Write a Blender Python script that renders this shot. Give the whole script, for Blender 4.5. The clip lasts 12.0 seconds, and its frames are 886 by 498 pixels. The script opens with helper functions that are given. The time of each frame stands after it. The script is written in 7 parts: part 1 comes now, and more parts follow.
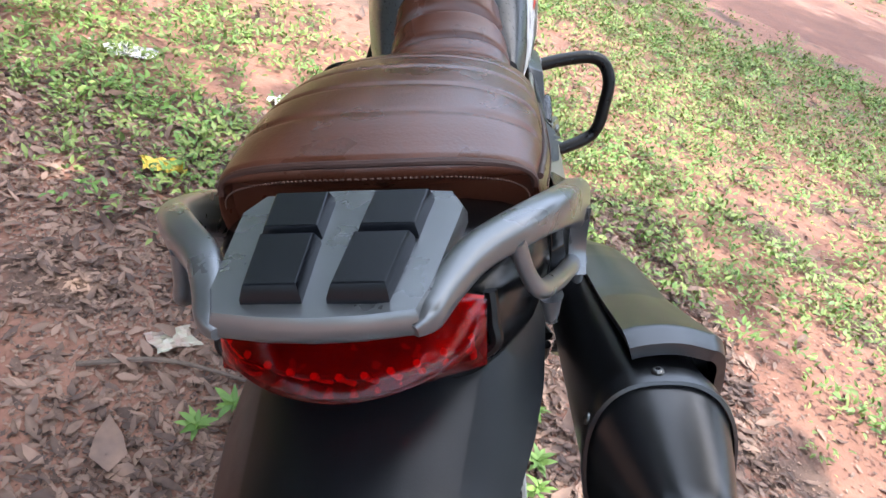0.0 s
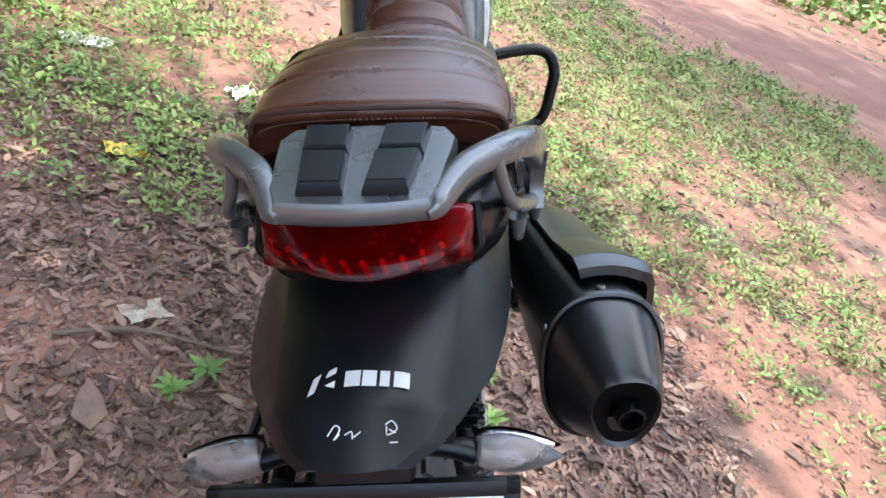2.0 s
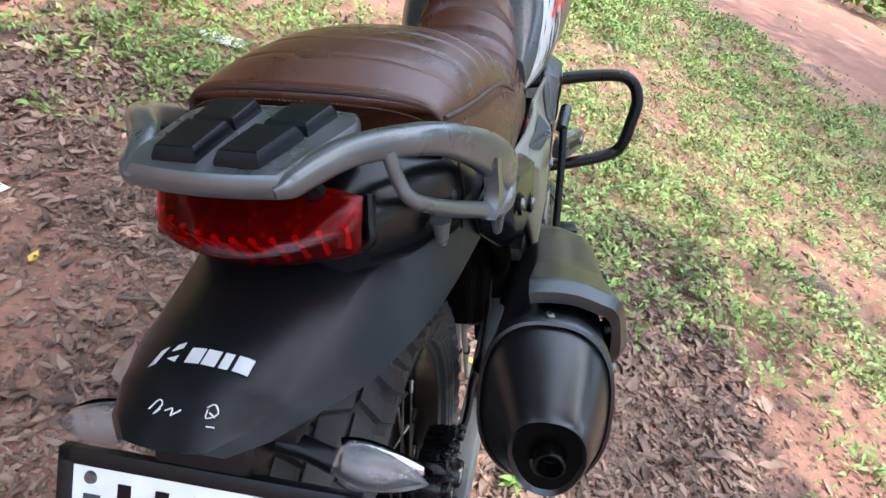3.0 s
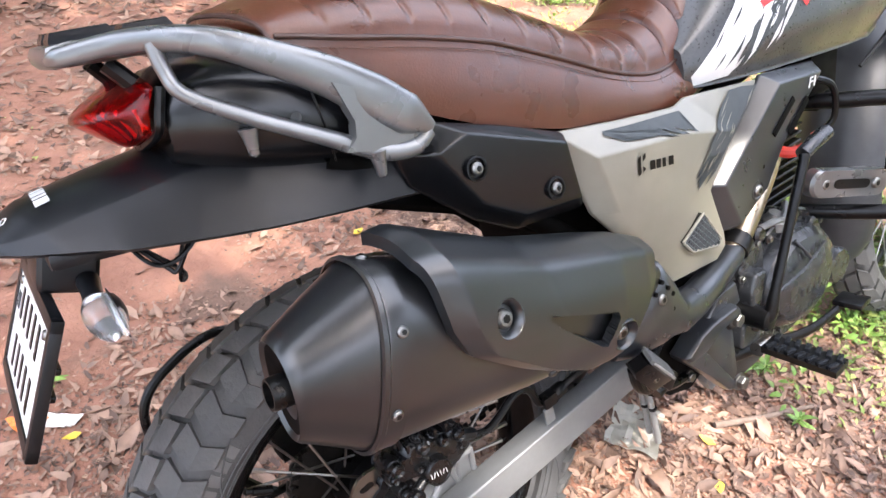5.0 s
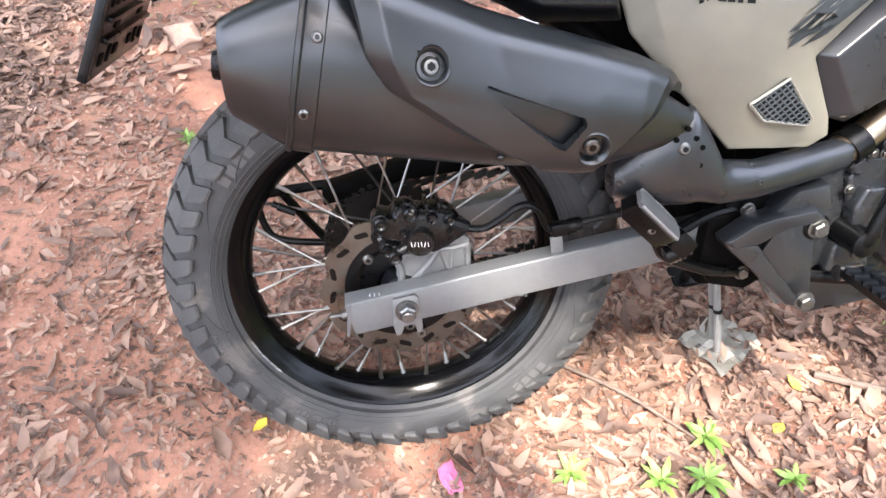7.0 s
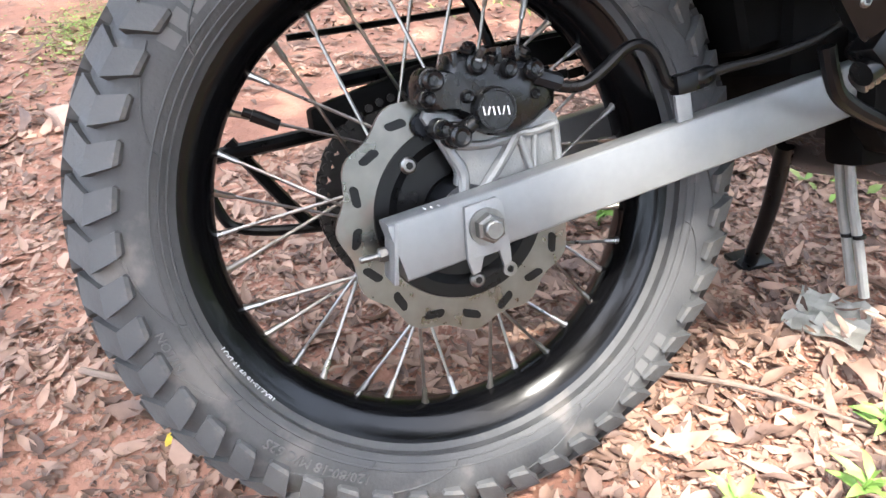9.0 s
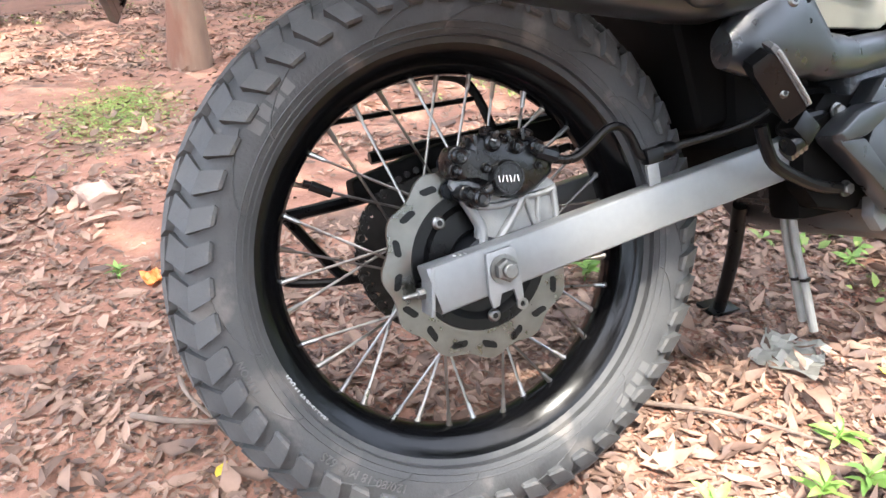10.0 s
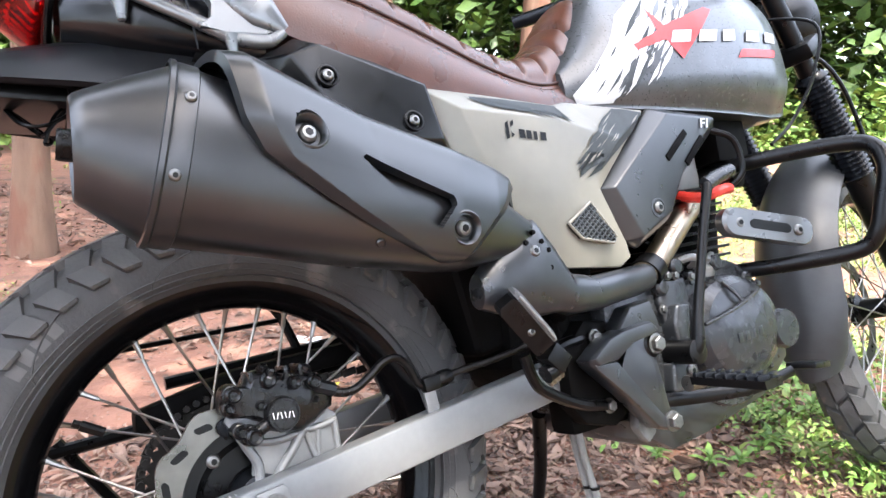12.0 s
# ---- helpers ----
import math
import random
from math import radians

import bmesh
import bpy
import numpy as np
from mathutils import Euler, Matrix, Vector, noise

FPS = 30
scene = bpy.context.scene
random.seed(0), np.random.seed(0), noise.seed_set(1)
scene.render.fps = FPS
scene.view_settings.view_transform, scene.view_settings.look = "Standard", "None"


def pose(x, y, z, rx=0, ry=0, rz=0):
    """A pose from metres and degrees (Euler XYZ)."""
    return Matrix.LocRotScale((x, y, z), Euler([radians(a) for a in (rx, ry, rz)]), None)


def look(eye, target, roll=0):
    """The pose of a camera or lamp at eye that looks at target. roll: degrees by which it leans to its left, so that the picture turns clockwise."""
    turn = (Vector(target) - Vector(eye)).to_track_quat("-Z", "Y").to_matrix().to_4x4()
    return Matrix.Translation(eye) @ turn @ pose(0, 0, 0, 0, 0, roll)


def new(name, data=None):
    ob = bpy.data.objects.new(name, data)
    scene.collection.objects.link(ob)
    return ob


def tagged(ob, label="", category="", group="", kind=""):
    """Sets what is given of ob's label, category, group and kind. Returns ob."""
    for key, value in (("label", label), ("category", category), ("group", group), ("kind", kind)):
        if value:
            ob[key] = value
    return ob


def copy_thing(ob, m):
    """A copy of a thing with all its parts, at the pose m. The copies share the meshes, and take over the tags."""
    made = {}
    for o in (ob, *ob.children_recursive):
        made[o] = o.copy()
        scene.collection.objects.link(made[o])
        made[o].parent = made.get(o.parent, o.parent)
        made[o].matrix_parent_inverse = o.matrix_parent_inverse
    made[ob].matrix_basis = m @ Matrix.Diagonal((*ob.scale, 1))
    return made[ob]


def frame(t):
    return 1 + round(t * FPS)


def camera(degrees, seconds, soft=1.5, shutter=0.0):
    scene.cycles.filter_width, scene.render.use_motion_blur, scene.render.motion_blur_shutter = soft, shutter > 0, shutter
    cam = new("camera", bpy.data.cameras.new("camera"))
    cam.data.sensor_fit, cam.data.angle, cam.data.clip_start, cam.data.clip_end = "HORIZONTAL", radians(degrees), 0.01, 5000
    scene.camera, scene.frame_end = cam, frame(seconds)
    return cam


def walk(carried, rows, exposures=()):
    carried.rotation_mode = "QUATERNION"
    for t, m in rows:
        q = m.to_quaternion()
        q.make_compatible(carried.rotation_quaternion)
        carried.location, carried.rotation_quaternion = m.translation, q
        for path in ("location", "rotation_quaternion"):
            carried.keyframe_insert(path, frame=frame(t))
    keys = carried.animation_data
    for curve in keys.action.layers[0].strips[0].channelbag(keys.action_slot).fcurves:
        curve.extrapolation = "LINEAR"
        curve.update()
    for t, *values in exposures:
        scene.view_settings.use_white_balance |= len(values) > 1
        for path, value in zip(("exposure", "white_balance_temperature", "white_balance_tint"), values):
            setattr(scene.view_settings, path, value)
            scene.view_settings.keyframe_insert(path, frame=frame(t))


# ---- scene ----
cam = camera(66.0, 12.0, soft=1.5, shutter=0.0)
# eye, point looked at and roll, second by second
PATH = [
    (0, (-0.2865, -0.4433, 1.0964), (-0.1677, 0.3707, 0.5278), 18.64),
    (0.5, (-0.2892, -0.4983, 1.0768), (-0.1530, 0.2957, 0.4843), 18.67),
    (1, (-0.2897, -0.5343, 1.0846), (-0.1343, 0.2711, 0.5126), 18.83),
    (1.5, (-0.3065, -0.5517, 1.0887), (-0.1273, 0.2544, 0.5247), 20.81),
    (2, (-0.3232, -0.5717, 1.1019), (-0.1253, 0.2458, 0.5611), 21.39),
    (2.5, (-0.2983, -0.5802, 1.1189), (-0.0922, 0.2391, 0.5838), 23.65),
    (2.7, (-0.2467, -0.5590, 1.1146), (-0.1111, 0.2686, 0.5699), 22.93),
    (2.8, (-0.2020, -0.5577, 1.1186), (-0.1178, 0.2749, 0.5712), 21.46),
    (2.9, (-0.1697, -0.5415, 1.1181), (-0.1283, 0.2874, 0.5603), 21.46),
    (3, (-0.1472, -0.5383, 1.1198), (-0.1464, 0.2838, 0.5505), 21.66),
    (3.2, (-0.1095, -0.5461, 1.1136), (-0.2260, 0.2575, 0.5300), 20.21),
    (4.8, (0.3058, -0.2867, 1.1111), (-0.2742, 0.2486, 0.4971), 4.49),
    (5, (0.3373, -0.2742, 1.1069), (-0.2790, 0.2208, 0.4944), 2.81),
    (5.5, (0.4484, -0.2541, 1.1156), (-0.2379, 0.0934, 0.4766), 2.19),
    (5.8, (0.4870, -0.1715, 1.1154), (-0.2178, 0.1286, 0.4726), 5.34),
    (6, (0.5204, -0.1044, 1.1008), (-0.1958, 0.1242, 0.4414), 4.61),
    (6.2, (0.5462, -0.0722, 1.0771), (-0.1684, 0.1163, 0.4034), 3.28),
    (6.5, (0.5733, -0.0462, 1.0395), (-0.0994, 0.0972, 0.3136), 2.14),
    (7, (0.5690, -0.0363, 1.0382), (-0.1090, 0.0667, 0.3103), 0.62),
    (7.2, (0.5697, -0.0350, 1.0333), (-0.1069, 0.0645, 0.3037), 0.68),
    (8.8, (0.4302, -0.1513, 0.6659), (-0.3629, 0.1323, 0.1268), -0.54),
    (9, (0.4540, -0.1871, 0.6148), (-0.3453, 0.0889, 0.0810), -1.08),
    (9.2, (0.5030, -0.2222, 0.6029), (-0.2950, 0.0925, 0.0889), 1.01),
    (9.5, (0.5319, -0.2518, 0.6335), (-0.2739, 0.0801, 0.1430), -0.39),
    (10, (0.5644, -0.2767, 0.6606), (-0.2721, 0.0483, 0.2194), -1.16),
    (10.5, (0.5533, -0.2698, 0.6656), (-0.3120, 0.0427, 0.2738), -1.18),
    (10.8, (0.5722, -0.2525, 0.6865), (-0.3056, 0.1035, 0.3660), -0.36),
    (11, (0.5798, -0.2448, 0.7002), (-0.2940, 0.1404, 0.4036), 0.23),
    (11.5, (0.6093, -0.2175, 0.7217), (-0.2476, 0.2394, 0.4832), 1.02),
    (12, (0.6272, -0.1877, 0.7358), (-0.2049, 0.3288, 0.5337), 1.52),
]
walk(cam, [(t, look(eye, target, roll)) for t, eye, target, roll in PATH],
     exposures=[(0.0, 2.05, 6000, 9), (3.2, 1.85, 5850, 7), (4.8, 2.57, 6400, 11), (5.5, 2.74, 6600, 17), (7.2, 2.74, 6400, 12), (8.8, 2.98, 6300, 10), (10.5, 2.97, 6400, 9), (11.5, 2.88, 6350, 10), (12.0, 2.86, 6350, 11)])

# ---------------------------------------------------------------- light
SUN_ELEV, SUN_TURN = radians(64), radians(102)   # height of the sun, and its turn from +y towards +x
VEIL = 4.5
world = bpy.data.worlds.new("sky")
scene.world = world
world.use_nodes = True
wn, wl = world.node_tree.nodes, world.node_tree.links
sky = wn.new("ShaderNodeTexSky")
sky.sky_type, sky.sun_disc = "NISHITA", False
sky.sun_elevation, sky.sun_rotation = SUN_ELEV, SUN_TURN
sky.air_density, sky.dust_density, sky.ozone_density = 1.0, 3.0, 1.0
wn["Background"].inputs["Strength"].default_value = 0.15
# a thin bright cloud veil over the blue, three times as bright overhead as at the horizon
way, axes, veil, hazy = (wn.new(k) for k in ("ShaderNodeTexCoord", "ShaderNodeSeparateXYZ", "ShaderNodeMapRange", "ShaderNodeMix"))
wl.new(way.outputs["Generated"], axes.inputs[0])
wl.new(axes.outputs["Z"], veil.inputs["Value"])
veil.inputs["To Min"].default_value, veil.inputs["To Max"].default_value = VEIL / 3, VEIL
hazy.data_type, hazy.blend_type = "RGBA", "ADD"
hazy.inputs[0].default_value = 1.0
wl.new(sky.outputs[0], hazy.inputs[6])
wl.new(veil.outputs[0], hazy.inputs[7])
wl.new(hazy.outputs[2], wn["Background"].inputs["Color"])
sun_data = bpy.data.lights.new("sun", "SUN")
sun_data.energy, sun_data.angle, sun_data.color = 2.05, radians(0.6), (1.0, 0.94, 0.84)
sun = new("sun", sun_data)
sun_dir = Vector((math.sin(SUN_TURN) * math.cos(SUN_ELEV), math.cos(SUN_TURN) * math.cos(SUN_ELEV), math.sin(SUN_ELEV)))
sun.matrix_world = look(sun_dir * 30, (0, 0, 0))

# ---------------------------------------------------------------- materials
def material(name, dark, light, scale=40.0, rough=(0.4, 0.6), metal=0.0, bump=0.0, bump_scale=None, coat=0.0,
             wear=None, wear_at=0.66, wear_scale=None, island=0.0, each=0.0, stretch=(1, 1, 1), specular=0.5, coat_rough=0.1):
    """Two base colours mixed by noise at two scales, roughness that follows it, relief, and an optional worn colour in blotches."""
    m = bpy.data.materials.new(name)
    m.use_nodes = True
    nt = m.node_tree
    n, l = nt.nodes, nt.links
    b = n["Principled BSDF"]
    tc = n.new("ShaderNodeTexCoord")
    mp = n.new("ShaderNodeMapping")
    mp.inputs["Scale"].default_value = stretch
    l.new(tc.outputs["Object"], mp.inputs["Vector"])

    def noise_tex(s, detail=4.0):
        t = n.new("ShaderNodeTexNoise")
        t.inputs["Scale"].default_value, t.inputs["Detail"].default_value = s, detail
        l.new(mp.outputs[0], t.inputs["Vector"])
        return t

    def ramp(src, lo, hi, a=0.0, c=1.0):
        r = n.new("ShaderNodeMapRange")
        r.inputs["From Min"].default_value, r.inputs["From Max"].default_value = lo, hi
        r.inputs["To Min"].default_value, r.inputs["To Max"].default_value = a, c
        l.new(src, r.inputs["Value"])
        return r.outputs[0]

    def mix(fac, one, two):
        x = n.new("ShaderNodeMix")
        x.data_type = "RGBA"
        if isinstance(fac, float):
            x.inputs["Factor"].default_value = fac
        else:
            l.new(fac, x.inputs["Factor"])
        for k, v in (("A", one), ("B", two)):
            s = [i for i in x.inputs if i.name == k and i.type == "RGBA"][0]
            if isinstance(v, tuple):
                s.default_value = (*v, 1.0)
            else:
                l.new(v, s)
        return [o for o in x.outputs if o.type == "RGBA"][0]

    big, fine = noise_tex(scale * 0.12, 3.0), noise_tex(scale, 5.0)
    add = n.new("ShaderNodeMath")
    add.operation = "ADD"
    l.new(ramp(big.outputs["Fac"], 0.3, 0.7, 0, 0.5), add.inputs[0])
    l.new(ramp(fine.outputs["Fac"], 0.3, 0.7, 0, 0.5), add.inputs[1])
    fac = add.outputs[0]
    if island or each:
        src = n.new("ShaderNodeNewGeometry").outputs["Random Per Island"] if island else n.new("ShaderNodeObjectInfo").outputs["Random"]
        m2 = n.new("ShaderNodeMath")
        m2.operation, m2.use_clamp = "ADD", True
        l.new(fac, m2.inputs[0])
        l.new(ramp(src, 0, 1, -(island or each), island or each), m2.inputs[1])
        fac = m2.outputs[0]
    col = mix(fac, dark, light)
    if wear:
        w = noise_tex(wear_scale or scale * 0.5, 6.0)
        col = mix(ramp(w.outputs["Fac"], wear_at, wear_at + 0.08), col, wear)
    l.new(col, b.inputs["Base Color"])
    l.new(ramp(fine.outputs["Fac"], 0.3, 0.7, *rough), b.inputs["Roughness"])
    b.inputs["Metallic"].default_value = metal
    b.inputs["Specular IOR Level"].default_value = specular
    if coat:
        b.inputs["Coat Weight"].default_value, b.inputs["Coat Roughness"].default_value = coat, coat_rough
    if bump:
        t = noise_tex(bump_scale or scale * 3, 5.0)
        bp = n.new("ShaderNodeBump")
        bp.inputs["Strength"].default_value, bp.inputs["Distance"].default_value = 1.0, bump
        l.new(t.outputs["Fac"], bp.inputs["Height"])
        l.new(bp.outputs[0], b.inputs["Normal"])
    return m


M_PLASTIC = material("black textured plastic", (0.0031, 0.0036, 0.0046), (0.0048, 0.0055, 0.0070), 60, (0.32, 0.36), bump=0.00006, bump_scale=900, specular=0.29)
M_MUFFLER = material("satin black muffler steel", (0.0062, 0.0067, 0.0075), (0.0088, 0.0094, 0.0104), 45, (0.28, 0.30), specular=0.66)
M_SHIELD = material("matt dark grey shield", (0.0062, 0.0075, 0.0090), (0.0090, 0.0105, 0.0121), 40, (0.28, 0.30), specular=0.68)
M_COWL = material("dark grey moulded cowl", (0.0105, 0.0120, 0.0142), (0.0160, 0.0178, 0.0205), 40, (0.27, 0.31), bump=0.00005, bump_scale=800, specular=0.6)
M_COVER = material("smooth black cover plastic", (0.0022, 0.0024, 0.003), (0.004, 0.0043, 0.005), 60, (0.22, 0.27), specular=0.36)
M_BLACK = material("black paint", (0.002, 0.002, 0.0022), (0.004, 0.004, 0.0043), 50, (0.26, 0.34), specular=0.2)
M_DEEP = material("deep black frame steel", (0.0014, 0.0013, 0.0013), (0.003, 0.0028, 0.0027), 40, (0.55, 0.7), specular=0.05)
M_GLOSS = material("gloss black rim paint", (0.0016, 0.0016, 0.0019), (0.0032, 0.0032, 0.0035), 30, (0.14, 0.24), specular=0.14, coat=0.1, coat_rough=0.05, wear=(0.08, 0.065, 0.055), wear_at=0.74, wear_scale=40)
M_RUBBER = material("dusty tyre rubber", (0.027, 0.0275, 0.0285), (0.066, 0.065, 0.064), 30, (0.55, 0.8), bump=0.0006, bump_scale=250, wear=(0.105, 0.096, 0.088), wear_at=0.58, wear_scale=14, specular=0.4)
M_TREAD = material("dusty tread rubber", (0.042, 0.0425, 0.0435), (0.100, 0.098, 0.097), 40, (0.75, 0.92), bump=0.0006, bump_scale=250, wear=(0.14, 0.11, 0.09), wear_at=0.62, wear_scale=20, each=0.15)
M_SHOULDER = material("worn shoulder rubber", (0.027, 0.0275, 0.0285), (0.072, 0.071, 0.069), 40, (0.6, 0.85), bump=0.0006, bump_scale=250, wear=(0.13, 0.11, 0.092), wear_at=0.62, wear_scale=20, each=0.15)
M_LETTER = material("raised tyre rubber", (0.062, 0.0615, 0.061), (0.11, 0.106, 0.101), 60, (0.7, 0.85))
M_PAD = material("moulded rubber pad", (0.004, 0.0046, 0.006), (0.007, 0.008, 0.010), 60, (0.22, 0.27), bump=0.00006, bump_scale=900, specular=0.16)
M_SEAT = material("brown leatherette", (0.046, 0.0140, 0.0074), (0.094, 0.031, 0.0155), 18, (0.24, 0.36), bump=0.00022, bump_scale=420, wear=(0.11, 0.045, 0.028), wear_at=0.62, wear_scale=10)
M_PIPING = material("dark brown piping", (0.03, 0.012, 0.008), (0.055, 0.022, 0.014), 60, (0.45, 0.6))
M_STITCH = material("brown thread", (0.055, 0.026, 0.017), (0.085, 0.042, 0.028), 60, (0.7, 0.8))
M_SILVER = material("grey satin rack paint", (0.122, 0.127, 0.130), (0.136, 0.141, 0.144), 35, (0.27, 0.285), metal=0.6, coat=0.3, coat_rough=0.10)
M_ALLOY = material("silver painted swingarm", (0.138, 0.142, 0.143), (0.164, 0.168, 0.169), 120, (0.36, 0.40), metal=0.3, wear=(0.19, 0.175, 0.155), wear_at=0.80, wear_scale=12)
M_STEEL = material("stainless steel", (0.20, 0.192, 0.18), (0.30, 0.288, 0.27), 60, (0.26, 0.40), metal=1.0, wear=(0.24, 0.19, 0.15), wear_at=0.64, wear_scale=30)
M_BOLT = material("zinc plated bolt", (0.13, 0.13, 0.125), (0.22, 0.217, 0.208), 200, (0.36, 0.46), metal=1.0)
M_DISC = material("brake disc steel", (0.11, 0.107, 0.098), (0.19, 0.183, 0.168), 50, (0.24, 0.4), metal=1.0, wear=(0.17, 0.14, 0.12), wear_at=0.6, wear_scale=16)
M_CASTING = material("cast alloy", (0.14, 0.142, 0.142), (0.21, 0.212, 0.21), 90, (0.42, 0.58), metal=0.5, bump=0.0003, bump_scale=500)
M_ENGINE = material("graphite engine paint", (0.023, 0.0245, 0.027), (0.033, 0.035, 0.038), 60, (0.22, 0.30), metal=0.3, bump=0.00012, bump_scale=600)
M_GUARD = material("dark grey mudguard plastic", (0.024, 0.0255, 0.028), (0.038, 0.040, 0.043), 60, (0.34, 0.40), bump=0.00006, bump_scale=600, specular=0.3)
M_BEIGE = material("matt beige paint", (0.140, 0.132, 0.105), (0.172, 0.162, 0.130), 40, (0.34, 0.42), metal=0.1, coat=0.2, coat_rough=0.25)
M_TANK = material("matt gunmetal paint", (0.045, 0.047, 0.05), (0.07, 0.072, 0.075), 260, (0.26, 0.36), metal=0.5, coat=0.4, coat_rough=0.2)
M_WHITE = material("white graphic film", (0.46, 0.465, 0.46), (0.60, 0.605, 0.60), 30, (0.35, 0.45))
M_GREYFILM = material("grey graphic film", (0.040, 0.046, 0.049), (0.062, 0.069, 0.072), 80, (0.5, 0.6), specular=0.12)
M_RED = material("red graphic film", (0.55, 0.02, 0.02), (0.65, 0.035, 0.03), 80, (0.35, 0.45))
M_CALIPER = material("black cast caliper", (0.0022, 0.0022, 0.0026), (0.005, 0.005, 0.0055), 90, (0.24, 0.32), bump=0.0002, bump_scale=500, specular=0.35)
M_CHAIN = material("oily chain steel", (0.008, 0.0075, 0.007), (0.03, 0.027, 0.024), 90, (0.35, 0.55), metal=0.6)
M_REDRIB = material("red light guide", (0.75, 0.03, 0.022), (0.85, 0.05, 0.035), 120, (0.2, 0.3))
M_HEADER = material("heat-tinted header steel", (0.36, 0.28, 0.2), (0.5, 0.41, 0.31), 50, (0.25, 0.4), metal=1.0, wear=(0.28, 0.2, 0.14), wear_at=0.6, wear_scale=14)
M_PLATE = material("white number plate", (0.7, 0.7, 0.68), (0.8, 0.8, 0.78), 60, (0.3, 0.45))
M_SCRATCH = material("chalky scratch", (0.5, 0.5, 0.5), (0.65, 0.65, 0.65), 80, (0.7, 0.8))
M_HOSE = material("grey breather hose", (0.15, 0.15, 0.145), (0.23, 0.225, 0.215), 60, (0.4, 0.5))
M_REDCAP = material("red plug cap rubber", (0.55, 0.03, 0.02), (0.65, 0.05, 0.03), 60, (0.4, 0.5))


def glass(name, colour, rough=0.05, ior=1.5, alpha=1.0, gloss=0.5):
    m = bpy.data.materials.new(name)
    m.use_nodes = True
    b = m.node_tree.nodes["Principled BSDF"]
    b.inputs["Base Color"].default_value = (*colour, 1)
    b.inputs["Roughness"].default_value, b.inputs["IOR"].default_value = rough, ior
    b.inputs["Transmission Weight"].default_value = alpha
    b.inputs["Specular IOR Level"].default_value = gloss
    return m


M_REDLENS = glass("red lens", (0.66, 0.005, 0.007), 0.03, 1.30, alpha=0.97, gloss=0.5)
M_CLEAR = glass("clear lens", (0.86, 0.88, 0.9), 0.08, alpha=0.95)
M_REFLECT = material("lamp reflector", (0.66, 0.67, 0.69), (0.82, 0.83, 0.85), 60, (0.16, 0.3), metal=0.8, bump=0.001, bump_scale=260)
M_REDBACK = material("red reflector", (0.05, 0.0015, 0.0015), (0.30, 0.006, 0.005), 90, (0.15, 0.3), metal=0.5)


# ---------------------------------------------------------------- mesh helpers
centred = False      # while set, parts are laid about the machine's own middle line


def middle(y):
    """How far the bodywork's middle line lies from the wheel's plane."""
    return 0.008 + 0.05 * min(max(y, -0.35), 0.42)


def part(name, bm, mat, parent=None, label="", angle=32, recalc=True):
    if centred:
        for v in bm.verts:
            v.co.x += middle(v.co.y)
    if recalc:
        bmesh.ops.recalc_face_normals(bm, faces=bm.faces)
    me = bpy.data.meshes.new(name)
    bm.to_mesh(me)
    bm.free()
    me.polygons.foreach_set("use_smooth", [True] * len(me.polygons))
    me.set_sharp_from_angle(angle=radians(angle))
    me.materials.append(mat)
    ob = new(name, me)
    ob.parent = parent
    if label:
        tagged(ob, label)
    return ob


def again(ob, m, parent=None):
    """Another part on the same mesh, at the pose m."""
    o = ob.copy()
    scene.collection.objects.link(o)
    o.parent = parent or ob.parent
    o.matrix_basis = m
    return o


def V(*a):
    return Vector(a)


def rings(bm, loops, caps=(True, True), closed=True):
    """Skin a row of loops that have equally many points."""
    rows = [[bm.verts.new(p) for p in loop] for loop in loops]
    n = len(rows[0])
    for a, b in zip(rows, rows[1:]):
        for i in range(n if closed else n - 1):
            j = (i + 1) % n
            bm.faces.new((a[i], a[j], b[j], b[i]))
    if closed and caps[0]:
        bm.faces.new(rows[0][::-1])
    if closed and caps[1]:
        bm.faces.new(rows[-1])
    return rows


def smooth_path(pts, per=6):
    pts = [Vector(p) for p in pts]
    ext = [2 * pts[0] - pts[1], *pts, 2 * pts[-1] - pts[-2]]
    out = []
    for a, b, c, d in zip(ext, ext[1:], ext[2:], ext[3:]):
        for k in range(per):
            t = k / per
            out.append(0.5 * (2 * b + (c - a) * t + (2 * a - 5 * b + 4 * c - d) * t * t + (3 * b - a - 3 * c + d) * t ** 3))
    out.append(pts[-1])
    return out


def tube_into(bm, pts, r, n=10, per=6, flat=1.0, smooth=True, up=None, caps=(True, True)):
    """Sweep a round or flattened section along a path; r may be one radius or one for each point."""
    line = smooth_path(pts, per) if smooth else [Vector(p) for p in pts]
    if isinstance(r, (int, float)):
        rad = [r] * len(line)
    else:
        where = np.linspace(0, len(r) - 1, len(line))
        rad = np.interp(where, range(len(r)), r)
    loops, side = [], None
    for i, p in enumerate(line):
        d = (line[min(i + 1, len(line) - 1)] - line[max(i - 1, 0)]).normalized()
        if side is None:
            side = d.cross(Vector(up) if up else (V(0, 0, 1) if abs(d.z) < 0.9 else V(0, 1, 0))).normalized()
        side = (side - side.dot(d) * d).normalized()
        top = side.cross(d)
        loops.append([p + (side * math.cos(a) * flat + top * math.sin(a)) * float(rad[i]) for a in (2 * math.pi * k / n for k in range(n))])
    rings(bm, loops, caps)
    return bm


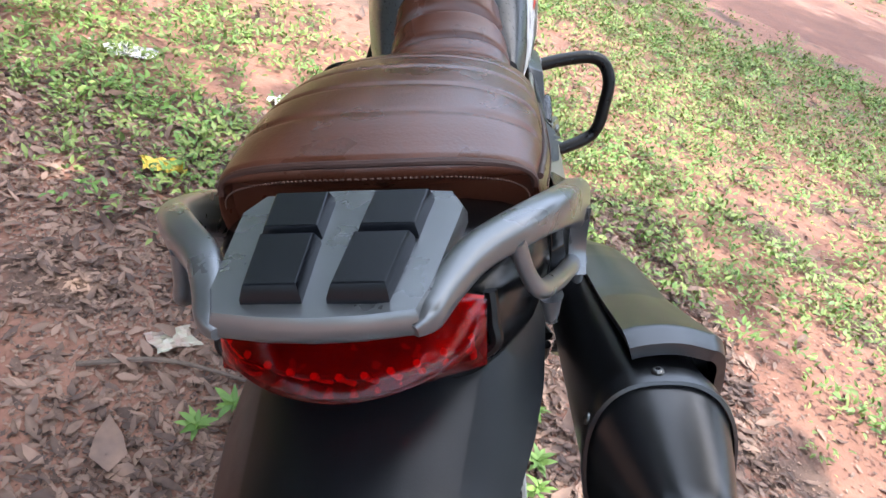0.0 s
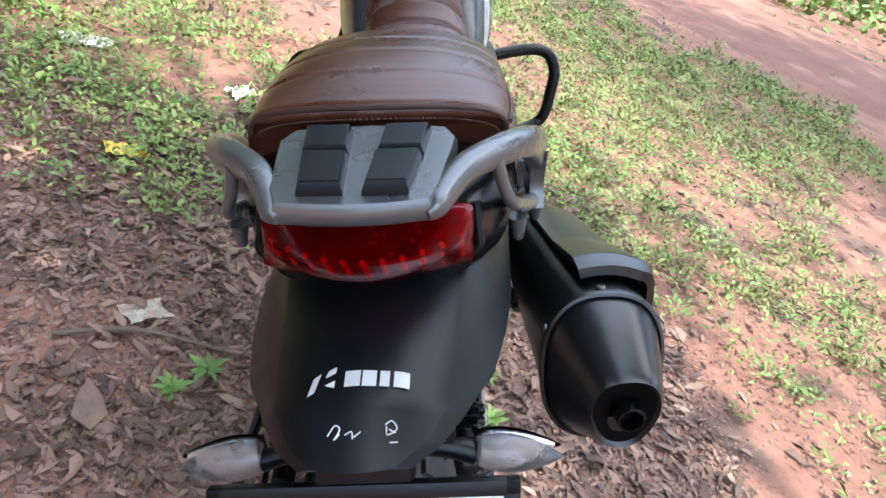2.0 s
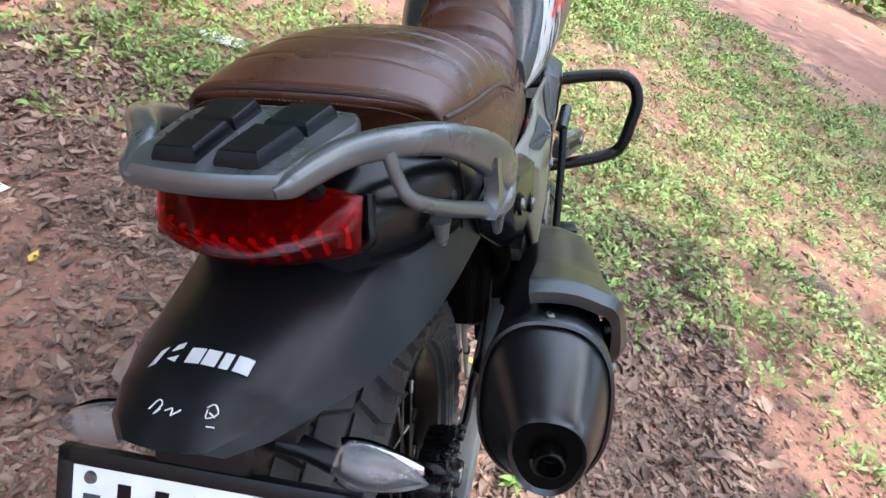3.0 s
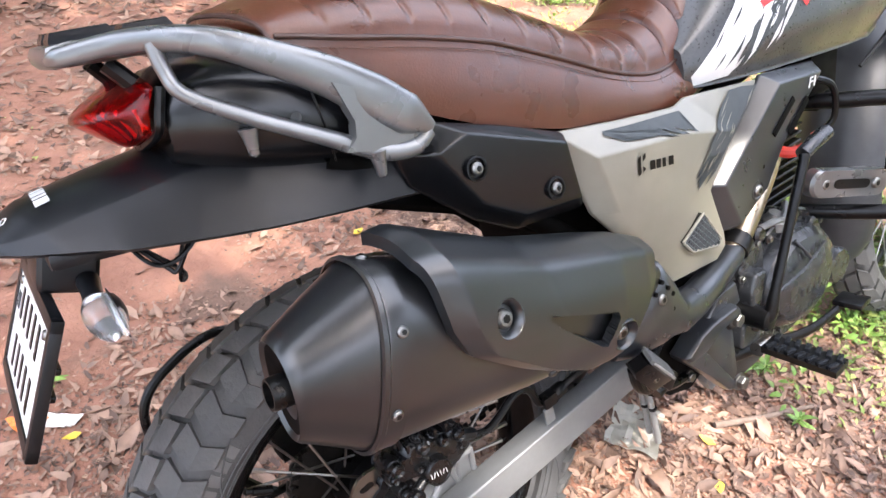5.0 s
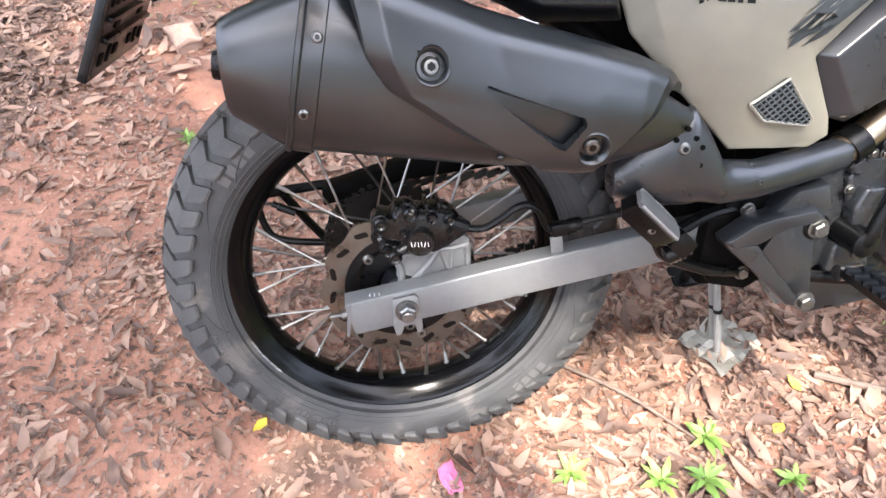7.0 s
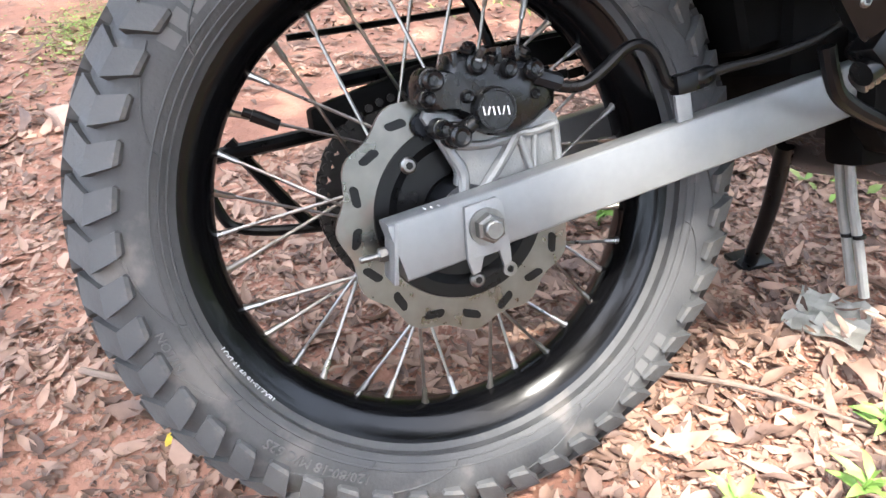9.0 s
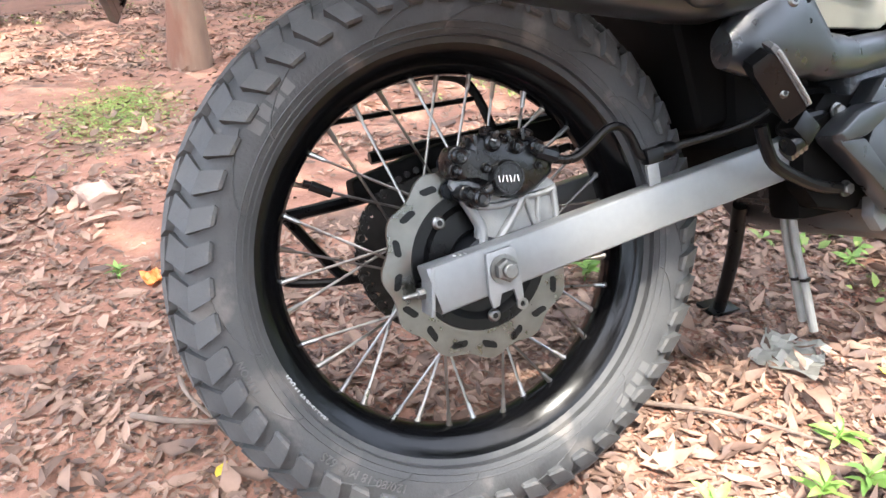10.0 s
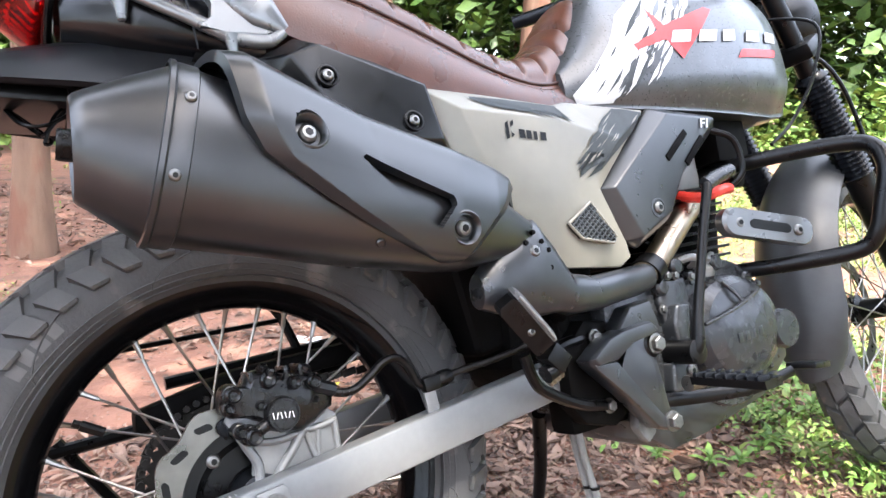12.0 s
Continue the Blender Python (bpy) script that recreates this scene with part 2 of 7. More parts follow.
def blade(pts, half_w, half_h, per=8, n=20, p=3.2):
    """Sweep a rounded-box section of changing width and height along a path, its width kept level."""
    line = smooth_path(pts, per)
    where = np.linspace(0, len(half_w) - 1, len(line))
    ws, hs = np.interp(where, range(len(half_w)), half_w), np.interp(where, range(len(half_h)), half_h)
    loops = []
    for i, q in enumerate(line):
        d = (line[min(i + 1, len(line) - 1)] - line[max(i - 1, 0)]).normalized()
        side = d.cross(V(0, 0, 1)).normalized()
        top = side.cross(d)
        loop = []
        for k in range(n):
            a = 2 * math.pi * k / n
            u, w = math.cos(a), math.sin(a)
            loop.append(q + side * float(ws[i]) * math.copysign(abs(u) ** (2 / p), u) + top * float(hs[i]) * math.copysign(abs(w) ** (2 / p), w))
        loops.append(loop)
    bm = bmesh.new()
    rings(bm, loops)
    return bm


def tube(pts, r, n=10, per=6, flat=1.0, smooth=True, up=None):
    return tube_into(bmesh.new(), pts, r, n, per, flat, smooth, up)


def lathe_into(bm, profile, at=(0, 0, 0), axis=(1, 0, 0), n=24, closed=False, wave=None):
    """Turn a profile of (along the axis, radius) round the axis."""
    q = Vector((0, 0, 1)).rotation_difference(Vector(axis)).to_matrix()
    at = Vector(at)
    loops = []
    for k in range(n):
        a = 2 * math.pi * k / n
        s = wave(a) if wave else 1.0
        loops.append([at + q @ V(r * s * math.cos(a), r * s * math.sin(a), h) for h, r in profile])
    rows = [[bm.verts.new(p) for p in loop] for loop in loops]
    m = len(profile)
    for i in range(n):
        a, b = rows[i], rows[(i + 1) % n]
        for j in range(m if closed else m - 1):
            k = (j + 1) % m
            bm.faces.new((a[j], a[k], b[k], b[j]))
    if not closed:
        for j, flip in ((0, False), (m - 1, True)):
            if profile[j][1] > 1e-5:
                loop = [r[j] for r in rows]
                bm.faces.new(loop[::-1] if flip else loop)
    bmesh.ops.remove_doubles(bm, verts=bm.verts, dist=1e-6)
    return bm


def lathe(profile, at=(0, 0, 0), axis=(1, 0, 0), n=24, closed=False, wave=None):
    return lathe_into(bmesh.new(), profile, at, axis, n, closed, wave)


def bevel(bm, width, seg=2, angle=25):
    es = [e for e in bm.edges if len(e.link_faces) == 2 and e.calc_face_angle(0) > radians(angle)]
    if es:
        bmesh.ops.bevel(bm, geom=es, offset=width, segments=seg, profile=0.6, affect="EDGES", clamp_overlap=True)
    return bm


def prism(outline, x0, x1, width=0.003, seg=2):
    """A plate with an outline in y and z, from x0 to x1, its edges rounded."""
    bm = bmesh.new()
    rings(bm, [[V(x0, y, z) for y, z in outline], [V(x1, y, z) for y, z in outline]])
    bmesh.ops.recalc_face_normals(bm, faces=bm.faces)
    return bevel(bm, width, seg) if width else bm


def shell(verts, faces, thick=0.004, width=0.004, seg=3, angle=14):
    """A moulded panel: its outer faces, given thickness inwards, every edge rounded."""
    bm = bmesh.new()
    vs = [bm.verts.new(v) for v in verts]
    for f in faces:
        bm.faces.new([vs[i] for i in f])
    got = bmesh.ops.extrude_face_region(bm, geom=bm.faces[:])
    for v in got["geom"]:
        if isinstance(v, bmesh.types.BMVert):
            v.co += Vector(thick) if not isinstance(thick, float) else V(-thick, 0, 0)
    bmesh.ops.recalc_face_normals(bm, faces=bm.faces)
    return bevel(bm, width, seg, angle)


def box(size, at=(0, 0, 0), rot=(0, 0, 0), width=0.002, seg=2):
    bm = bmesh.new()
    bmesh.ops.create_cube(bm, size=1.0, matrix=pose(*at, *rot) @ Matrix.Diagonal((*size, 1)))
    return bevel(bm, width, seg) if width else bm


def bolt(at, axis=(1, 0, 0), r=0.007, parent=None, kind="hex", mat=None, name="bolt"):
    """A flanged hex bolt or a domed socket screw, its head standing on the place given."""
    bm = bmesh.new()
    if kind == "hex":
        lathe_into(bm, [(-0.004, r * 0.6), (0, r * 1.25), (r * 0.3, r * 1.25), (r * 0.34, r)], at, axis, 20)
        lathe_into(bm, [(r * 0.3, r * 0.95), (r * 0.95, r * 0.95), (r * 1.1, r * 0.78)], at, axis, 6)
    else:
        lathe_into(bm, [(-0.004, r * 0.6), (0, r), (r * 0.35, r * 0.95), (r * 0.62, r * 0.7), (r * 0.66, r * 0.42)], at, axis, 20)
    head = part(name, bm, mat or M_BOLT, parent, angle=28)
    if kind != "hex" and mat is None:
        a = Vector(axis).normalized()
        d = Vector(at) + a * (r * 0.62)
        part("bolt_socket", lathe([(0.0, r * 0.46), (r * 0.06, r * 0.46)], d, a, 6), M_BLACK, parent, angle=28)
    return head


def inside(p, poly):
    """Whether p lies in the polygon."""
    (x, y), hit = p, False
    for (a, b), (c, d) in zip(poly, poly[1:] + poly[:1]):
        if (b > y) != (d > y) and x < (c - a) * (y - b) / (d - b) + a:
            hit = not hit
    return hit


def onto(p, poly):
    """The nearest place to p on the polygon's outline."""
    best = None
    for a, b in zip(poly, poly[1:] + poly[:1]):
        a, b = Vector(a), Vector(b)
        t = max(0, min(1, (Vector(p) - a).dot(b - a) / (b - a).length_squared))
        q = a + (b - a) * t
        if best is None or (q - Vector(p)).length < (best - Vector(p)).length:
            best = q
    return best


def words(text, size, place, depth=0.0006, name="lettering"):
    """Letters of the built-in font as a mesh, each point sent through place(x, y, h)."""
    cu = bpy.data.curves.new(name, "FONT")
    cu.body, cu.size, cu.extrude, cu.resolution_u = text, size, depth / 2, 2
    ob = bpy.data.objects.new(name, cu)
    me = bpy.data.meshes.new_from_object(ob)
    bm = bmesh.new()
    bm.from_mesh(me)
    bpy.data.objects.remove(ob)
    for v in bm.verts:
        v.co = Vector(place(v.co.x, v.co.y, v.co.z + depth / 2))
    return bm


# ---------------------------------------------------------------- ground, litter, weeds, trees
def ground_height(x, y):
    h = 0.010 * noise.noise(V(x * 1.7, y * 1.7, 3.1)) + 0.006 * noise.noise(V(x * 5, y * 5, 7.7)) + 0.0035 * noise.noise(V(x * 17, y * 17, 2.2)) + 0.05 * noise.noise(V(x * 0.25, y * 0.25, 1.3)) * min(1.0, math.hypot(x, y) / 4)
    return h - 0.004


def build_ground():
    bm = bmesh.new()
    steps = [0.0]
    d = 0.022
    while steps[-1] < 110:
        steps.append(steps[-1] + d)
        if steps[-1] > 2.2:
            d *= 1.10
    xs = [-s for s in steps[:0:-1]] + steps
    grid = [[bm.verts.new((x, y, ground_height(x, y))) for x in xs] for y in xs]
    for a, b in zip(grid, grid[1:]):
        for i in range(len(xs) - 1):
            bm.faces.new((a[i], a[i + 1], b[i + 1], b[i]))
    return part("ground", bm, M_SOIL, None, angle=180, recalc=False)


M_SOIL = material("red laterite soil", (0.155, 0.065, 0.041), (0.335, 0.170, 0.115), 11, (0.8, 0.95), bump=0.008, bump_scale=38, wear=(0.13, 0.077, 0.055), wear_at=0.56, wear_scale=2.6)
M_DRY = material("dry brown leaf", (0.075, 0.042, 0.030), (0.325, 0.203, 0.145), 30, (0.55, 0.8), island=0.50)
M_WEED = material("green weed leaf", (0.075, 0.15, 0.026), (0.22, 0.35, 0.07), 30, (0.45, 0.65), island=0.35)
M_GRASS = material("sunlit ground weed", (0.088, 0.135, 0.026), (0.275, 0.335, 0.085), 20, (0.5, 0.7), island=0.4)
M_LEAF = material("tree leaf", (0.035, 0.075, 0.014), (0.09, 0.16, 0.03), 12, (0.4, 0.6), island=0.35)
M_BARK = material("red-brown bark", (0.095, 0.054, 0.037), (0.27, 0.170, 0.115), 9, (0.8, 0.95), bump=0.02, bump_scale=16, stretch=(1, 1, 0.3), wear=(0.17, 0.08, 0.052), wear_at=0.54, wear_scale=5)
M_TWIG = material("grey-brown twig", (0.10, 0.07, 0.055), (0.22, 0.16, 0.125), 60, (0.8, 0.9), bump=0.001)
M_PAPER = material("pale litter", (0.55, 0.52, 0.48), (0.75, 0.72, 0.68), 50, (0.5, 0.7))
M_PACKET = material("faded printed packet", (0.42, 0.20, 0.19), (0.52, 0.56, 0.40), 34, (0.3, 0.5))
M_YELLOW = material("yellow wrapper", (0.62, 0.42, 0.04), (0.75, 0.55, 0.08), 60, (0.35, 0.5))
M_ORANGE = material("orange wrapper", (0.72, 0.16, 0.03), (0.8, 0.26, 0.06), 60, (0.35, 0.5))
M_FOIL = material("dusty clear foil", (0.16, 0.15, 0.125), (0.36, 0.34, 0.30), 40, (0.3, 0.6))
M_BOXPIECE = material("dusty brown box piece", (0.22, 0.14, 0.105), (0.36, 0.24, 0.19), 30, (0.8, 0.9), bump=0.002)
M_PINK = material("pink petals", (0.6, 0.12, 0.25), (0.75, 0.22, 0.36), 60, (0.5, 0.6))
ground = tagged(build_ground(), "red laterite soil strewn with dry leaves and weeds", "ground", kind="structure")


M_TRACK = material("packed red track soil", (0.13, 0.055, 0.036), (0.24, 0.115, 0.08), 9, (0.8, 0.95), bump=0.006, bump_scale=30, wear=(0.28, 0.15, 0.105), wear_at=0.6, wear_scale=1.8)


def build_track():
    """A bare wheel-packed track that runs past the clearing, its edges uneven."""
    bm = bmesh.new()
    d, n = V(0.787, -0.617, 0), V(0.617, 0.787, 0)
    rows = []
    for i in range(121):
        t = -16 + 34 * i / 120
        row = []
        for j in range(9):
            edge = 0.14 * noise.noise(V(t * 1.3, j // 8 * 5.0, 3.0)) if j in (0, 8) else 0.0
            p = V(2.75, 5.35, 0) + d * t + n * (3.1 * j / 8 + edge)
            row.append(bm.verts.new((p.x, p.y, ground_height(p.x, p.y) + (0.02 if j not in (0, 8) else -0.004))))
        rows.append(row)
    for a, b in zip(rows, rows[1:]):
        for k in range(8):
            bm.faces.new((a[k], b[k], b[k + 1], a[k + 1]))
    return part("track", bm, M_TRACK, None, angle=180)


tagged(build_track(), "bare packed red earth track", "track", kind="structure")


class Leaves:
    """Gathers many small folded leaves into one mesh."""

    def __init__(self, seed):
        self.v, self.f, self.r = [], [], random.Random(seed)

    def leaf(self, at, turn, pitch, roll, length, width, fold=0.15, curl=0.3):
        m = Matrix.Translation(at) @ Euler((pitch, roll, turn), "XYZ").to_matrix().to_4x4()
        n = len(self.v)
        w, L = width / 2, length
        for x, y in ((0, 0), (-w, 0.32 * L), (w, 0.32 * L), (-0.72 * w, 0.68 * L), (0.72 * w, 0.68 * L), (0, L)):
            z = fold * abs(x) + curl * L * ((y / L - 0.45) ** 2 - 0.1)
            self.v.append(tuple(m @ V(x, y, z)))
        z0 = curl * L * (0.0025 - 0.1)
        self.v.append(tuple(m @ V(0, 0.36 * L, z0)))
        self.v.append(tuple(m @ V(0, 0.70 * L, curl * L * (0.0625 - 0.1))))
        self.f += [(n, n + 6, n + 1), (n, n + 2, n + 6), (n + 1, n + 6, n + 7, n + 3), (n + 6, n + 2, n + 4, n + 7), (n + 3, n + 7, n + 5), (n + 7, n + 4, n + 5)]

    def chip(self, at, turn, pitch, roll, length, width):
        """A plain folded leaf for what stands far off or is very small."""
        m = Matrix.Translation(at) @ Euler((pitch, roll, turn), "XYZ").to_matrix().to_4x4()
        n = len(self.v)
        for x, y, z in ((0, 0, 0), (-width / 2, 0.45 * length, 0.15 * width), (0, length, 0), (width / 2, 0.45 * length, 0.15 * width)):
            self.v.append(tuple(m @ V(x, y, z)))
        self.f += [(n, n + 3, n + 2), (n, n + 2, n + 1)]

    def done(self, name, mat, parent=None):
        me = bpy.data.meshes.new(name)
        me.from_pydata(self.v, [], self.f)
        me.polygons.foreach_set("use_smooth", [True] * len(me.polygons))
        me.materials.append(mat)
        ob = new(name, me)
        ob.parent = parent
        return ob


def weed_edge(x):
    """Where the weeds beside the track give way to leaf litter."""
    return float(np.interp(x, [0.2, 0.8, 1.2, 2.1, 2.6, 4.1], [0.85, 1.0, 1.2, 2.1, 3.0, 5.1]))


def litter():
    lv = Leaves(11)
    r = lv.r
    n = 0
    while n < 33000:
        if r.random() < 0.62:
            x, y = r.uniform(-1.6, 0.8), r.uniform(-1.2, 1.7)
        else:
            x, y = r.uniform(-6.5, 3.0), r.uniform(-3.5, 5.5)
        patch = noise.noise(V(x * 1.3, y * 1.3, 5.0)) + 0.5 * noise.noise(V(x * 4, y * 4, 9.0))
        keep = 0.50 + 0.9 * patch
        if y > 0.1 and -0.3 < x < 1.6:
            keep += 0.40
        if x < -0.1 and y < 0.5 and math.hypot(x + 0.3, y + 0.3) < 0.5:
            keep += 0.25
        if -1.0 < x < 0.0 and -0.2 < y < 1.1:
            keep += 0.30
        if -1.6 < x < -0.15 and -0.9 < y < 0.2:
            keep -= 0.24
        if 0.1 < x < 1.4 and -0.8 < y < 1.2:
            keep += 0.35
        if y > 3.6 + 0.4 * x and x > 0.3:
            keep -= 0.5
        if x > 0.6 and y < weed_edge(x):
            keep += 0.5
        if r.random() > keep:
            continue
        n += 1
        far = 1.0 if math.hypot(x, y) < 2 else 1.25
        if far == 1.0:
            for _ in range(5):
                c = r.uniform(0.005, 0.016)
                u, w = x + r.gauss(0, 0.05), y + r.gauss(0, 0.05)
                lv.chip((u, w, ground_height(u, w) + r.uniform(0.001, 0.004)), r.uniform(0, 6.28), r.gauss(0, 0.2), r.gauss(0, 0.3), c, c * r.uniform(0.3, 0.8))
        L = min(0.075, r.lognormvariate(-3.45, 0.38)) * far
        lv.leaf((x, y, ground_height(x, y) + r.uniform(0.002, 0.009)), r.uniform(0, 6.28), r.gauss(0, 0.22), r.gauss(0, 0.28), L, L * r.uniform(0.22, 0.42), r.uniform(0.0, 0.7), r.gauss(0.3, 0.7))
    n = 0
    while n < 13000:                    # thinner cover farther out under the trees
        x, y = r.uniform(-6.0, -1.1), r.uniform(-2.8, 2.0)
        if r.random() > 0.55 + 0.9 * noise.noise(V(x * 1.3, y * 1.3, 5.0)):
            continue
        n += 1
        L = min(0.10, r.lognormvariate(-3.2, 0.35))
        lv.leaf((x, y, ground_height(x, y) + r.uniform(0.002, 0.010)), r.uniform(0, 6.28), r.gauss(0, 0.2), r.gauss(0, 0.25), L, L * r.uniform(0.25, 0.45), r.uniform(0.0, 0.6), r.gauss(0.3, 0.6))
    tagged(lv.done("leaf_litter", M_DRY), "dry brown leaves scattered over red soil", "leaf litter", kind="stuff")


def weeds():
    lv, gr = Leaves(12), Leaves(13)
    r = lv.r
    n = 0
    while n < 10800:
        k = r.random()
        if k < 0.62:                    # strip beside the track
            along, off = r.uniform(-7, 6.5), r.uniform(0.1, 5.6)
            x, y = 2.75 + 0.787 * along - 0.617 * off, 5.35 - 0.617 * along - 0.787 * off
        elif k < 0.8:
            x, y = r.uniform(-3.2, 0.4), r.uniform(0.9, 6.5)
            off = 3.0
        else:
            x, y = r.uniform(-9, 9), r.uniform(-4, 14)
            off = 9.0
        patch = noise.noise(V(x * 1.1, y * 1.1, 15.0)) + 0.45 * noise.noise(V(x * 3.4, y * 3.4, 19.0))
        keep = 0.42 + 1.1 * patch
        if k < 0.62 and x > 0.0:
            keep += 0.75 - 0.25 * max(0.0, off - 3.8) - 0.55 * max(0.0, 1.3 - off)
        away = (x - 2.75) * 0.617 + (y - 5.35) * 0.787
        if -0.1 < away < 3.2:           # the bare track
            keep -= 0.8
        if -4.5 < x < 0.25 and y < 0.9:
            keep -= 0.55 if x < -1.2 else 0.9
        if x > 0.25 and y < weed_edge(x) + 0.25 * noise.noise(V(x * 2.5, y * 2.5, 3.0)):
            keep -= 0.85
        if math.hypot(x, y - 0.5) < 0.7 or r.random() > keep:
            continue
        n += 1
        z = ground_height(x, y)
        tall = r.uniform(0.015, 0.07)
        g = lv if r.random() < 0.35 else gr
        for _ in range(r.randint(11, 16)):
            a = r.uniform(0, 6.28)
            q = r.uniform(0.0, 0.06)
            L = r.uniform(0.014, 0.035) * (1.0 if y < 4 else 1.15)
            if math.hypot(x, y) > 4.2:
                g.chip((x + q * math.cos(a), y + q * math.sin(a), z + r.uniform(0.2, 1.0) * tall), a, r.gauss(0.3, 0.45), r.gauss(0, 0.35), L * 1.1, L * 0.45)
                continue
            g.leaf((x + q * math.cos(a), y + q * math.sin(a), z + r.uniform(0.2, 1.0) * tall), a - 1.57 + r.gauss(0, 0.5), r.gauss(0.3, 0.45), r.gauss(0, 0.35), L, L * r.uniform(0.25, 0.5), 0.25, -0.4)
    n = 0
    while n < 39000:                    # fine grass and small leaves between
        along, off = r.uniform(-5, 4), r.uniform(0.1, 5.4)
        x, y = 2.75 + 0.787 * along - 0.617 * off, 5.35 - 0.617 * along - 0.787 * off
        keep = 0.55 + 1.2 * noise.noise(V(x * 1.1, y * 1.1, 15.0)) + 0.5 * noise.noise(V(x * 3.4, y * 3.4, 19.0)) - 0.3 * max(0.0, off - 3.9)
        if y < weed_edge(x) + 0.25 * noise.noise(V(x * 2.5, y * 2.5, 3.0)):
            keep -= 0.75
        if x < -0.1 or y < 0.75 or r.random() > keep:
            continue
        n += 1
        L = r.uniform(0.010, 0.030)
        gr.chip((x, y, ground_height(x, y) + r.uniform(0.0, 0.025)), r.uniform(0, 6.28), r.gauss(0.4, 0.5), r.gauss(0, 0.4), L, L * r.uniform(0.2, 0.5))
    for _ in range(170):
        x, y = -0.2 + r.gauss(0, 0.35), 1.45 + r.gauss(0, 0.38)
        if y < 0.85:
            continue
        z = ground_height(x, y)
        for _ in range(r.randint(5, 9)):
            a, q = r.uniform(0, 6.28), r.uniform(0.0, 0.04)
            L = r.uniform(0.015, 0.033)
            (lv if r.random() < 0.5 else gr).leaf((x + q * math.cos(a), y + q * math.sin(a), z + r.uniform(0.01, 0.06)), a - 1.57 + r.gauss(0, 0.5), r.gauss(0.2, 0.4), r.gauss(0, 0.3), L, L * r.uniform(0.4, 0.6), 0.25, -0.4)
    tagged(lv.done("broadleaf_weeds", M_WEED), "low green broad-leaved weeds on the soil", "weeds", kind="stuff")
    tagged(gr.done("grassy_weeds", M_GRASS), "short yellow-green ground weeds in the sun", "weeds", kind="stuff")


def moss():
    lv = Leaves(14)
    r = lv.r
    for _ in range(3200):
        x, y = -2.3 + r.gauss(0, 0.24), -0.5 + r.gauss(0, 0.12)
        L = r.uniform(0.010, 0.022)
        lv.leaf((x, y, ground_height(x, y) + r.uniform(0, 0.006)), r.uniform(0, 6.28), r.gauss(0.1, 0.2), r.gauss(0, 0.2), L, L * 0.4, 0.2, -0.3)
    tagged(lv.done("grass_patch", M_GRASS), "low yellow-green grass patch on bare soil", "grass", kind="stuff")


litter()
weeds()
moss()


def seedling(x, y, size, seed):
    """A young plant with a whorl of pointed leaves."""
    lv = Leaves(seed)
    r = lv.r
    z = ground_height(x, y)
    ob = new("seedling")
    part("stem", tube([(x, y, z - 0.01), (x + 0.004, y, z + size * 0.3), (x + 0.006, y + 0.004, z + size * 0.55)], 0.0016, 6, 3), M_WEED, ob)
    for k in range(12):
        a = 2.4 * k + r.gauss(0, 0.2)
        L = size * r.uniform(0.40, 0.78)
        lv.leaf((x + 0.005, y + 0.002, z + size * (0.22 + 0.028 * k)), a, r.uniform(0.05, 0.6), r.gauss(0, 0.25), L, L * 0.32, 0.3, -0.5)
    lv.done("foliage", M_WEED, ob)
    return tagged(ob, "small bright green seedling growing through dry leaves", "seedling", "seedlings by the wheel")


for k, (x, y, s) in enumerate(((0.12, 0.235, 0.055), (0.155, 0.37, 0.065), (0.175, 0.585, 0.045), (0.09, 0.47, 0.06), (0.16, 0.44, 0.06), (-0.03, 0.93, 0.08), (-0.45, 0.42, 0.075), (-0.5, 0.36, 0.06), (-0.86, -0.33, 0.07), (-0.83, -0.45, 0.05), (0.26, 0.93, 0.07), (-0.17, 1.06, 0.09), (0.05, 1.08, 0.08), (-0.30, 1.30, 0.09), (-0.24, 1.44, 0.13), (-0.09, 1.35, 0.12), (-0.19, 1.18, 0.12), (-0.20, 1.0, 0.10), (0.0, 1.22, 0.11), (-0.39, 1.61, 0.14), (-0.33, 1.16, 0.10), (-0.05, 0.91, 0.08), (0.09, 0.86, 0.07), (-0.12, 1.52, 0.13), (-0.46, 1.38, 0.12), (0.12, 1.38, 0.10), (-0.28, 0.93, 0.08), (-0.4, 1.02, 0.09))):
    seedling(x, y, s * (0.68 if y > 0.85 else 1.0), 40 + k)


def crumple(name, x, y, w, h, mat, label, category, seed, rise=0.012, turn=0.0):
    """A crumpled scrap lying on the soil."""
    r = random.Random(seed)
    bm = bmesh.new()
    n = 9
    m = Matrix.Rotation(turn, 3, "Z")
    grid = []
    for j in range(n):
        row = []
        for i in range(n):
            u, v = i / (n - 1) - 0.5, j / (n - 1) - 0.5
            edge = 1 + 0.25 * noise.noise(V(u * 3 + seed, v * 3, 1.0))
            p = m @ V(u * w * edge, v * h * edge, 0)
            row.append(bm.verts.new((x + p.x, y + p.y, ground_height(x + p.x, y + p.y) + 0.004 + rise * abs(noise.noise(V(u * 5 + seed, v * 5, 4.0))) + r.random() * rise * 0.35)))
        grid.append(row)
    for a, b in zip(grid, grid[1:]):
        for i in range(n - 1):
            bm.faces.new((a[i], a[i + 1], b[i + 1], b[i]))
    got = bmesh.ops.extrude_face_region(bm, geom=bm.faces[:])
    for v in got["geom"]:
        if isinstance(v, bmesh.types.BMVert):
            v.co.z += 0.0012
    return tagged(part(name, bm, mat, None, angle=12), label, category)


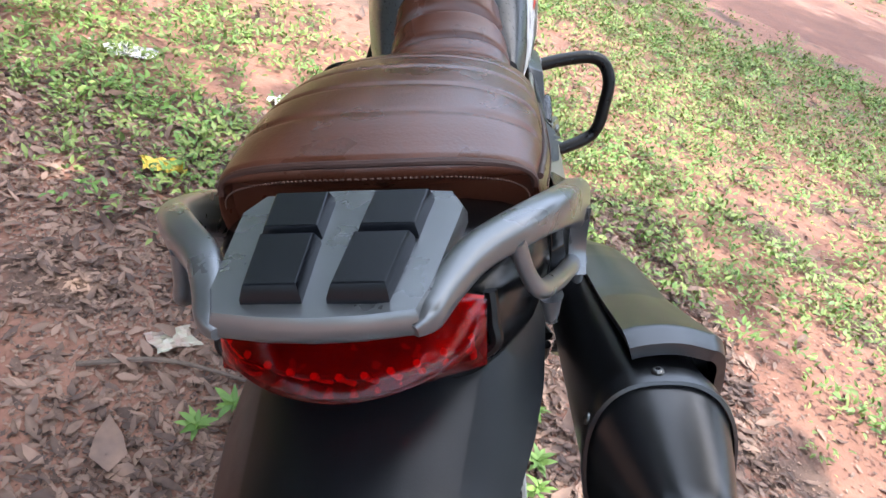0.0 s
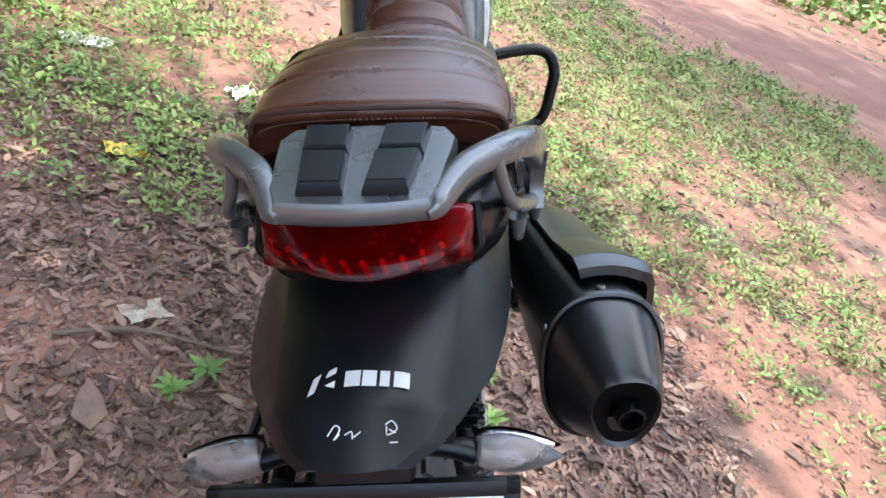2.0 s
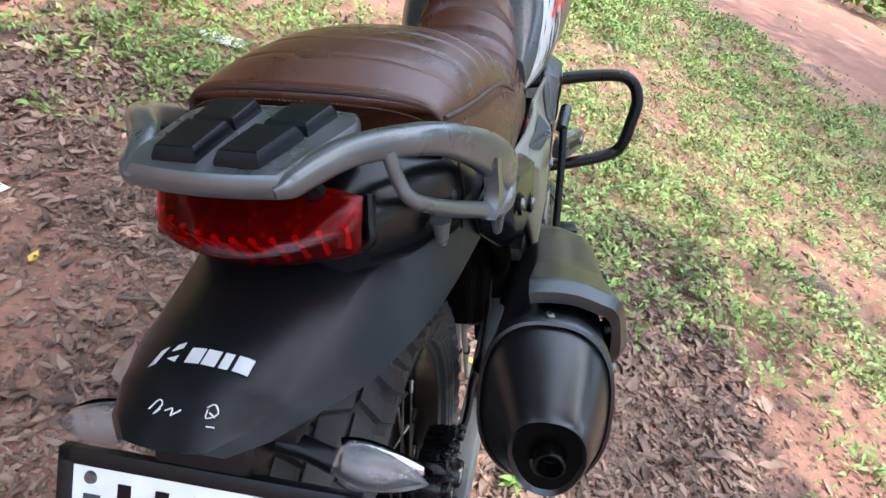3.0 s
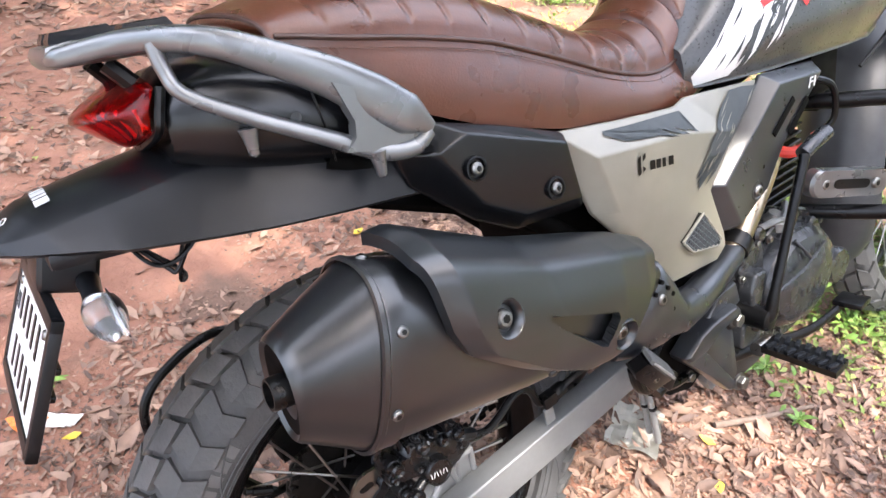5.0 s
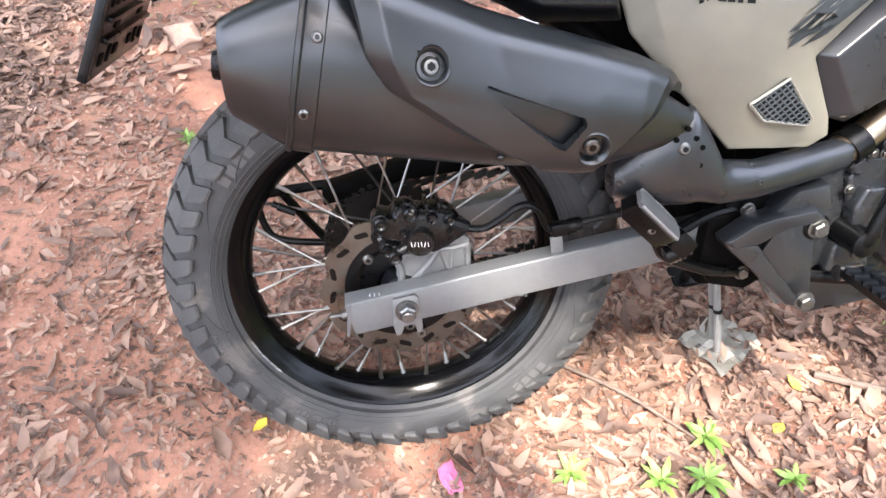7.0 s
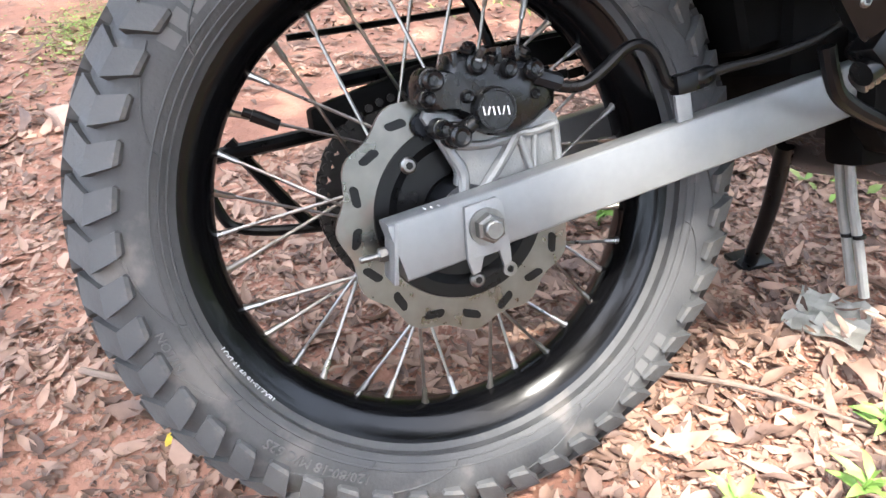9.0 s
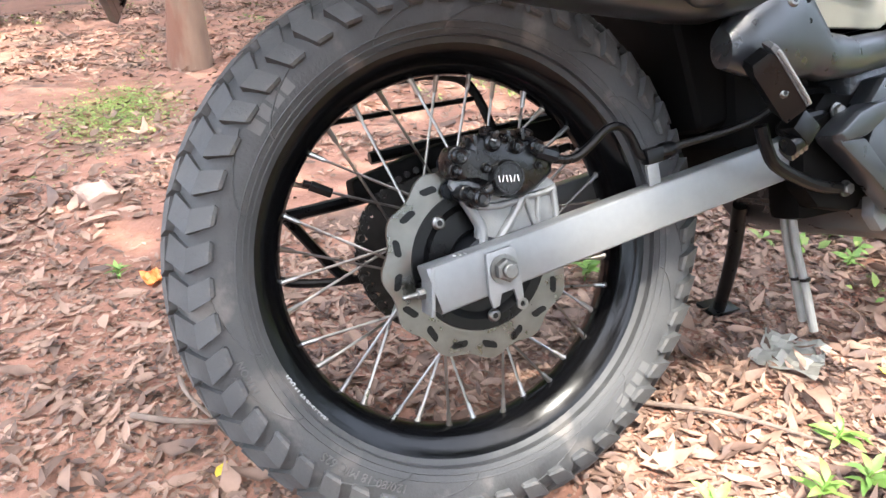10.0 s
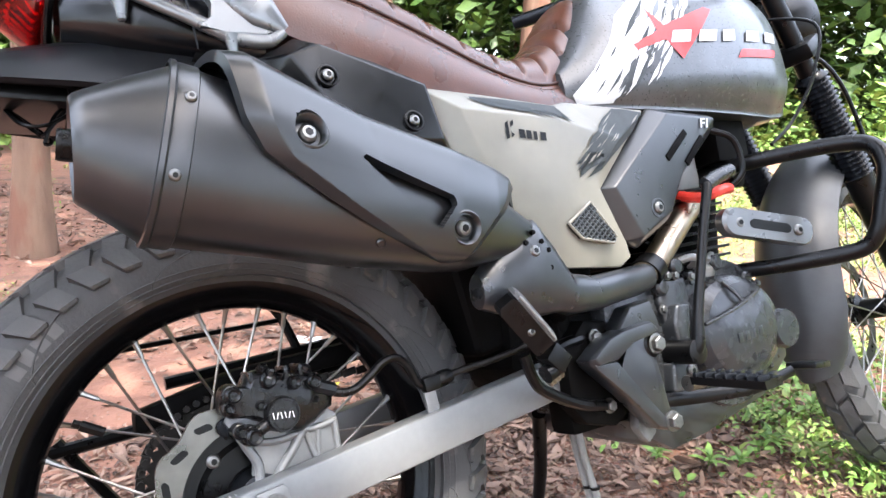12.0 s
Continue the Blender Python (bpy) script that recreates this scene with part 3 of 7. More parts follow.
crumple("sweet_wrapper", -0.86, 1.18, 0.11, 0.07, M_YELLOW, "crumpled yellow plastic wrapper among weeds", "wrapper", 3, 0.03, 0.4)
crumple("snack_packet", -0.61, 0.565, 0.085, 0.06, M_PACKET, "faded pink and pale snack packet on soil", "packet", 5, 0.02, 0.7)
crumple("paper_scrap", -1.21, 1.83, 0.16, 0.09, M_PAPER, "white paper scrap lying in weeds", "paper", 7, 0.02, 0.2)
crumple("paper_scrap", -0.66, 1.75, 0.09, 0.07, M_PAPER, "small white paper scrap lying in weeds", "paper", 8, 0.03, 0.9)
crumple("paper_sheet", -1.27, 0.58, 0.22, 0.16, M_PAPER, "pale flattened carton lying on soil", "carton", 9, 0.01, 1.1)
crumple("orange_wrapper", -0.785, -0.375, 0.055, 0.05, M_ORANGE, "torn orange wrapper beside a weed", "wrapper", 12, 0.02, 0.3)
crumple("paper_scrap", -0.755, -0.33, 0.075, 0.03, M_PAPER, "folded white paper strip on the soil", "paper", 14, 0.012, 0.9)
crumple("foil_sheet", -0.09, 0.58, 0.10, 0.12, M_FOIL, "dusty translucent foil under the engine", "foil", 15, 0.016, 0.5)
crumple("pink_petals", 0.10, 0.05, 0.05, 0.028, M_PINK, "faded pink scrap pressed into the soil", "scrap", 17, 0.003, 0.3)
# opaque stand-in for a dusty piece of a plastic box
bm = box((0.115, 0.085, 0.050), (-1.31, -0.51, 0.016), (6, 4, 25), 0.016, 3)
bmesh.ops.subdivide_edges(bm, edges=bm.edges[:], cuts=1, use_grid_fill=True)
for v in bm.verts:
    v.co += V(*(noise.noise(v.co * 38 + V(k, 0, 0)) * 0.014 for k in (1, 5, 9)))
tagged(part("brick_fragment", bm, M_BOXPIECE, None), "broken dusty box-shaped piece lying on soil", "brick")


def twig(pts, r, label="thin dry twig lying among fallen leaves"):
    tagged(part("twig", tube([(x, y, ground_height(x, y) + h) for x, y, h in pts], [r, r * 0.9, r * 0.6], 8, 5), M_TWIG, None), label, "twig")


twig([(-0.08, 0.28, 0.010), (0.0, 0.37, 0.018), (0.09, 0.46, 0.012)], 0.004)
twig([(0.0, 0.72, 0.012), (0.04, 0.80, 0.016), (0.09, 0.93, 0.010)], 0.007)
twig([(-0.75, 0.45, 0.010), (-0.60, 0.50, 0.02), (-0.40, 0.50, 0.015)], 0.005)
twig([(-0.35, -0.42, 0.008), (-0.30, -0.36, 0.02), (-0.27, -0.27, 0.01)], 0.005)
twig([(-0.42, -0.35, 0.008), (-0.36, -0.34, 0.015), (-0.30, -0.31, 0.01)], 0.004)
twig([(-1.9, -0.9, 0.01), (-1.7, -0.8, 0.02), (-1.45, -0.78, 0.01)], 0.006)
bigleaf = Leaves(77)
bigleaf.leaf((-0.60, 0.24, 0.012), 0.4, 0.1, 0.1, 0.11, 0.06, 0.2, 0.5)
tagged(bigleaf.done("fallen_leaf", M_DRY), "large curled brown fallen leaf", "leaf")
for x, y in ((0.03, 0.68), (-0.70, -0.30), (0.08, 0.62), (-0.2, -0.30), (-0.05, -0.24), (-0.95, 0.45)):
    one = Leaves(int(1000 + 100 * x + 7 * y))
    one.leaf((x, y, ground_height(x, y) + 0.010), 40 * x + y, 0.1, 0.1, 0.035, 0.02, 0.2, 0.4)
    tagged(one.done("yellow_leaf", M_YELLOW), "small bright yellow fallen leaf", "leaf", "yellow fallen leaves")


# ---------------------------------------------------------------- trees
def tree(height, radius, crown_r, leaves, seed, crown_z=0.72, leaf=0.16, squash=0.7, gap=None, more=None):
    """A trunk with a flared, lumpy foot, limbs and a loose crown of leaves in clumps."""
    r = random.Random(seed)
    ob = new("tree")
    line, lean = [], V(r.gauss(0, 0.05), r.gauss(0, 0.05), 1)
    for k in range(12):
        t = k / 11
        line.append(V(lean.x * height * t + 0.06 * math.sin(3 * t + seed), lean.y * height * t + 0.06 * math.cos(2.3 * t + seed), height * t - 0.08))
    bm = bmesh.new()
    loops = []
    for k, p in enumerate(line):
        t = k / 11
        rad = radius * (1 - 0.65 * t) * (1.0 + 0.42 * math.exp(-t * 20))
        loops.append([p + V(math.cos(a), math.sin(a), 0) * rad * (1 + 0.26 * noise.noise(V(2 * math.cos(a) + seed, 2 * math.sin(a), p.z * 1.9))) for a in (2 * math.pi * i / 16 for i in range(16))])
    rings(bm, loops)
    part("trunk", bm, M_BARK, ob, angle=80)
    lv = Leaves(seed + 1)
    clumps = []
    for k in range(9):
        a = 2 * math.pi * k / 9 + r.random()
        base = line[6 + k % 5]
        out = crown_r * r.uniform(0.55, 1.0)
        tip = V(line[-1].x + out * math.cos(a), line[-1].y + out * math.sin(a), height * crown_z + crown_r * squash * r.uniform(-0.3, 1.0))
        mid = base.lerp(tip, 0.5) + V(0, 0, 0.12 * height * r.random())
        part("limb", tube([base, mid, tip], [radius * 0.35, radius * 0.2, radius * 0.07], 8, 4), M_BARK, ob)
        clumps += [tip, mid.lerp(tip, 0.5), base.lerp(tip, 0.75) + V(r.gauss(0, 0.3), r.gauss(0, 0.3), r.gauss(0, 0.3))]
    for k in range(leaves):
        c = clumps[k % len(clumps)]
        s = crown_r * 0.30
        p = more(r) if more and k % 16 == 0 else c + V(r.gauss(0, s), r.gauss(0, s), r.gauss(0, s * 0.6))
        L = leaf * r.uniform(0.7, 1.3)
        if gap and gap(p):
            continue
        lv.chip(p, r.uniform(0, 6.28), r.gauss(-0.4, 0.5), r.gauss(0, 0.5), L, L * 0.56)
    tagged(lv.done("crown", M_LEAF, ob), kind="stuff")
    return ob


def plant(src, x, y, turn, scale, label, group):
    t = copy_thing(src, Matrix.Translation((x, y, ground_height(x, y))) @ Matrix.Rotation(turn, 4, "Z"))
    t.scale = (scale, scale, scale)
    return tagged(t, label, "tree", group)


kinds = [tree(5.2, 0.080, 1.5, 4800, 3), tree(6.0, 0.12, 1.7, 3300, 17), tree(4.6, 0.09, 1.4, 2600, 29)]
WOOD = "red-brown trunk of a plantation tree on bare soil"
first = True
rt = random.Random(5)
spots = [(-3.12, -0.12, 0.0, 1.0), (-5.35, -1.45, 2.0, 1.25), (-9.9, -0.45, 1.0, 1.1), (-10.0, -1.6, 3.0, 1.1), (-8.3, 2.0, 4.0, 1.0)]
while len(spots) < 46:
    x, y = rt.uniform(-26, -6), rt.uniform(-14, 22)
    if all(math.hypot(x - a, y - b) > 1.6 for a, b, *_ in spots):
        spots.append((x, y, rt.uniform(0, 6), rt.uniform(0.9, 1.3)))
for k, (x, y, turn, s) in enumerate(spots):
    if k < 3:
        t = kinds[k]
        t.matrix_basis = Matrix.Translation((x, y, ground_height(x, y))) @ Matrix.Rotation(turn, 4, "Z") @ Matrix.Diagonal((s, s, s, 1))
        tagged(t, WOOD, "tree", "plantation trees")
    else:
        plant(kinds[k % 3], x, y, turn, s, WOOD, "plantation trees")
# an unseen tree added to shade the machine from the sun's side, more round about
SHADE_AT, SHADE_TURN = V(2.1, -1.22, 0), 0.5


def sun_gap(p):
    """Places where leaves are left out, so that sun patches reach the soil beside the wheel."""
    q = Matrix.Rotation(SHADE_TURN, 3, "Z") @ p + SHADE_AT
    q -= sun_dir * (q.z / sun_dir.z)
    spots = ((0.0, 0.42, 0.42, 0.62), (1.05, 0.80, 0.62, 0.52), (-0.10, 1.40, 0.34, 0.34))
    lit = min(((q.x - x) / rx) ** 2 + ((q.y - y) / ry) ** 2 for x, y, rx, ry in spots)
    return lit + 0.9 * noise.noise(V(q.x * 4.5, q.y * 4.5, 2.0)) < 0.60


def thick_part(r):
    """A leaf of the extra dense spray, added to keep the sun off the machine."""
    q = V(r.uniform(-1.05, -0.28), r.uniform(-0.45, 0.95), 0) + sun_dir * (r.uniform(4.6, 6.6) / sun_dir.z)
    return Matrix.Rotation(-SHADE_TURN, 3, "Z") @ (q - SHADE_AT)


shade = tree(7.0, 0.15, 2.0, 4700, 51, 0.80, 0.20, 0.55, sun_gap, thick_part)
shade.matrix_basis = Matrix.Translation(SHADE_AT) @ Matrix.Rotation(SHADE_TURN, 4, "Z")
tagged(shade, "tall leafy tree added to cast shade", "tree", "shade trees")
for x, y, turn, s in ((-4.6, -5.0, 4.0, 1.0), (-3.9, -2.6, 2.4, 1.0), (7.0, -2.5, 1.0, 1.1), (6.5, -8.0, 3.0, 1.0), (9.5, 4.5, 5.0, 1.2), (-4.6, 3.9, 0.7, 1.0), (6.4, 4.4, 2.2, 1.0)):
    plant(shade, x, y, turn, s, "tall leafy tree added to cast shade", "shade trees")


def bushes():
    lv = Leaves(91)
    r = lv.r
    for _ in range(700):
        a = r.uniform(-1.9, 0.95)
        d = r.uniform(9, 26)
        x, y = d * math.sin(a) - 2, d * math.cos(a) + 2
        if y > 6.9 - 0.72 * x and y < 12.5 - 0.6 * x and x > -1:
            continue
        w, h = r.uniform(0.5, 1.2), r.uniform(0.5, 1.8)
        for _ in range(75):
            L = r.uniform(0.12, 0.26)
            lv.chip((x + r.gauss(0, w * 0.5), y + r.gauss(0, w * 0.5), abs(r.gauss(0, h * 0.5))), r.uniform(0, 6.28), r.gauss(0, 0.6), r.gauss(0, 0.6), L, L * 0.55)
    tagged(lv.done("undergrowth", M_WEED), "dense green undergrowth beyond the clearing", "bushes", kind="stuff")


def far_woods():
    """Leafy mass of the wood's edge all round, thick and uneven, far behind the clearing."""
    lv = Leaves(92)
    r = lv.r
    for _ in range(1900):
        a = r.uniform(-3.14, 3.14)
        if abs(a) > 1.9 and r.random() < 0.6:
            continue
        d = r.uniform(21, 34)
        x, y = d * math.sin(a), d * math.cos(a)
        top = 9.5 + 3.5 * noise.noise(V(a * 3, 2.0, 0.5))
        h, w = r.uniform(0.2, top), r.uniform(0.7, 1.6)
        for _ in range(70):
            L = r.uniform(0.28, 0.6)
            lv.chip((x + r.gauss(0, w * 0.6), y + r.gauss(0, w * 0.6), max(0.05, h + r.gauss(0, w * 0.5))), r.uniform(0, 6.28), r.gauss(0, 0.6), r.gauss(0, 0.6), L, L * 0.55)
    for _ in range(1100):               # thicker where the plantation closes the view
        a, d = r.uniform(-1.95, -0.15), r.uniform(15, 27)
        h, w = r.uniform(0.3, 10.0), r.uniform(0.8, 1.7)
        for _ in range(60):
            L = r.uniform(0.22, 0.5)
            lv.chip((d * math.sin(a) + r.gauss(0, w * 0.6), d * math.cos(a) + r.gauss(0, w * 0.6), max(0.05, h + r.gauss(0, w * 0.5))), r.uniform(0, 6.28), r.gauss(0, 0.6), r.gauss(0, 0.6), L, L * 0.55)
    tagged(lv.done("far_woods", M_LEAF), "thick green edge of a wood", "woods", kind="stuff")


bushes()
far_woods()


def low_branch(owner):
    """A thin branch of the near tree that hangs out over the clearing, with a few broad leaves."""
    at = V(-2.35, 0.03, 0.0) - owner.matrix_basis.translation
    stem = part("low_branch", tube([V(0.02, 0.0, 1.70), at + V(-0.35, -0.04, 1.45), at + V(-0.05, 0.0, 1.05), at + V(0.0, 0.01, 0.55)], [0.012, 0.009, 0.006, 0.004], 8), M_TWIG, owner)
    for k, (dx, dy, h, a, p, L) in enumerate(((0.02, 0.05, 0.80, -1.2, -0.7, 0.26), (0.0, -0.04, 0.72, 1.6, -0.5, 0.24), (0.03, 0.02, 0.62, -2.2, -1.0, 0.22), (0.0, 0.0, 0.58, 0.5, -0.8, 0.2), (0.01, -0.02, 0.88, 2.6, -0.3, 0.22))):
        lv = Leaves(300 + k)
        lv.leaf(at + V(dx, dy, h), a, p, 0.2, L, L * 0.62, 0.15, -0.35)
        lv.done("broad_leaf", M_LEAF, stem)


low_branch(kinds[0])


# ---------------------------------------------------------------- the motorcycle, in its own upright axes: x right, y ahead, z up
LEAN = radians(-18.76)          # it leans to its left on the side stand
bike = new("motorcycle")
bike.matrix_basis = Matrix.Rotation(LEAN, 4, "Y") @ Matrix.Translation((0, 0, -0.0075))
tagged(bike, "grey and beige trail motorcycle leaning on its side stand", "motorcycle")
AX = V(0, 0, 0.3246)            # rear axle
FX = V(0, 1.43, 0.348)          # front axle


def tyre(axle, r_out, bead, half, blocks, label, name):
    """A round-shouldered block tyre; the cross-section is known by its angle from the crown."""
    r0, rm = r_out - 0.0085, r_out - 0.060

    def cross(f, lift=0.0):
        c, s = max(0.0, math.cos(f)), math.sin(f)
        return (half * s ** 0.92 + lift * s, rm + (r0 - rm) * c ** 0.80 + lift * c)

    up = [cross(radians(a)) for a in (0, 8, 16, 24, 32, 40, 48, 56, 64, 72, 80, 90)]
    wall = [(half * 0.985, rm - (rm - bead) * 0.28), (half * 0.93, rm - (rm - bead) * 0.50), (half * 0.86, rm - (rm - bead) * 0.64), (half * 0.865, rm - (rm - bead) * 0.68), (0.043 * half / 0.06, bead + 0.011), (0.037 * half / 0.06, bead + 0.002), (0.030 * half / 0.06, bead - 0.006)]
    right = up + wall
    prof = [(-x, r) for x, r in right[::-1]] + right[1:] + [(0.020, bead + 0.004), (-0.020, bead + 0.004)]
    t = part(name, lathe(prof, axle, n=120, closed=True), M_RUBBER, bike, label, angle=50)

    def block(kind, corners, hgt, facets):
        """corners in degrees from the crown and metres along the tread, the top laid in flat facets"""
        bm = bmesh.new()
        mf = sum(c[0] for c in corners) / len(corners)
        my = sum(c[1] for c in corners) / len(corners)
        lo, hi = [], []
        for (f, y), top in zip(corners, hgt):
            for out, k, h in ((lo, 1.0, -0.003), (hi, 0.94, top)):
                x, r = cross(radians(abs(mf + (f - mf) * k)), h)
                a = (my + (y - my) * k) / r_out
                out.append(V(math.copysign(x, mf), -r * math.sin(a), r * math.cos(a)))
        top = rings(bm, [lo, hi], caps=(True, False))[1]
        for f in facets:
            bm.faces.new([top[i] for i in f])
        return part(kind, bm, M_TREAD if kind == "centre_block" else M_SHOULDER, t, angle=15)

    pitch = 2 * math.pi * r_out / blocks
    kinds = []
    for side in (1, -1):
        sh = [(28, -0.56), (56, -0.22), (80, -0.46), (83, -0.40), (83, 0.10), (80, 0.17), (57, 0.46), (28, 0.14)]
        kinds.append(block("shoulder_block", [(side * f, y * pitch) for f, y in sh], (0.0064, 0.0058, 0.0050, 0.0035, 0.0060, 0.0088, 0.0104, 0.0094), ((0, 1, 6, 7), (1, 2, 5, 6), (2, 3, 4, 5))))
        ce = [(1.5, -0.24), (26, -0.46), (26, 0.42), (1.5, 0.66)]
        kinds.append(block("centre_block", [(side * f, (y + (0.25 if side < 0 else 0)) * pitch) for f, y in ce], (0.0085,) * 4, ((0, 1, 2, 3),)))
    for k in range(blocks):
        m = Matrix.Translation(axle) @ Matrix.Rotation(2 * math.pi * k / blocks, 4, "X")
        for b in kinds:
            if k:
                again(b, m)
            else:
                b.matrix_basis = m

    def side_place(phi, r, h):
        """On the right sidewall, phi clockwise from the top."""
        x = float(np.interp(r, [q[1] for q in right[::-1]], [q[0] for q in right[::-1]]))
        return axle + V(x + h, r * math.sin(phi), r * math.cos(phi))

    return t, side_place


def rim(axle, bead, half, name, label):
    p = [(half, bead + 0.011), (half + 0.003, bead + 0.008), (half + 0.001, bead - 0.002), (half - 0.006, bead - 0.008), (half - 0.010, bead - 0.016), (0.010, bead - 0.024), (0, bead - 0.0245)]
    inner = [(0, bead - 0.020), (0.012, bead - 0.018), (half - 0.012, bead - 0.006), (half - 0.004, bead + 0.009)]
    full = p + [(-x, r) for x, r in p[-2::-1]] + [(-x, r) for x, r in inner[:0:-1]] + inner
    return part(name, lathe(full, axle, n=96, closed=True), M_GLOSS, bike, label, angle=40)


def spokes(parent, axle, bead, flange_r, flange_x, count=36, turn=0.0):
    first = None
    for k in range(count):
        a = 2 * math.pi * k / count + turn
        side = 1 if k % 2 else -1
        lead = radians(62) * (1 if (k // 2) % 2 else -1)
        r = bead - 0.024
        p = axle + V(side * 0.006, r * math.sin(a), r * math.cos(a))
        q = axle + V(side * flange_x, flange_r * math.sin(a + lead), flange_r * math.cos(a + lead))
        d = (q - p).normalized()
        part("spoke", tube([p, q], 0.0017, 6, 1, smooth=False), M_STEEL, parent)
        bm = lathe([(-0.004, 0.0042), (0.0, 0.0042), (0.004, 0.003), (0.016, 0.0029), (0.019, 0.002)], p, d, 8)
        part("nipple", bm, M_STEEL, parent)


rear_tyre, wall_at = tyre(AX, 0.3246, 0.2306, 0.0575, 50, "dusty black block-tread rear tyre", "rear_tyre")
for text, size, r0, phi0 in (("120/80-18 M/C 62S", 0.0135, 0.2610, radians(206)), ("NYLON", 0.011, 0.2665, radians(250))):
    bm = words(text, size, lambda x, y, h, r0=r0, phi0=phi0: wall_at(phi0 + x / r0, r0 + y, h - 0.0003), 0.0020)
    part("raised_lettering", bm, M_LETTER, rear_tyre, "raised black size lettering", angle=60)
for phi0 in (radians(129.6), radians(307.7)):
    for k in range(4):      # maker's name as plain raised bars
        bm = bmesh.new()
        rings(bm, [[wall_at(phi0 + (k * 0.0165 + u) / 0.268, 0.2615 + w, h) for u, w in ((0, 0), (0.0125, 0), (0.0125, 0.0145), (0, 0.0145))] for h in (-0.001, 0.0008)])
        part("raised_bar", bm, M_LETTER, rear_tyre, angle=20)
for r in (0.2475, 0.2545):
    part("wall_rib", tube([wall_at(2 * math.pi * k / 90, r, 0.0003) for k in range(91)], 0.0011, 5, 1, smooth=False), M_RUBBER, rear_tyre)
for k in range(14):     # curved moulding lines across the sidewall
    a0 = 2 * math.pi * k / 14 + (0.12 if k % 2 else 0.0)
    part("mould_line", tube([wall_at(a0 + 0.30 * (j / 7) ** 1.8, 0.2475 + 0.034 * j / 7, 0.0003) for j in range(8)], 0.0011, 5, 1, smooth=False), M_RUBBER, rear_tyre)
rear_rim = rim(AX, 0.2306, 0.035, "rear_rim", "gloss black spoked rear rim")
spokes(rear_rim, AX, 0.2306, 0.040, 0.042, turn=0.03)
bm = words("18X2.15-16 09 19 DOT", 0.0072, lambda x, y, h: AX + V(0.0385 + h, (0.2345 + y) * math.sin(radians(232) + x / 0.236), (0.2345 + y) * math.cos(radians(232) + x / 0.236)), 0.0003)
part("size_lettering", bm, M_SCRATCH, rear_rim, "small white rim size lettering", angle=60)
bm = tube([AX + V(-0.002, -0.165, 0.108), AX + V(-0.002, -0.140, 0.096)], [0.0042, 0.0042], 10, 2)
tube_into(bm, [AX + V(-0.002, -0.158, 0.104), AX + V(-0.002, -0.136, 0.092)], [0.006, 0.0055], 10, 2)
part("valve_stem", bm, M_BLACK, rear_rim, "black rubber valve cap")

# hub, disc and sprocket
hub = part("rear_hub", lathe([(-0.055, 0.030), (-0.052, 0.052), (-0.038, 0.052), (-0.034, 0.034), (0.032, 0.034), (0.036, 0.044), (0.046, 0.044), (0.052, 0.060), (0.058, 0.060), (0.060, 0.030)], AX, n=40), M_BLACK, bike, "black cast wheel hub")
bm = lathe([(0.064, 0.108), (0.064, 0.078), (0.069, 0.078), (0.069, 0.108)], AX, n=120, closed=True, wave=lambda a: 1.0)
for v in bm.verts:
    d = v.co - AX
    r = math.hypot(d.y, d.z)
    if r > 0.1:
        a = math.atan2(d.y, d.z)
        k = (r + 0.0035 * math.cos(12 * a)) / r
        v.co = AX + V(d.x, d.y * k, d.z * k)
disc = part("brake_disc", bm, M_DISC, bike, "steel petal brake disc", angle=30)
for k in range(17):
    a = radians(-30.5) + 2 * math.pi * k / 17
    bm = bmesh.new()
    loop = []
    for i in range(16):
        b = 2 * math.pi * i / 16
        u, w = 0.0040 * math.cos(b), 0.0042 * math.sin(b)
        u += 0.0048 * (1 if math.cos(b) > 0 else -1)
        rr, aa = 0.0955 + 0.35 * u * (1 if k % 2 else -1) + w, a + u / 0.0955
        loop.append((rr * math.sin(aa), rr * math.cos(aa)))
    rings(bm, [[AX + V(x, y, z) for y, z in loop] for x in (0.0632, 0.0697)])
    part("disc_slot", bm, M_BLACK, disc, angle=20)
bm = lathe([(0.060, 0.030), (0.060, 0.078), (0.0655, 0.080), (0.071, 0.078), (0.071, 0.066), (0.066, 0.058), (0.066, 0.034)], AX, n=60, closed=True)
carrier = part("disc_carrier", bm, M_BLACK, disc, "black disc carrier")
for k in range(5):
    a = radians(-42) + 2 * math.pi * k / 5
    bolt(AX + V(0.071, 0.064 * math.sin(a), 0.064 * math.cos(a)), r=0.0075, parent=disc, kind="dome")
part("wheel_spacer", lathe([(0.058, 0.030), (0.088, 0.026), (0.090, 0.014)], AX, n=28), M_PLASTIC, hub)
bm = lathe([(-0.066, 0.030), (-0.066, 0.098), (-0.060, 0.098), (-0.060, 0.030)], AX, n=84, closed=True)
for i, v in enumerate(bm.verts):
    d = v.co - AX
    r = math.hypot(d.y, d.z)
    if r > 0.09:
        a = math.atan2(d.y, d.z)
        k = (r + 0.004 * math.cos(42 * a)) / r
        v.co = AX + V(d.x, d.y * k, d.z * k)
wrap = bmesh.new()
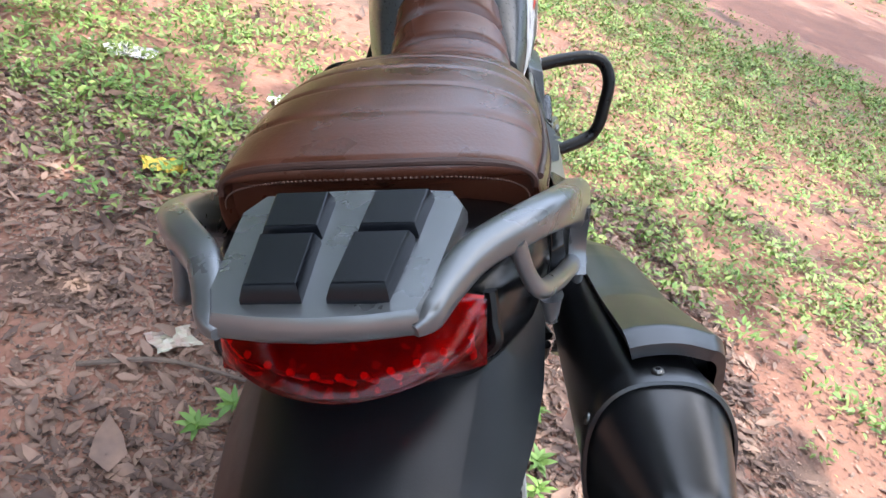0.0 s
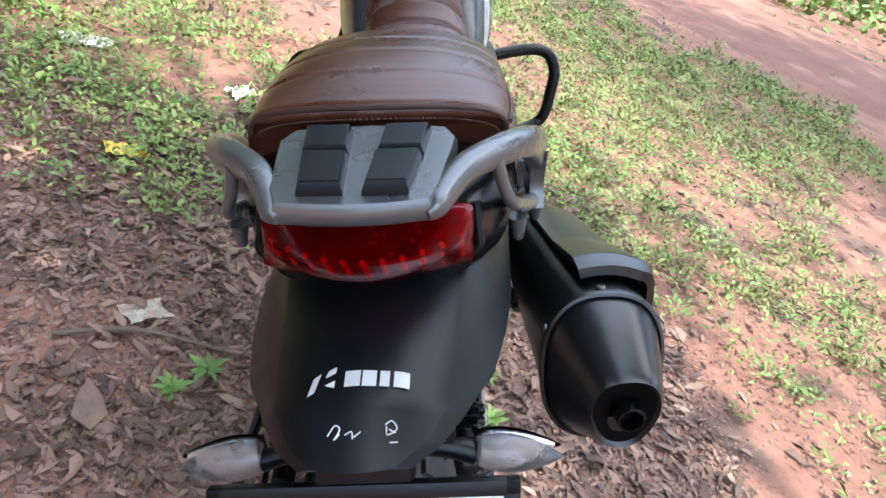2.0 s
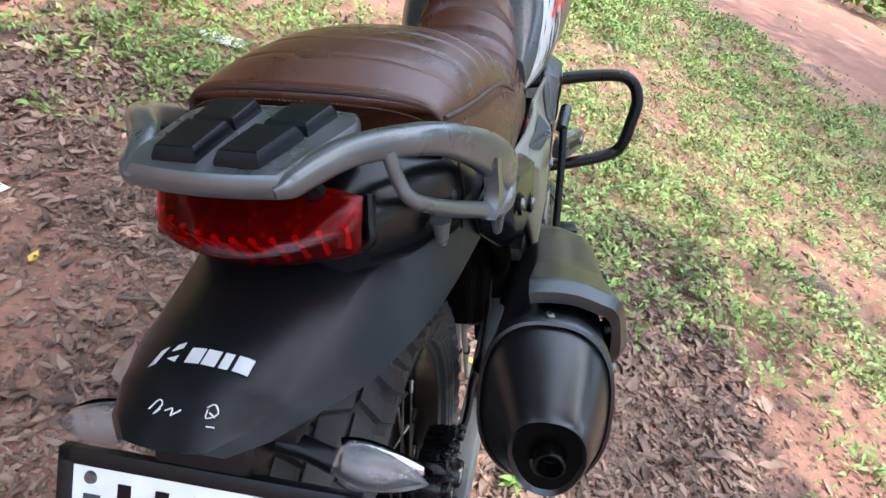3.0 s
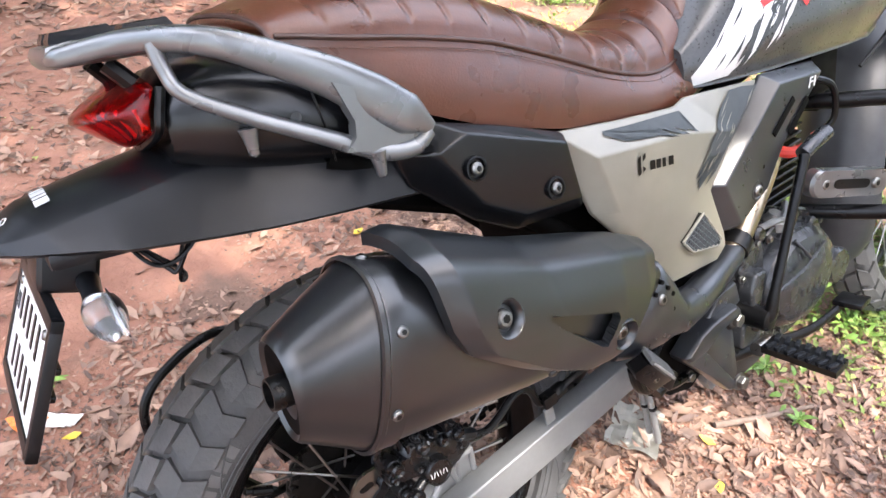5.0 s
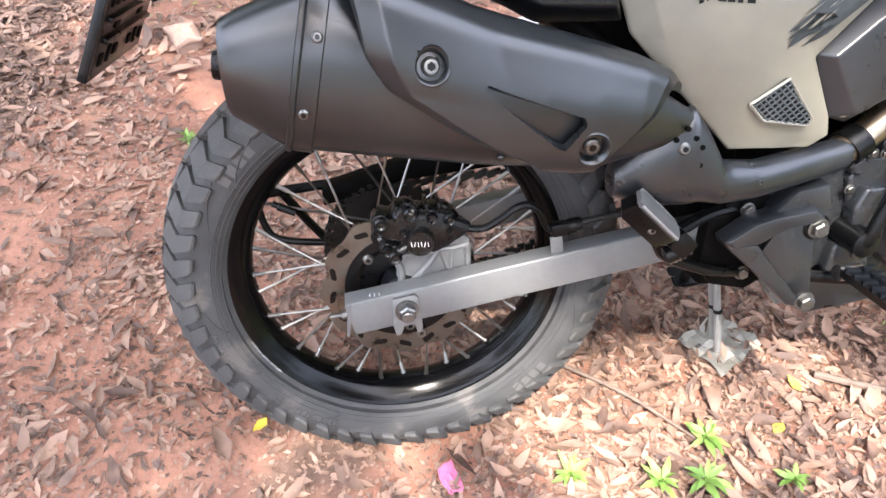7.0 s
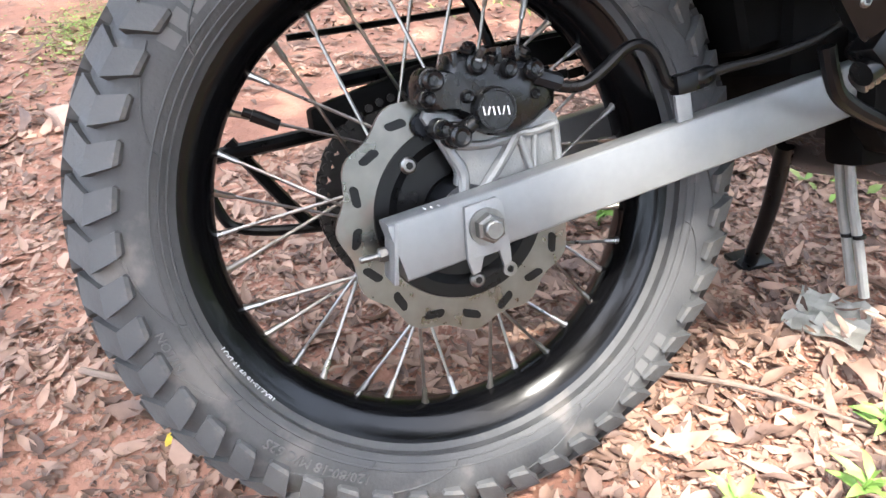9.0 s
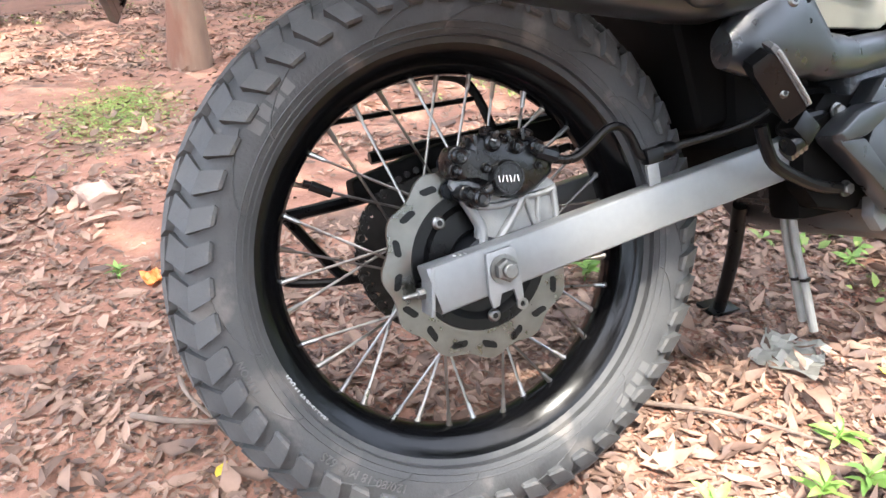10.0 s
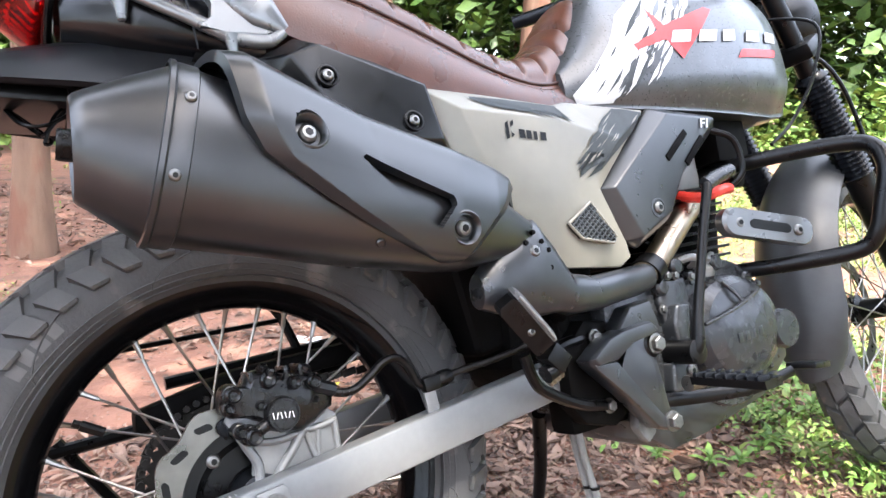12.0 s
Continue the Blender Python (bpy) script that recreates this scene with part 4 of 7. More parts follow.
for k in range(26):
    a = math.pi * (k + 0.5) / 26
    y, z = -0.103 * math.sin(a), AX.z + 0.103 * math.cos(a)
    bmesh.ops.create_cube(wrap, size=1.0, matrix=Matrix.Translation((-0.063 + (0.0045 if k % 2 else -0.0045), y, z)) @ Matrix.Rotation(a, 4, "X") @ Matrix.Diagonal((0.003, 0.0150, 0.0105, 1)))
    lathe_into(wrap, [(-0.010, 0.0042), (0.010, 0.0042)], (-0.063, y, z), n=8)
part("chain_wrap", wrap, M_CHAIN, bike, "oily drive chain on the sprocket", angle=20)
sprocket = part("rear_sprocket", bm, M_CHAIN, bike, "oily rear sprocket", angle=30)


# swingarm: two box arms, axle plates, adjusters
def swingarm_side(s):
    st = [(y, 0.3216 + 0.150 * y, 0.0245, 0.0160) for y in (-0.073, -0.066, 0.03, 0.15, 0.30, 0.43)]
    loops = []
    for y, z, hz, hx in st:
        loop = []
        for cx, cz in ((1, 1), (-1, 1), (-1, -1), (1, -1)):
            for k in range(4):
                a = math.atan2(cz, cx) - radians(45) + radians(30) * k
                loop.append(V(s * (0.104 + (hx - 0.0035) * cx + 0.0035 * math.cos(a)), y - 0.10 * (0 if y > -0.06 else 0.05 * cz), z + (hz - 0.0035) * cz + 0.0035 * math.sin(a)))
        loops.append(loop)
    bm = bmesh.new()
    rings(bm, loops)
    return part("swingarm", bm, M_ALLOY, bike, "silver box-section swingarm", angle=18)


arm_r, arm_l = swingarm_side(1), swingarm_side(-1)
part("pivot_tube", tube([(-0.12, 0.43, 0.380), (0.12, 0.43, 0.380)], 0.026, 18, 1, smooth=False), M_BLACK, arm_r)
part("end_cap", box((0.034, 0.004, 0.050), (0.104, -0.0745, 0.3106), (-8, 0, 0), 0.0015), M_CASTING, arm_r, "pale alloy end cap")
plate_out = [(-0.016, 0.339), (0.012, 0.343), (0.017, 0.338), (0.020, 0.300), (0.020, 0.288), (0.013, 0.284), (0.010, 0.298), (-0.004, 0.296), (-0.008, 0.284), (-0.015, 0.282), (-0.018, 0.296)]
part("axle_plate", prism(plate_out, 0.1205, 0.1255, 0.0012), M_CASTING, arm_r, "zinc axle plate")
bm = lathe([(0.1255, 0.0155), (0.128, 0.0155), (0.128, 0.0125)], (0, 0.001, 0.3205), n=28)
lathe_into(bm, [(0.128, 0.0122), (0.137, 0.0122), (0.139, 0.010)], (0, 0.001, 0.3205), n=6)
lathe_into(bm, [(0.137, 0.0078), (0.144, 0.0078), (0.145, 0.0065)], (0, 0.001, 0.3205), n=20)
part("axle_nut", bm, M_BOLT, arm_r, "zinc axle nut")
bm = lathe([(-0.004, 0.0028), (0.030, 0.0028), (0.031, 0.002)], (0.100, -0.070, 0.3085), (0.0, -1, -0.06), 10)
lathe_into(bm, [(0.0, 0.0062), (0.006, 0.0062), (0.007, 0.005)], (0.100, -0.078, 0.308), (0.0, -1, -0.06), 6)
part("chain_adjuster", bm, M_BOLT, arm_r, "zinc chain adjuster bolt")
bm = lathe([(0.122, 0.0062), (0.125, 0.0062), (0.125, 0.003), (0.122, 0.003)], (0, 0.018, 0.281), n=16, closed=True)
part("spring_ring", bm, M_BOLT, arm_r)
for k in range(4):
    part("index_mark", box((0.0012, 0.0012, 0.006), (0.112, -0.045 + 0.006 * k, 0.3415), (0, 90, 0), 0), M_SCRATCH, arm_r)

# caliper on its bracket
br = [(-0.021, 0.394), (-0.013, 0.378), (-0.0055, 0.362), (-0.009, 0.338), (0.03, 0.340), (0.094, 0.350), (0.092, 0.396), (0.070, 0.414), (0.030, 0.424), (-0.020, 0.428), (-0.030, 0.410)]
bracket = part("caliper_bracket", prism(br, 0.076, 0.086, 0.002), M_CASTING, bike, "cast alloy caliper bracket")
for pts, r in (([(-0.018, 0.396), (-0.009, 0.378), (-0.0005, 0.360), (-0.003, 0.338)], 0.0052), ([(-0.004, 0.384), (0.020, 0.381), (0.046, 0.383)], 0.0040), ([(0.050, 0.385), (0.034, 0.364), (0.014, 0.341)], 0.0052),
               ([(0.054, 0.384), (0.059, 0.364), (0.065, 0.347)], 0.0036), ([(0.066, 0.350), (0.0665, 0.366), (0.069, 0.384)], 0.0030), ([(0.089, 0.352), (0.0885, 0.372), (0.088, 0.392)], 0.0040), ([(0.050, 0.386), (0.070, 0.386), (0.090, 0.390)], 0.0040), ([(0.010, 0.343), (0.05, 0.347), (0.092, 0.353)], 0.0034)):
    part("rib", tube([(0.0868, y, z) for y, z in pts], r, 10, 4), M_CASTING, bracket)
body = [(-0.034, 0.440), (-0.024, 0.449), (-0.010, 0.446), (-0.004, 0.457), (0.013, 0.459), (0.024, 0.451), (0.046, 0.450), (0.066, 0.447), (0.077, 0.435), (0.072, 0.424), (0.088, 0.421), (0.086, 0.407), (0.066, 0.394), (0.048, 0.386), (0.024, 0.389), (0.010, 0.402), (-0.010, 0.412), (-0.026, 0.414), (-0.035, 0.427)]
bm = bmesh.new()
rings(bm, [[V(x, 0.022 + (y - 0.022) * k, 0.424 + (z - 0.424) * k) for y, z in body] for x, k in ((0.066, 0.94), (0.074, 1.0), (0.092, 1.0), (0.101, 0.90), (0.104, 0.80))])
caliper = part("brake_caliper", bevel(bm, 0.0025, 2, 25), M_CALIPER, bike, "black single-piston brake caliper", angle=35)
part("piston_housing", lathe([(0.090, 0.0195), (0.111, 0.0185), (0.1145, 0.0172), (0.116, 0.0165), (0.116, 0.0152), (0.1148, 0.0145), (0.1148, 0.0)], (0, 0.0247, 0.4101), n=40), M_CALIPER, caliper)
for y, z, r, x1, q in ((-0.0080, 0.3935, 0.0088, 0.119, 0.010), (-0.0180, 0.4000, 0.0070, 0.112, 0.008), (-0.0230, 0.4385, 0.0085, 0.112, 0.010), (-0.0275, 0.4250, 0.0060, 0.108, 0.007), (0.0040, 0.4230, 0.0055, 0.110, 0.007), (0.0150, 0.4470, 0.0090, 0.110, 0.010), (0.0420, 0.4400, 0.0075, 0.110, 0.009), (0.0640, 0.4180, 0.0050, 0.106, 0.006), (0.0640, 0.4370, 0.0080, 0.112, 0.009)):
    part("slide_pin", lathe([(0.078, q * 1.1), (0.098, q * 1.1), (0.101, q), (0.1015, r), (x1 - 0.003, r), (x1, r * 0.75), (x1 - 0.002, r * 0.45)], (0, y, z), n=18), M_CALIPER, caliper)
part("pin_arm", tube([(0.100, -0.019, 0.401), (0.106, -0.008, 0.396), (0.104, 0.008, 0.402)], 0.0068, 12, 4), M_CALIPER, caliper)
for y, z in ((-0.026, 0.404), (-0.024, 0.432)):
    part("rubber_boot", lathe([(0.062, 0.0085), (0.066, 0.0105), (0.070, 0.0085), (0.074, 0.0105), (0.078, 0.0085)], (0, y, z), n=14), M_PAD, caliper)
for y, z, ax in ((0.012, 0.458, (0.5, 0.1, 1)), (0.030, 0.448, (0.6, 0.3, 1)), (0.058, 0.450, (0.5, 0.5, 1))):
    bolt((0.098, y, z), ax, 0.0058, caliper, mat=M_CALIPER)
for y in (-0.002, 0.018, 0.036, 0.052):
    part("cooling_rib", box((0.034, 0.0045, 0.013), (0.086, y, 0.452), (0, 0, 0), 0.0015), M_CALIPER, caliper)
part("bleed_nipple", lathe([(0, 0.0046), (0.006, 0.0046), (0.007, 0.003), (0.012, 0.0028), (0.016, 0.002)], (0.102, 0.016, 0.449), (0.8, 0.1, 0.5), 8), M_BOLT, caliper)
part("hose_banjo", lathe([(-0.007, 0.0095), (0.006, 0.0095), (0.007, 0.007)], (0.100, 0.066, 0.436), (0.7, 0.6, 0.5), 6), M_CALIPER, caliper)
for k in range(6):
    part("maker_bar", box((0.0006, 0.0009, 0.0068), (0.1151, 0.0135 + 0.0042 * k, 0.4105 - 0.0004 * k), (8 - 25 * (k % 3 == 1), 0, 0), 0), M_SCRATCH, caliper)

hose = part("brake_hose", tube([(0.100, 0.068, 0.430), (0.104, 0.088, 0.4205), (0.106, 0.108, 0.4195), (0.107, 0.128, 0.4300), (0.107, 0.149, 0.4440), (0.107, 0.166, 0.4455), (0.106, 0.180, 0.4340), (0.105, 0.191, 0.4110), (0.105, 0.205, 0.4080)], 0.0050, 10), M_BLACK, bike, "black rubber brake hose")
part("brake_pipe", tube([(0.105, 0.205, 0.4085), (0.104, 0.252, 0.4160), (0.102, 0.300, 0.4200), (0.098, 0.36, 0.430), (0.09, 0.42, 0.45)], [0.0058, 0.0046, 0.0042, 0.0042, 0.0042], 10), M_CHAIN, hose, "dark steel brake pipe")
part("hose_clip", box((0.016, 0.024, 0.018), (0.106, 0.207, 0.4085), (6, 0, 0), 0.004), M_BLACK, hose)
part("clip_collar", lathe([(-0.010, 0.0085), (-0.006, 0.0100), (0.006, 0.0100), (0.010, 0.0085)], (0.105, 0.226, 0.4115), (0, 1, 0.15), 14), M_BLACK, hose)
part("clip_foot", box((0.004, 0.016, 0.030), (0.110, 0.203, 0.3850), (6, 0, 0), 0.001), M_CASTING, hose)
part("hose_union", lathe([(0, 0.008), (0.02, 0.008), (0.024, 0.006)], (0.101, 0.066, 0.432), (0.15, 1, -0.4), 8), M_PLASTIC, hose)

# chain, guards on the far side
for off in (0.096, -0.090):
    bm = bmesh.new()
    n = 46
    for k in range(n):
        t = k / n
        y = t * 0.46
        z = AX.z + off * (1 - t) + (0.40 + off * 0.35 - AX.z) * t
        bmesh.ops.create_cube(bm, size=1.0, matrix=pose(-0.063 + (0.004 if k % 2 else -0.004), y, z, 10, 0, 0) @ Matrix.Diagonal((0.004, 0.013, 0.010, 1)))
    part("chain_run", bm, M_CHAIN, bike, "oily drive chain", angle=20)
part("chain_guard", prism([(-0.10, 0.425), (0.02, 0.455), (0.20, 0.468), (0.40, 0.500), (0.40, 0.470), (0.20, 0.440), (0.02, 0.428), (-0.10, 0.398)], -0.092, -0.055, 0.004), M_DEEP, bike, "black plastic chain guard")
guard = part("side_guard", tube([(-0.11, 0.14, 0.56), (-0.15, 0.04, 0.548), (-0.16, -0.05, 0.546), (-0.16, -0.12, 0.559), (-0.16, -0.185, 0.535), (-0.16, -0.217, 0.504), (-0.16, -0.224, 0.462), (-0.16, -0.215, 0.40), (-0.158, -0.205, 0.33), (-0.155, -0.18, 0.302), (-0.152, -0.09, 0.290), (-0.15, 0.05, 0.288), (-0.13, 0.18, 0.31)], 0.0062, 10), M_BLACK, bike, "black tubular wheel guard")
for pts, r in (([(-0.15, -0.10, 0.50), (-0.15, 0.11, 0.51)], 0.0038), ([(-0.155, -0.215, 0.385), (-0.15, -0.04, 0.40), (-0.14, 0.20, 0.43)], 0.0085), ([(-0.15, -0.05, 0.448), (-0.15, 0.25, 0.47)], 0.0085),
               ([(-0.155, -0.18, 0.40), (-0.155, -0.12, 0.31), (-0.152, -0.10, 0.292)], 0.0075), ([(-0.15, 0.04, 0.55), (-0.15, 0.10, 0.535), (-0.15, 0.13, 0.478), (-0.15, 0.14, 0.43)], 0.007)):
    part("guard_bar", tube(pts, r, 8), M_BLACK, guard)


# ---------------------------------------------------------------- exhaust
TILT = radians(13.5)
A_DIR = V(0, math.cos(TILT), -math.sin(TILT))   # along the muffler, forwards
A_UP = V(0, math.sin(TILT), math.cos(TILT))


def oval(c, hw, hh, n=48, p=2.5, pinch=0.0, tilt=None):
    """A rounded loop across the muffler, narrower below by pinch."""
    up = A_UP if tilt is None else V(0, math.sin(tilt), math.cos(tilt))
    out = []
    for k in range(n):
        a = 2 * math.pi * k / n
        u = math.copysign(abs(math.cos(a)) ** (2 / p), math.cos(a))
        w = math.copysign(abs(math.sin(a)) ** (2 / p), math.sin(a))
        out.append(Vector(c) + V(1, 0, 0) * hw * u * (1 - pinch * max(0.0, -w)) + up * hh * w)
    return out


def body_at(s):
    """Centre and half sizes of the muffler body, s metres ahead of its band."""
    t = [0.0, 0.03, 0.18, 0.28, 0.37, 0.42]
    c = V(float(np.interp(s, t, [0.212, 0.212, 0.206, 0.200, 0.192, 0.188])), -0.085, 0.664) + A_DIR * s - V(0.212 * 0, 0, float(np.interp(s, t, [0, 0, 0.006, 0.006, 0.004, 0.004])))
    return V(c.x, c.y, c.z), float(np.interp(s, t, [0.058, 0.0575, 0.052, 0.047, 0.038, 0.030])), float(np.interp(s, t, [0.0795, 0.078, 0.066, 0.058, 0.046, 0.034]))


bm = bmesh.new()
loops = []
for s in np.linspace(0.0, 0.42, 22):
    c, hw, hh = body_at(s)
    k = 1 - 0.5 * max(0.0, s - 0.32) / 0.10
    loops.append(oval(c, hw * k, hh * k))
rings(bm, loops)
muffler = part("muffler", bm, M_MUFFLER, bike, "satin black upswept muffler", angle=40)
bm = bmesh.new()
rings(bm, [oval((0.2195, -0.146, 0.667), 0.014, 0.018), oval((0.2195, -0.1465, 0.667), 0.0265, 0.036, pinch=0.25, tilt=0.03), oval((0.2195, -0.150, 0.667), 0.0290, 0.0390, pinch=0.28, tilt=0.03), oval((0.2195, -0.1530, 0.6665), 0.0320, 0.0425, pinch=0.28, tilt=0.03), oval((0.2195, -0.150, 0.6665), 0.0345, 0.0455, pinch=0.26, tilt=0.03),
           oval((0.2190, -0.142, 0.6665), 0.0375, 0.0495, pinch=0.22, tilt=0.06), oval((0.2155, -0.115, 0.665), 0.0480, 0.0640, pinch=0.1, tilt=0.15), oval((0.2120, -0.090, 0.664), 0.0565, 0.0775), oval(body_at(0.0)[0], 0.0575, 0.0785)], caps=(True, False))
part("end_cap", bm, M_MUFFLER, muffler, "tapered black end cap", angle=50)
# near-black ring laid over the cap's end face, which makes it darker
bm = bmesh.new()
rings(bm, [oval((0.2195, y, 0.667), 0.0290 * k, 0.0390 * k, pinch=0.28, tilt=0.03) for y, k in ((-0.1475, 0.97), (-0.1500, 0.985), (-0.1490, 0.80), (-0.1475, 0.55))])
part("cap_recess", bm, M_DEEP, muffler, "near-black recess round the outlet", angle=40)
bm = bmesh.new()
c0, w0, h0 = body_at(0.0)
rings(bm, [oval(c0 + A_DIR * d, w0 + e, h0 + e) for d, e in ((-0.006, 0.0), (-0.005, 0.003), (-0.001, 0.0035), (0.001, 0.0015), (0.003, 0.0020), (0.018, 0.0017), (0.019, 0.0))], caps=(False, False))
part("band", bm, M_MUFFLER, muffler, "black clamping band", angle=30)
part("outlet", lathe([(-0.026, 0.0135), (0.005, 0.0135), (0.007, 0.0125), (0.007, 0.0108), (-0.024, 0.0108)], (0.2225, -0.156, 0.670), (0, -1, 0.12), 28), M_BLACK, muffler, "round outlet pipe")


def on_body(s, ang, off=0.0):
    """A place on the muffler's skin and the way out of it."""
    c, hw, hh = body_at(s)
    u, w = math.cos(ang), math.sin(ang)
    p = 2.5
    k = (abs(u) ** p + abs(w) ** p) ** (-1 / p)
    q = c + V(1, 0, 0) * hw * u * k + A_UP * hh * w * k
    nrm = (V(1, 0, 0) * (math.copysign(abs(u * k) ** (p - 1), u) / hw) + A_UP * (math.copysign(abs(w * k) ** (p - 1), w) / hh)).normalized()
    return q + nrm * off, nrm


def nearest_on_body(p, lo, hi):
    """The place along and round the muffler that lies nearest to p."""
    return min(((on_body(s, a)[0] - Vector(p)).length, s, a) for s in np.linspace(lo, hi, 41) for a in np.linspace(-0.9, 2.9, 96))[1:]


for p in ((0.269, -0.064, 0.699), (0.262, -0.090, 0.636), (0.209, -0.057, 0.74), (0.16, -0.07, 0.70)):
    s, a = nearest_on_body(p, 0.008, 0.012)
    q, nrm = on_body(s, a, 0.002)
    bolt(q, nrm, 0.0052, muffler, "dome", name="screw")
q, nrm = on_body(0.20, radians(-42), 0.0)
bolt(q, nrm, 0.005, muffler, "dome", mat=M_MUFFLER, name="plug")


# shield over the top and outer side, with a slot
BOLTS = [nearest_on_body(p, 0.05, 0.40) for p in ((0.278, 0.030, 0.668), (0.245, 0.187, 0.575))]


def shield():
    U, W = 112, 70
    bm = bmesh.new()
    hole = [(0.154, radians(22)), (0.268, radians(9)), (0.272, radians(2)), (0.257, radians(-21)), (0.248, radians(-19))]
    holes = [[(x, y * 0.06) for x, y in hole]] + [[(bs + 0.0155 * math.cos(t), ba * 0.06 + 0.0118 * math.sin(t)) for t in (2 * math.pi * k / 28 for k in range(28))] for bs, ba in BOLTS]
    coords = {}
    angs = [-52, -34, -16, 4, 22, 40, 58, 108]
    for j in range(W + 1):
        a = 108 - 160 * j / W
        s0 = float(np.interp(a, angs, [0.272, 0.205, 0.140, 0.077, 0.055, 0.043, 0.028, 0.020]))
        s1 = float(np.interp(a, [-52, -46, -38, 16, 42, 108], [0.282, 0.300, 0.310, 0.350, 0.362, 0.400]))
        for i in range(U + 1):
            s, r = s0 + (s1 - s0) * i / U, radians(a)
            near = min((s - s0) * 0.62, (s1 - s) * 1.2, (r + radians(52)) * 0.06)
            coords[i, j] = (s, r, next((k + 1 for k, h in enumerate(holes) if inside((s, r * 0.06), h)), 0), near)
    keep = {}
    quads = []
    for i in range(U):
        for j in range(W):
            c = [(i, j), (i + 1, j), (i + 1, j + 1), (i, j + 1)]
            if sum(coords[k][2] > 0 for k in c) >= 3:
                continue
            quads.append(c)
    for k, (s, a, inn, near) in coords.items():
        if inn:
            q = onto((s, a * 0.06), holes[inn - 1])
            s, a = q[0], q[1] / 0.06
        off = 0.0065 + 0.0095 * min(1.0, near / 0.013) + 0.0045 * math.exp(-((a - radians(50)) / 0.16) ** 2)
        off *= 1 - 0.45 * min(1.0, max(0.0, (s - 0.33) / 0.07))
        s0 = float(np.interp(math.degrees(a), angs, [0.272, 0.205, 0.140, 0.077, 0.055, 0.043, 0.028, 0.020]))
        off += 0.014 * max(0.0, 1 - (s - s0) / 0.13) * min(1.0, max(0.0, (math.degrees(a) - 5) / 50))     # the rear stands off
        p, nrm = on_body(s, a, off)
        keep[k] = bm.verts.new(p)
    for c in quads:
        bm.faces.new([keep[k] for k in c])
    bmesh.ops.delete(bm, geom=[v for v in bm.verts if not v.link_faces], context="VERTS")
    bmesh.ops.recalc_face_normals(bm, faces=bm.faces)
    axis_c = body_at(0.2)[0]
    up = sum((f.normal.dot(f.calc_center_median() - axis_c) for f in bm.faces), 0.0)
    if up < 0:
        bmesh.ops.reverse_faces(bm, faces=bm.faces)
    # turned-in edges
    edge = [e for e in bm.edges if e.is_boundary]
    got = bmesh.ops.extrude_edge_only(bm, edges=edge)
    for v in got["geom"]:
        if isinstance(v, bmesh.types.BMVert):
            best = min(((v.co - body_at(s)[0]).length, s) for s in np.linspace(0.0, 0.42, 22))[1]
            c = body_at(best)[0]
            d = v.co - c
            d -= A_DIR * d.dot(A_DIR)
            v.co -= d.normalized() * 0.0105
    return part("heat_shield", bm, M_SHIELD, muffler, "matt grey heat shield with a long slot", angle=22)


heat_shield = shield()
for s, a in BOLTS:
    q, nrm = on_body(s, a, 0.0062)
    part("bolt_well", lathe([(-0.003, 0.0175), (0.0, 0.0170), (0.0012, 0.0120), (0.0012, 0.0)], q, nrm, 28), M_SHIELD, heat_shield)
    part("well_lip", lathe([(0.0, 0.0185), (0.0102, 0.0182), (0.0112, 0.0168), (0.0104, 0.0152), (0.0, 0.0120)], q, nrm, 32), M_SHIELD, heat_shield, angle=50)
    bolt(q + nrm * 0.0016, nrm, 0.0090, heat_shield, "dome")

# shielded mid pipe and header
st = [(0.236, 0.507, 0.019, 0.190, 0.015), (0.262, 0.515, 0.036, 0.190, 0.021), (0.300, 0.524, 0.052, 0.190, 0.024), (0.325, 0.527, 0.058, 0.189, 0.024), (0.345, 0.514, 0.044, 0.187, 0.024),
      (0.370, 0.490, 0.026, 0.184, 0.024), (0.42, 0.486, 0.022, 0.176, 0.022), (0.47, 0.490, 0.021, 0.166, 0.021), (0.52, 0.493, 0.0205, 0.153, 0.020), (0.553, 0.497, 0.019, 0.146, 0.019)]
bm = bmesh.new()
rings(bm, [oval((x, y, z), hw, hh, 28, 2.3, tilt=0.0) for y, z, hh, x, hw in [tuple(float(np.interp(t, range(len(st)), [r[i] for r in st])) for i in range(5)) for t in np.linspace(0, len(st) - 1, 37)]])
mid_pipe = part("pipe_shield", bm, M_COWL, bike, "matt grey pipe cover", angle=50)
bolt((0.2105, 0.309, 0.545), (1, 0, 0.1), 0.0075, mid_pipe, "dome")
bolt((0.176, 0.487, 0.489), (1, 0.1, 0.1), 0.0075, mid_pipe, "dome")
for y, z in ((0.311, 0.567), (0.299, 0.5556), (0.3215, 0.5556), (0.330, 0.5446), (0.3215, 0.533), (0.330, 0.524)):
    part("vent_hole", lathe([(-0.006, 0.0030), (0.0020, 0.0030)], (0.2105, y, z), n=10), M_DEEP, mid_pipe)
header = part("header_pipe", tube([(0.146, 0.545, 0.497), (0.138, 0.58, 0.512), (0.128, 0.63, 0.545), (0.112, 0.69, 0.580), (0.09, 0.74, 0.60), (0.05, 0.78, 0.60)], 0.0195, 18), M_HEADER, bike, "heat-tinted steel header pipe")
for d, r in ((0.0, 0.0240), (0.012, 0.0230)):
    part("pipe_clamp", lathe([(-0.006, r), (0.006, r), (0.006, 0.015), (-0.006, 0.015)], V(0.142, 0.560, 0.502) + V(-0.10, 0.87, 0.45) * d, (-0.15, 0.8, 0.45), 24, closed=True), M_BLACK, header)


